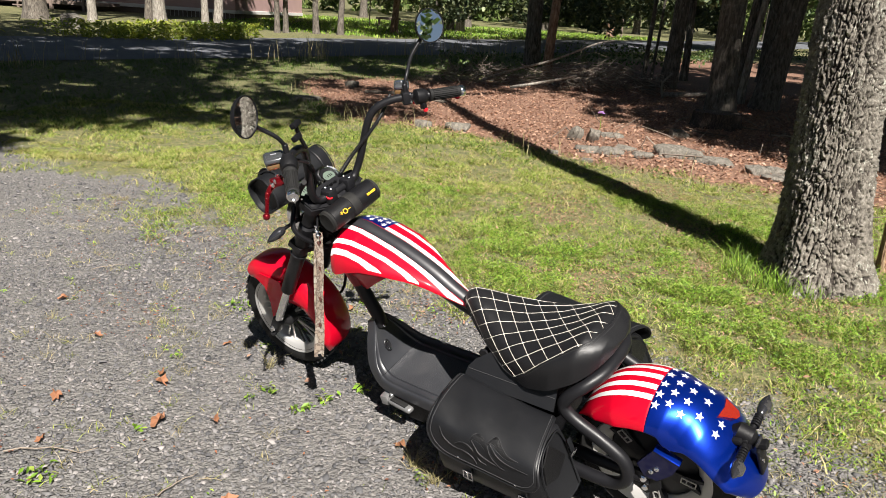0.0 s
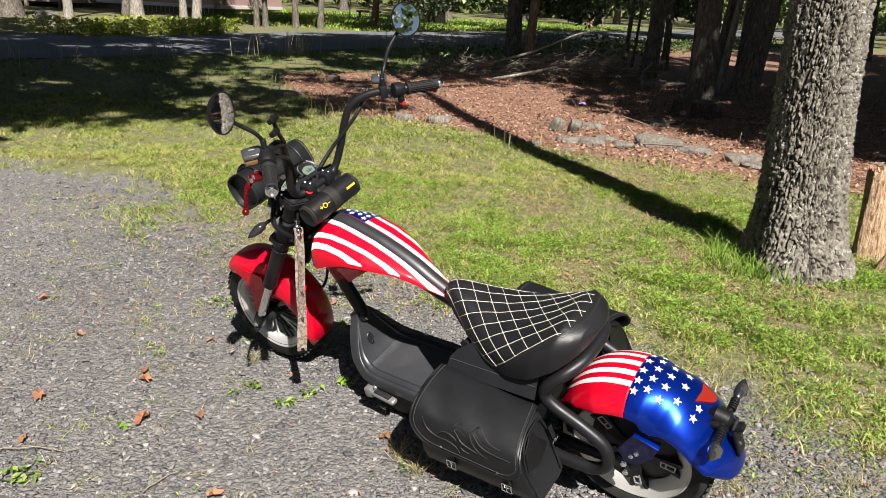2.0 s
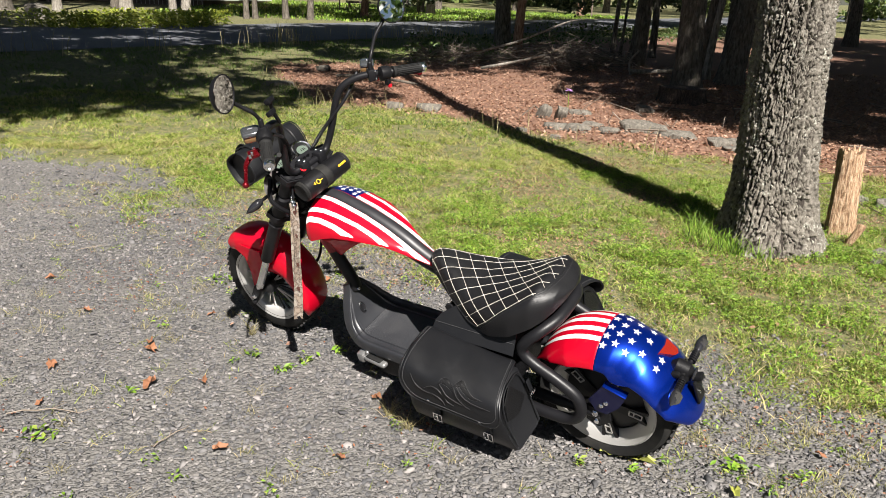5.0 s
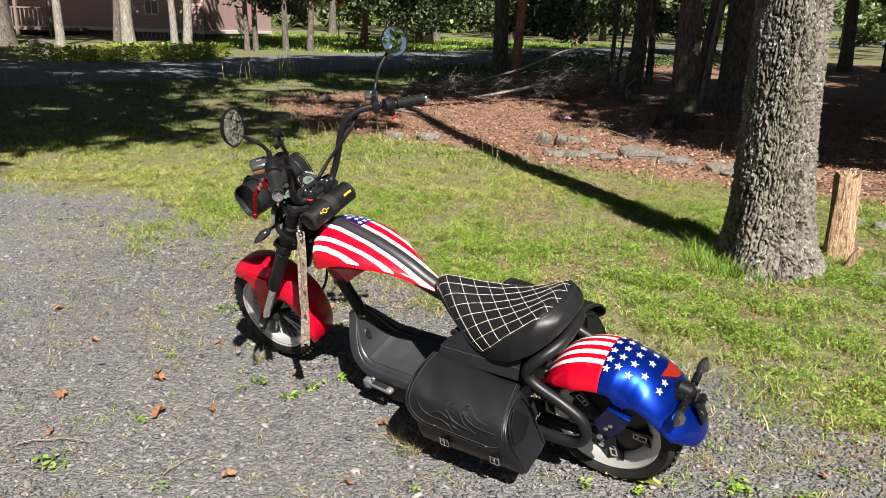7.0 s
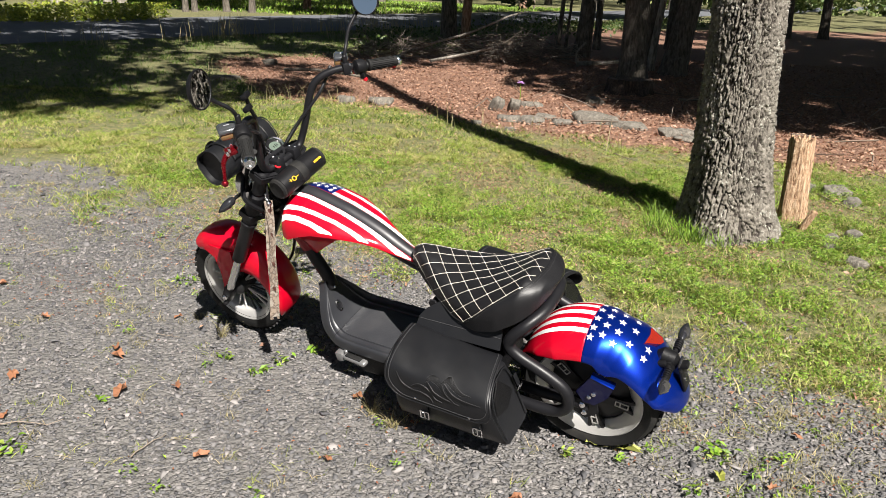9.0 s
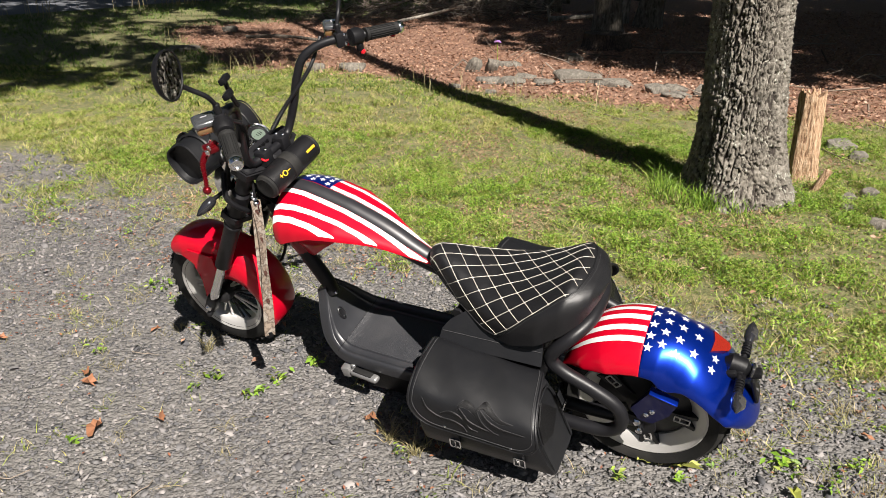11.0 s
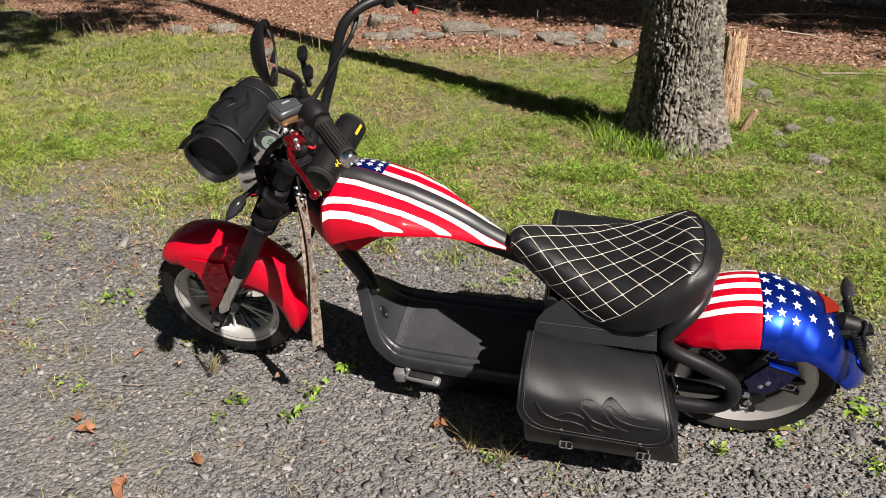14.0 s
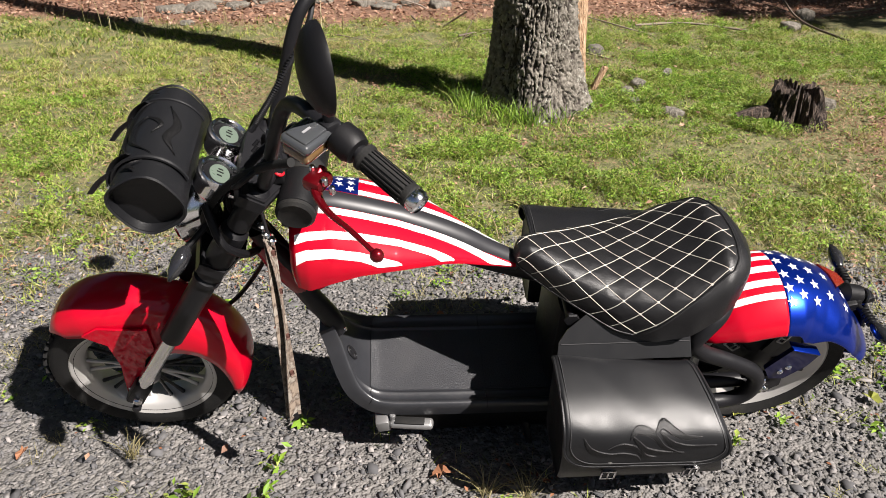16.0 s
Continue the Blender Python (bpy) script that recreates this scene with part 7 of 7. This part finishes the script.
rotten_stump(3.47, 3.42, 0.15, 0.25, 5)
stump(3.10, 4.93, 0.084, 0.655, RAW_WOOD, "split orange-brown stump beside the oak", 9, 0.10, 0.24, -0.06)
lw = part("bark_slab", block(0.05, 0.03, 0.22, pose(3.02, 4.62, 0.07, 20, 15, 0), 0.01), RAW_WOOD)
tagged(lw, "orange splinter of wood leaning on the oak", "wood chip")
bl = part("fallen_branch", tube([(3.16, 3.62, 0.03), (3.24, 3.56, 0.05), (3.34, 3.50, 0.06), (3.42, 3.46, 0.09)], [0.03, 0.045, 0.05, 0.05], 9), ROTTEN)
tagged(bl, "rotten root running from the stump", "branch")


def branch(pts, r, label, material=TWIG):
    pts = [(x, y, float(height(y)) + z) for x, y, z in pts]
    ob = part("branch", tube(pts, [r * (1 - 0.12 * k) for k in range(len(pts))], 8, 5), material)
    return tagged(ob, label, "branch", "dead branches")


branch([(0.6, 17.2, 0.05), (1.3, 17.0, 0.35), (2.1, 16.8, 0.62), (3.0, 16.8, 1.02), (3.4, 16.8, 1.12)], 0.032, "long bleached dead branch propped on brush", PALE_BARK)
branch([(1.2, 16.2, 0.05), (2.0, 16.0, 0.25), (2.5, 15.8, 0.42)], 0.032, "bleached dead branch in the brush", PALE_BARK)
branch([(4.6, 16.8, 0.05), (5.3, 16.6, 0.12), (6.2, 16.5, 0.25)], 0.05, "bleached dead branch in the leaf bed", PALE_BARK)
branch([(4.5, 16.4, 0.02), (4.45, 16.4, 0.3), (4.6, 16.3, 0.55)], 0.03, "dead branch stub on the leaf bed", PALE_BARK)
branch([(4.9, 11.6, 0.06), (5.5, 11.2, 0.10), (6.3, 10.9, 0.03)], 0.018, "dead branch on the leaves")
branch([(7.0, 9.3, 0.03), (7.9, 8.6, 0.08), (8.6, 8.3, 0.03)], 0.02, "dead branch on the leaves")
branch([(5.9, 4.2, 0.02), (6.2, 4.9, 0.08), (6.8, 5.5, 0.20)], 0.012, "thin dead branch in the shade")
branch([(5.0, 5.9, 0.02), (5.4, 5.6, 0.04), (5.6, 5.1, 0.03)], 0.012, "thin dead branch in the shade")
branch([(-1.6, 13.8, 0.05), (-0.9, 13.4, 0.10), (-0.1, 13.2, 0.03)], 0.03, "weathered branch in the leaf bed", DARK_BARK)
lg = part("log", tube([(9.3, 9.9, 0.16), (9.75, 9.1, 0.15)], 0.16, 18), PALE_BARK)
tagged(lg, "pale sawn log lying in the wood", "log")
part("log_core", tube([(9.735, 9.13, 0.15), (9.757, 9.088, 0.15)], 0.11, 16), ROTTEN, lg)
# solid dark disc whose colour stands in for the shade inside the hollow
part("log_hollow", tube([(9.755, 9.095, 0.15), (9.768, 9.075, 0.15)], 0.07, 16), DARK_ALLOY, lg)


def brush(name, n, cx, cy, rx, ry, H, seed, label):
    """A tangle of thin dead sticks."""
    g = np.random.default_rng(seed)
    V, F = [], []
    for k in range(n):
        a, q = g.uniform(0, 6.28), g.uniform(0, 1) ** 0.5
        p = np.array([cx + rx * q * math.cos(a), cy + ry * q * math.sin(a), 0.0])
        p[2] = float(height(p[1])) + g.uniform(0.0, H * (1 - q * 0.7))
        d = g.normal(size=3) * np.array([1, 1, 0.35])
        d /= np.linalg.norm(d)
        L, r = g.uniform(0.3, 1.2), g.uniform(0.004, 0.013)
        s = np.cross(d, [0, 0, 1.0])
        s /= np.linalg.norm(s)
        t = np.cross(s, d)
        i = len(V)
        bend = g.normal(size=3) * 0.08
        for f, rr in ((0, 1), (0.5, 0.8), (1.0, 0.4)):
            c = p + d * L * (f - 0.5) + bend * (1 if f == 0.5 else 0)
            V += [c + s * r * rr, c - s * r * rr * 0.5 + t * r * rr * 0.87, c - s * r * rr * 0.5 - t * r * rr * 0.87]
        for b in (0, 3):
            for j in range(3):
                F.append((i + b + j, i + b + (j + 1) % 3, i + b + 3 + (j + 1) % 3, i + b + 3 + j))
    return tagged(new(name, np_mesh(name, np.array(V), np.array(F), TWIG)), label, "brush", kind="stuff")


brush("brush_pile", 420, 3.2, 17.6, 1.7, 0.9, 0.75, 4, "tangled pile of dead twigs")
brush("brush_pile", 220, 0.6, 17.5, 1.2, 0.8, 0.5, 5, "tangled pile of dead twigs")
brush("twig_litter", 260, 7.5, 9.5, 6.0, 5.0, 0.03, 6, "dead twigs strewn on the leaf bed")
# low dark undergrowth in the wood and along its road side
x, y = scatter(42000, -0.5, 22.0, 16.5, 44.0, lambda x, y: np.clip(1 - np.abs(road_near(x) - 5.5 - y) / 4.5, 0, 1) * np.clip(patchy(x, y, 0.5, 31) * 2.2 - 0.5, 0, 1), rg)
leaflets("undergrowth", x, y, height(y) + rg.uniform(0.02, 0.75, len(x)) * patchy(x, y, 0.4, 33), 0.12, TREE_LEAF, rg, "low scrub between the trunks", "scrub", 0.4, 0.5)
# a violet wildflower among the stones
fl = thing("wildflower", pose(2.05, 10.4, 0), "pale violet wildflower among the stones", "flower")
part("stalk", tube([(0, 0, 0), (0.01, 0, 0.2), (0.0, 0.01, 0.36)], 0.004, 5), WEED, fl)
for k in range(6):
    part("petal", block(0.05, 0.022, 0.01, pose(0.025 * math.cos(k), 0.025 * math.sin(k), 0.36 + 0.01 * (k % 3), 20, 0, k * 60), 0.004), FLOWER, fl)


# ---- across the road ----
def clapboard_house():
    h = thing("house", pose(-11.7, 41.0, 0.27, 0, 0, 172), "pink clapboard house on a raised base across the road", "house")
    # x runs along the front from its right-hand corner
    def board(name, x0, x1, z0, z1, material, y=0.0, d=0.12, label=""):
        return part(name, block(x1 - x0, d, z1 - z0, Matrix.Translation(((x0 + x1) / 2, y, (z0 + z1) / 2)), 0.01, 1), material, h, label)
    board("wall", 0, 16, 0.75, 4.2, SIDING, 0.0, 0.2)
    board("end_wall", 0, 0.2, 0.75, 4.2, SIDING, -5.2, 10.2)
    board("end_trim", -0.06, 0.16, 0.62, 0.80, TRIM_WHITE, -5.2, 10.2)
    board("end_skirting", 0.05, 0.15, -0.2, 0.62, DECK_WOOD, -5.2, 10.0)
    for k in range(18):
        board("clapboard", -0.02, 16, 0.85 + 0.19 * k, 0.85 + 0.19 * k + 0.17, SIDING, 0.115 + 0.004 * (k % 2), 0.03)
    board("trim_board", -0.05, 16, 0.62, 0.80, TRIM_WHITE, 0.14, 0.10)
    board("skirting", 0.05, 16, -0.2, 0.62, DECK_WOOD, -0.10, 0.1)
    for k in range(20):
        board("lattice", 0.1 + 0.24 * k, 0.13 + 0.24 * k, -0.1, 0.62, TRIM_WHITE, 0.0, 0.03)
    win = board("window", 2.4, 3.2, 1.5, 3.0, TRIM_WHITE, 0.14, 0.10)
    for q in ((2.47, 2.78), (2.82, 3.13)):
        for z in ((1.58, 2.22), (2.28, 2.93)):
            part("pane", block(q[1] - q[0], 0.02, z[1] - z[0], Matrix.Translation(((q[0] + q[1]) / 2, 0.20, (z[0] + z[1]) / 2))), DARK_GLASS, win)
    board("deck", 6.5, 16, 0.55, 0.72, DECK_WOOD, 1.6, 3.0)
    for k in range(41):
        board("baluster", 6.6 + 0.23 * k, 6.65 + 0.23 * k, 0.72, 1.6, DECK_WOOD, 3.05, 0.05)
    board("rail", 6.5, 16, 1.58, 1.66, DECK_WOOD, 3.05, 0.09)
    for k in range(6):
        board("post", 6.6 + 1.8 * k, 6.75 + 1.8 * k, -0.2, 3.6, DECK_WOOD, 3.05, 0.14)
    part("roof", slab([(-0.4, -10.8), (16.6, -10.8), (16.6, 0.35), (-0.4, 0.35)], 4.2, 4.5), DECK_WOOD, h)
    part("porch_roof", slab([(6.3, 0.36), (16.6, 0.36), (16.6, 3.6), (6.3, 3.6)], 3.6, 3.75), DECK_WOOD, h)
    st = join(*[block(1.2, 0.3, 0.06, Matrix.Translation((9.6, 3.2 + 0.3 * k, 0.6 - 0.2 * k))) for k in range(4)])
    part("steps", st, DECK_WOOD, h)


clapboard_house()
# ferns along the far verge
x, y = scatter(60000, -16.5, -6.0, 22.0, 36.0, lambda x, y: np.exp(-((road_near(x) + 9.0 - y) / 1.3) ** 2) * (x < -7.0), rg)
leaflets("ferns", x, y, height(y) + rg.uniform(0.04, 0.58, len(x)) * (0.5 + 0.6 * patchy(x, y, 0.7, 41)), 0.16, FERN, rg, "bright yellow-green ferns along the far verge", "ferns", 0.58, 0.35)
x, y = scatter(30000, -12.0, 14.0, 33.0, 56.0, lambda x, y: (y > road_near(x) + 10.5) * 0.8, rg)
blades("grass", x, y, rg.uniform(0.06, 0.16, len(x)), np.full(len(x), 0.05), WEED, rg, "sunlit lawn across the road", 0.8)
rock(-13.1, 26.3, 0.85, 0.6, 0.75, 0, 70, 5, "pale boulder among the ferns")
FAR = [(-16.6, 30.4, 0.42, DARK_BARK), (-14.55, 30.8, 0.17, PALE_BARK), (-13.1, 34.2, 0.27, PALE_BARK), (-13.5, 34.0, 0.16, DARK_BARK), (-10.0, 32.3, 0.19, PALE_BARK), (-10.65, 32.6, 0.15, PALE_BARK), (-7.48, 32.0, 0.11, DARK_BARK), (-7.15, 32.2, 0.11, DARK_BARK), (-6.0, 33.1, 0.13, DARK_BARK),
       (-4.95, 33.2, 0.13, DARK_BARK), (-3.1, 38.0, 0.17, BROWN_BARK), (0.1, 44.4, 0.24, PALE_BARK), (-0.5, 45.5, 0.2, DARK_BARK), (0.6, 52.0, 0.25, DARK_BARK), (6.5, 58.0, 0.25, DARK_BARK), (10.3, 52.5, 0.24, BROWN_BARK), (12.8, 66.0, 0.3, PALE_BARK),
       (14.6, 64.0, 0.28, DARK_BARK), (20.0, 72.0, 0.3, DARK_BARK), (17.0, 58.0, 0.22, DARK_BARK), (-1.5, 60.0, 0.28, DARK_BARK), (-7.5, 62.0, 0.3, DARK_BARK), (9.0, 75.0, 0.3, PALE_BARK), (26.0, 66.0, 0.3, DARK_BARK), (31.0, 60.0, 0.3, DARK_BARK), (36.0, 66.0, 0.3, DARK_BARK)]
for k, (x, y, r, b) in enumerate(FAR):
    tree(x, y, 13, r, b, {id(PALE_BARK): "pale grey trunk across the road", id(BROWN_BARK): "red-brown trunk across the road"}.get(id(b), "dark trunk across the road"), (0.02 * math.sin(k * 2.1), 0), 9.5, 0.9 if k < 5 else 0.72 if k < 10 else 0.9, seed=90 + k, group="trees across the road", limb_from=0.2, limbs=9)


def conifer_sprays(name, n, x0, x1, y0, y1, z0, z1, size, seed, label, material=FIR_LEAF, sparse=0.45):
    """Clumped foliage of the woods' edge, with gaps."""
    g = np.random.default_rng(seed)
    blobs = []
    for k in range(int((x1 - x0) * 1.6)):
        bx, by = g.uniform(x0, x1), g.uniform(y0, y1)
        for j in range(6):
            blobs.append((bx + g.normal(0, 1.0), by + g.normal(0, 1.0), float(height(by)) + g.uniform(z0, z1), g.uniform(0.5, 1.3)))
    V, F = leaf_cloud(n, blobs, size, seed, 0.3)
    V[:, 2] = np.maximum(V[:, 2], height(V[:, 1]) + 0.05)
    return tagged(new(name, np_mesh(name, V, F, material)), label, "woods", kind="stuff")


conifer_sprays("fir_boughs", 45000, -9.0, 14.0, 33.0, 46.0, 1.3, 5.0, 0.28, 71, "drooping dark fir boughs across the road")
conifer_sprays("fir_boughs", 17000, -10.5, -1.0, 31.5, 36.0, 2.3, 5.2, 0.24, 76, "drooping fir boughs over the far verge")
conifer_sprays("far_woods", 42000, -40.0, 60.0, 72.0, 96.0, 0.0, 6.0, 0.60, 72, "dappled green woods closing the view", FAR_LEAF)
conifer_sprays("far_woods", 34000, -30.0, 70.0, 64.0, 90.0, 1.5, 8.0, 0.52, 73, "dappled green woods closing the view", FAR_LEAF)
conifer_sprays("far_woods", 26000, 14.0, 60.0, 22.0, 60.0, 2.5, 9.0, 0.45, 74, "dark woods behind the leaf bed", TREE_LEAF)
conifer_sprays("far_woods", 20000, 26.0, 60.0, -20.0, 40.0, 0.0, 9.0, 0.55, 77, "dark undergrowth far in the wood", TREE_LEAF)
conifer_sprays("far_woods", 15000, -45.0, 45.0, -38.0, -24.0, 0.0, 9.0, 0.75, 78, "green woods behind the drive", TREE_LEAF)
conifer_sprays("far_woods", 30000, -60.0, -18.0, 34.0, 60.0, 2.0, 14.0, 0.5, 75, "dark woods beside the house", TREE_LEAF)
sg = thing("road_sign", pose(-5.0, 44.0, float(height(44.0))), "small yellow diamond warning sign on a post", "sign")
part("post", tube([(0, 0, 0), (0, 0, 2.4)], 0.03, 8), DECK_WOOD, sg)
part("plate", block(0.36, 0.02, 0.5, pose(0, -0.04, 2.2, 0, 8, 0), 0.01), SIGN_YELLOW, sg)
part("symbol", block(0.06, 0.01, 0.22, pose(0, -0.055, 2.2, 0, 8, 0)), BLACK_METAL, sg)
mb = thing("mailbox", pose(11.0, 52.4, float(height(52.4))), "grey box fixed beside a brown trunk", "mailbox")
part("box", block(0.5, 0.3, 0.6, Matrix.Translation((0, 0, 1.9)), 0.03), ALLOY, mb)
part("post", tube([(0, 0, 0), (0, 0, 1.7)], 0.05, 8), DECK_WOOD, mb)
bn = thing("bench", pose(-4.2, 47.0, float(height(47.0))), "low grey log bench across the road", "bench")
part("seat", block(1.5, 0.3, 0.14, Matrix.Translation((0, 0, 0.42)), 0.04), DECK_WOOD, bn)
for dx in (-0.55, 0.55):
    part("leg", block(0.12, 0.26, 0.42, Matrix.Translation((dx, 0, 0.17)), 0.02), DECK_WOOD, bn)
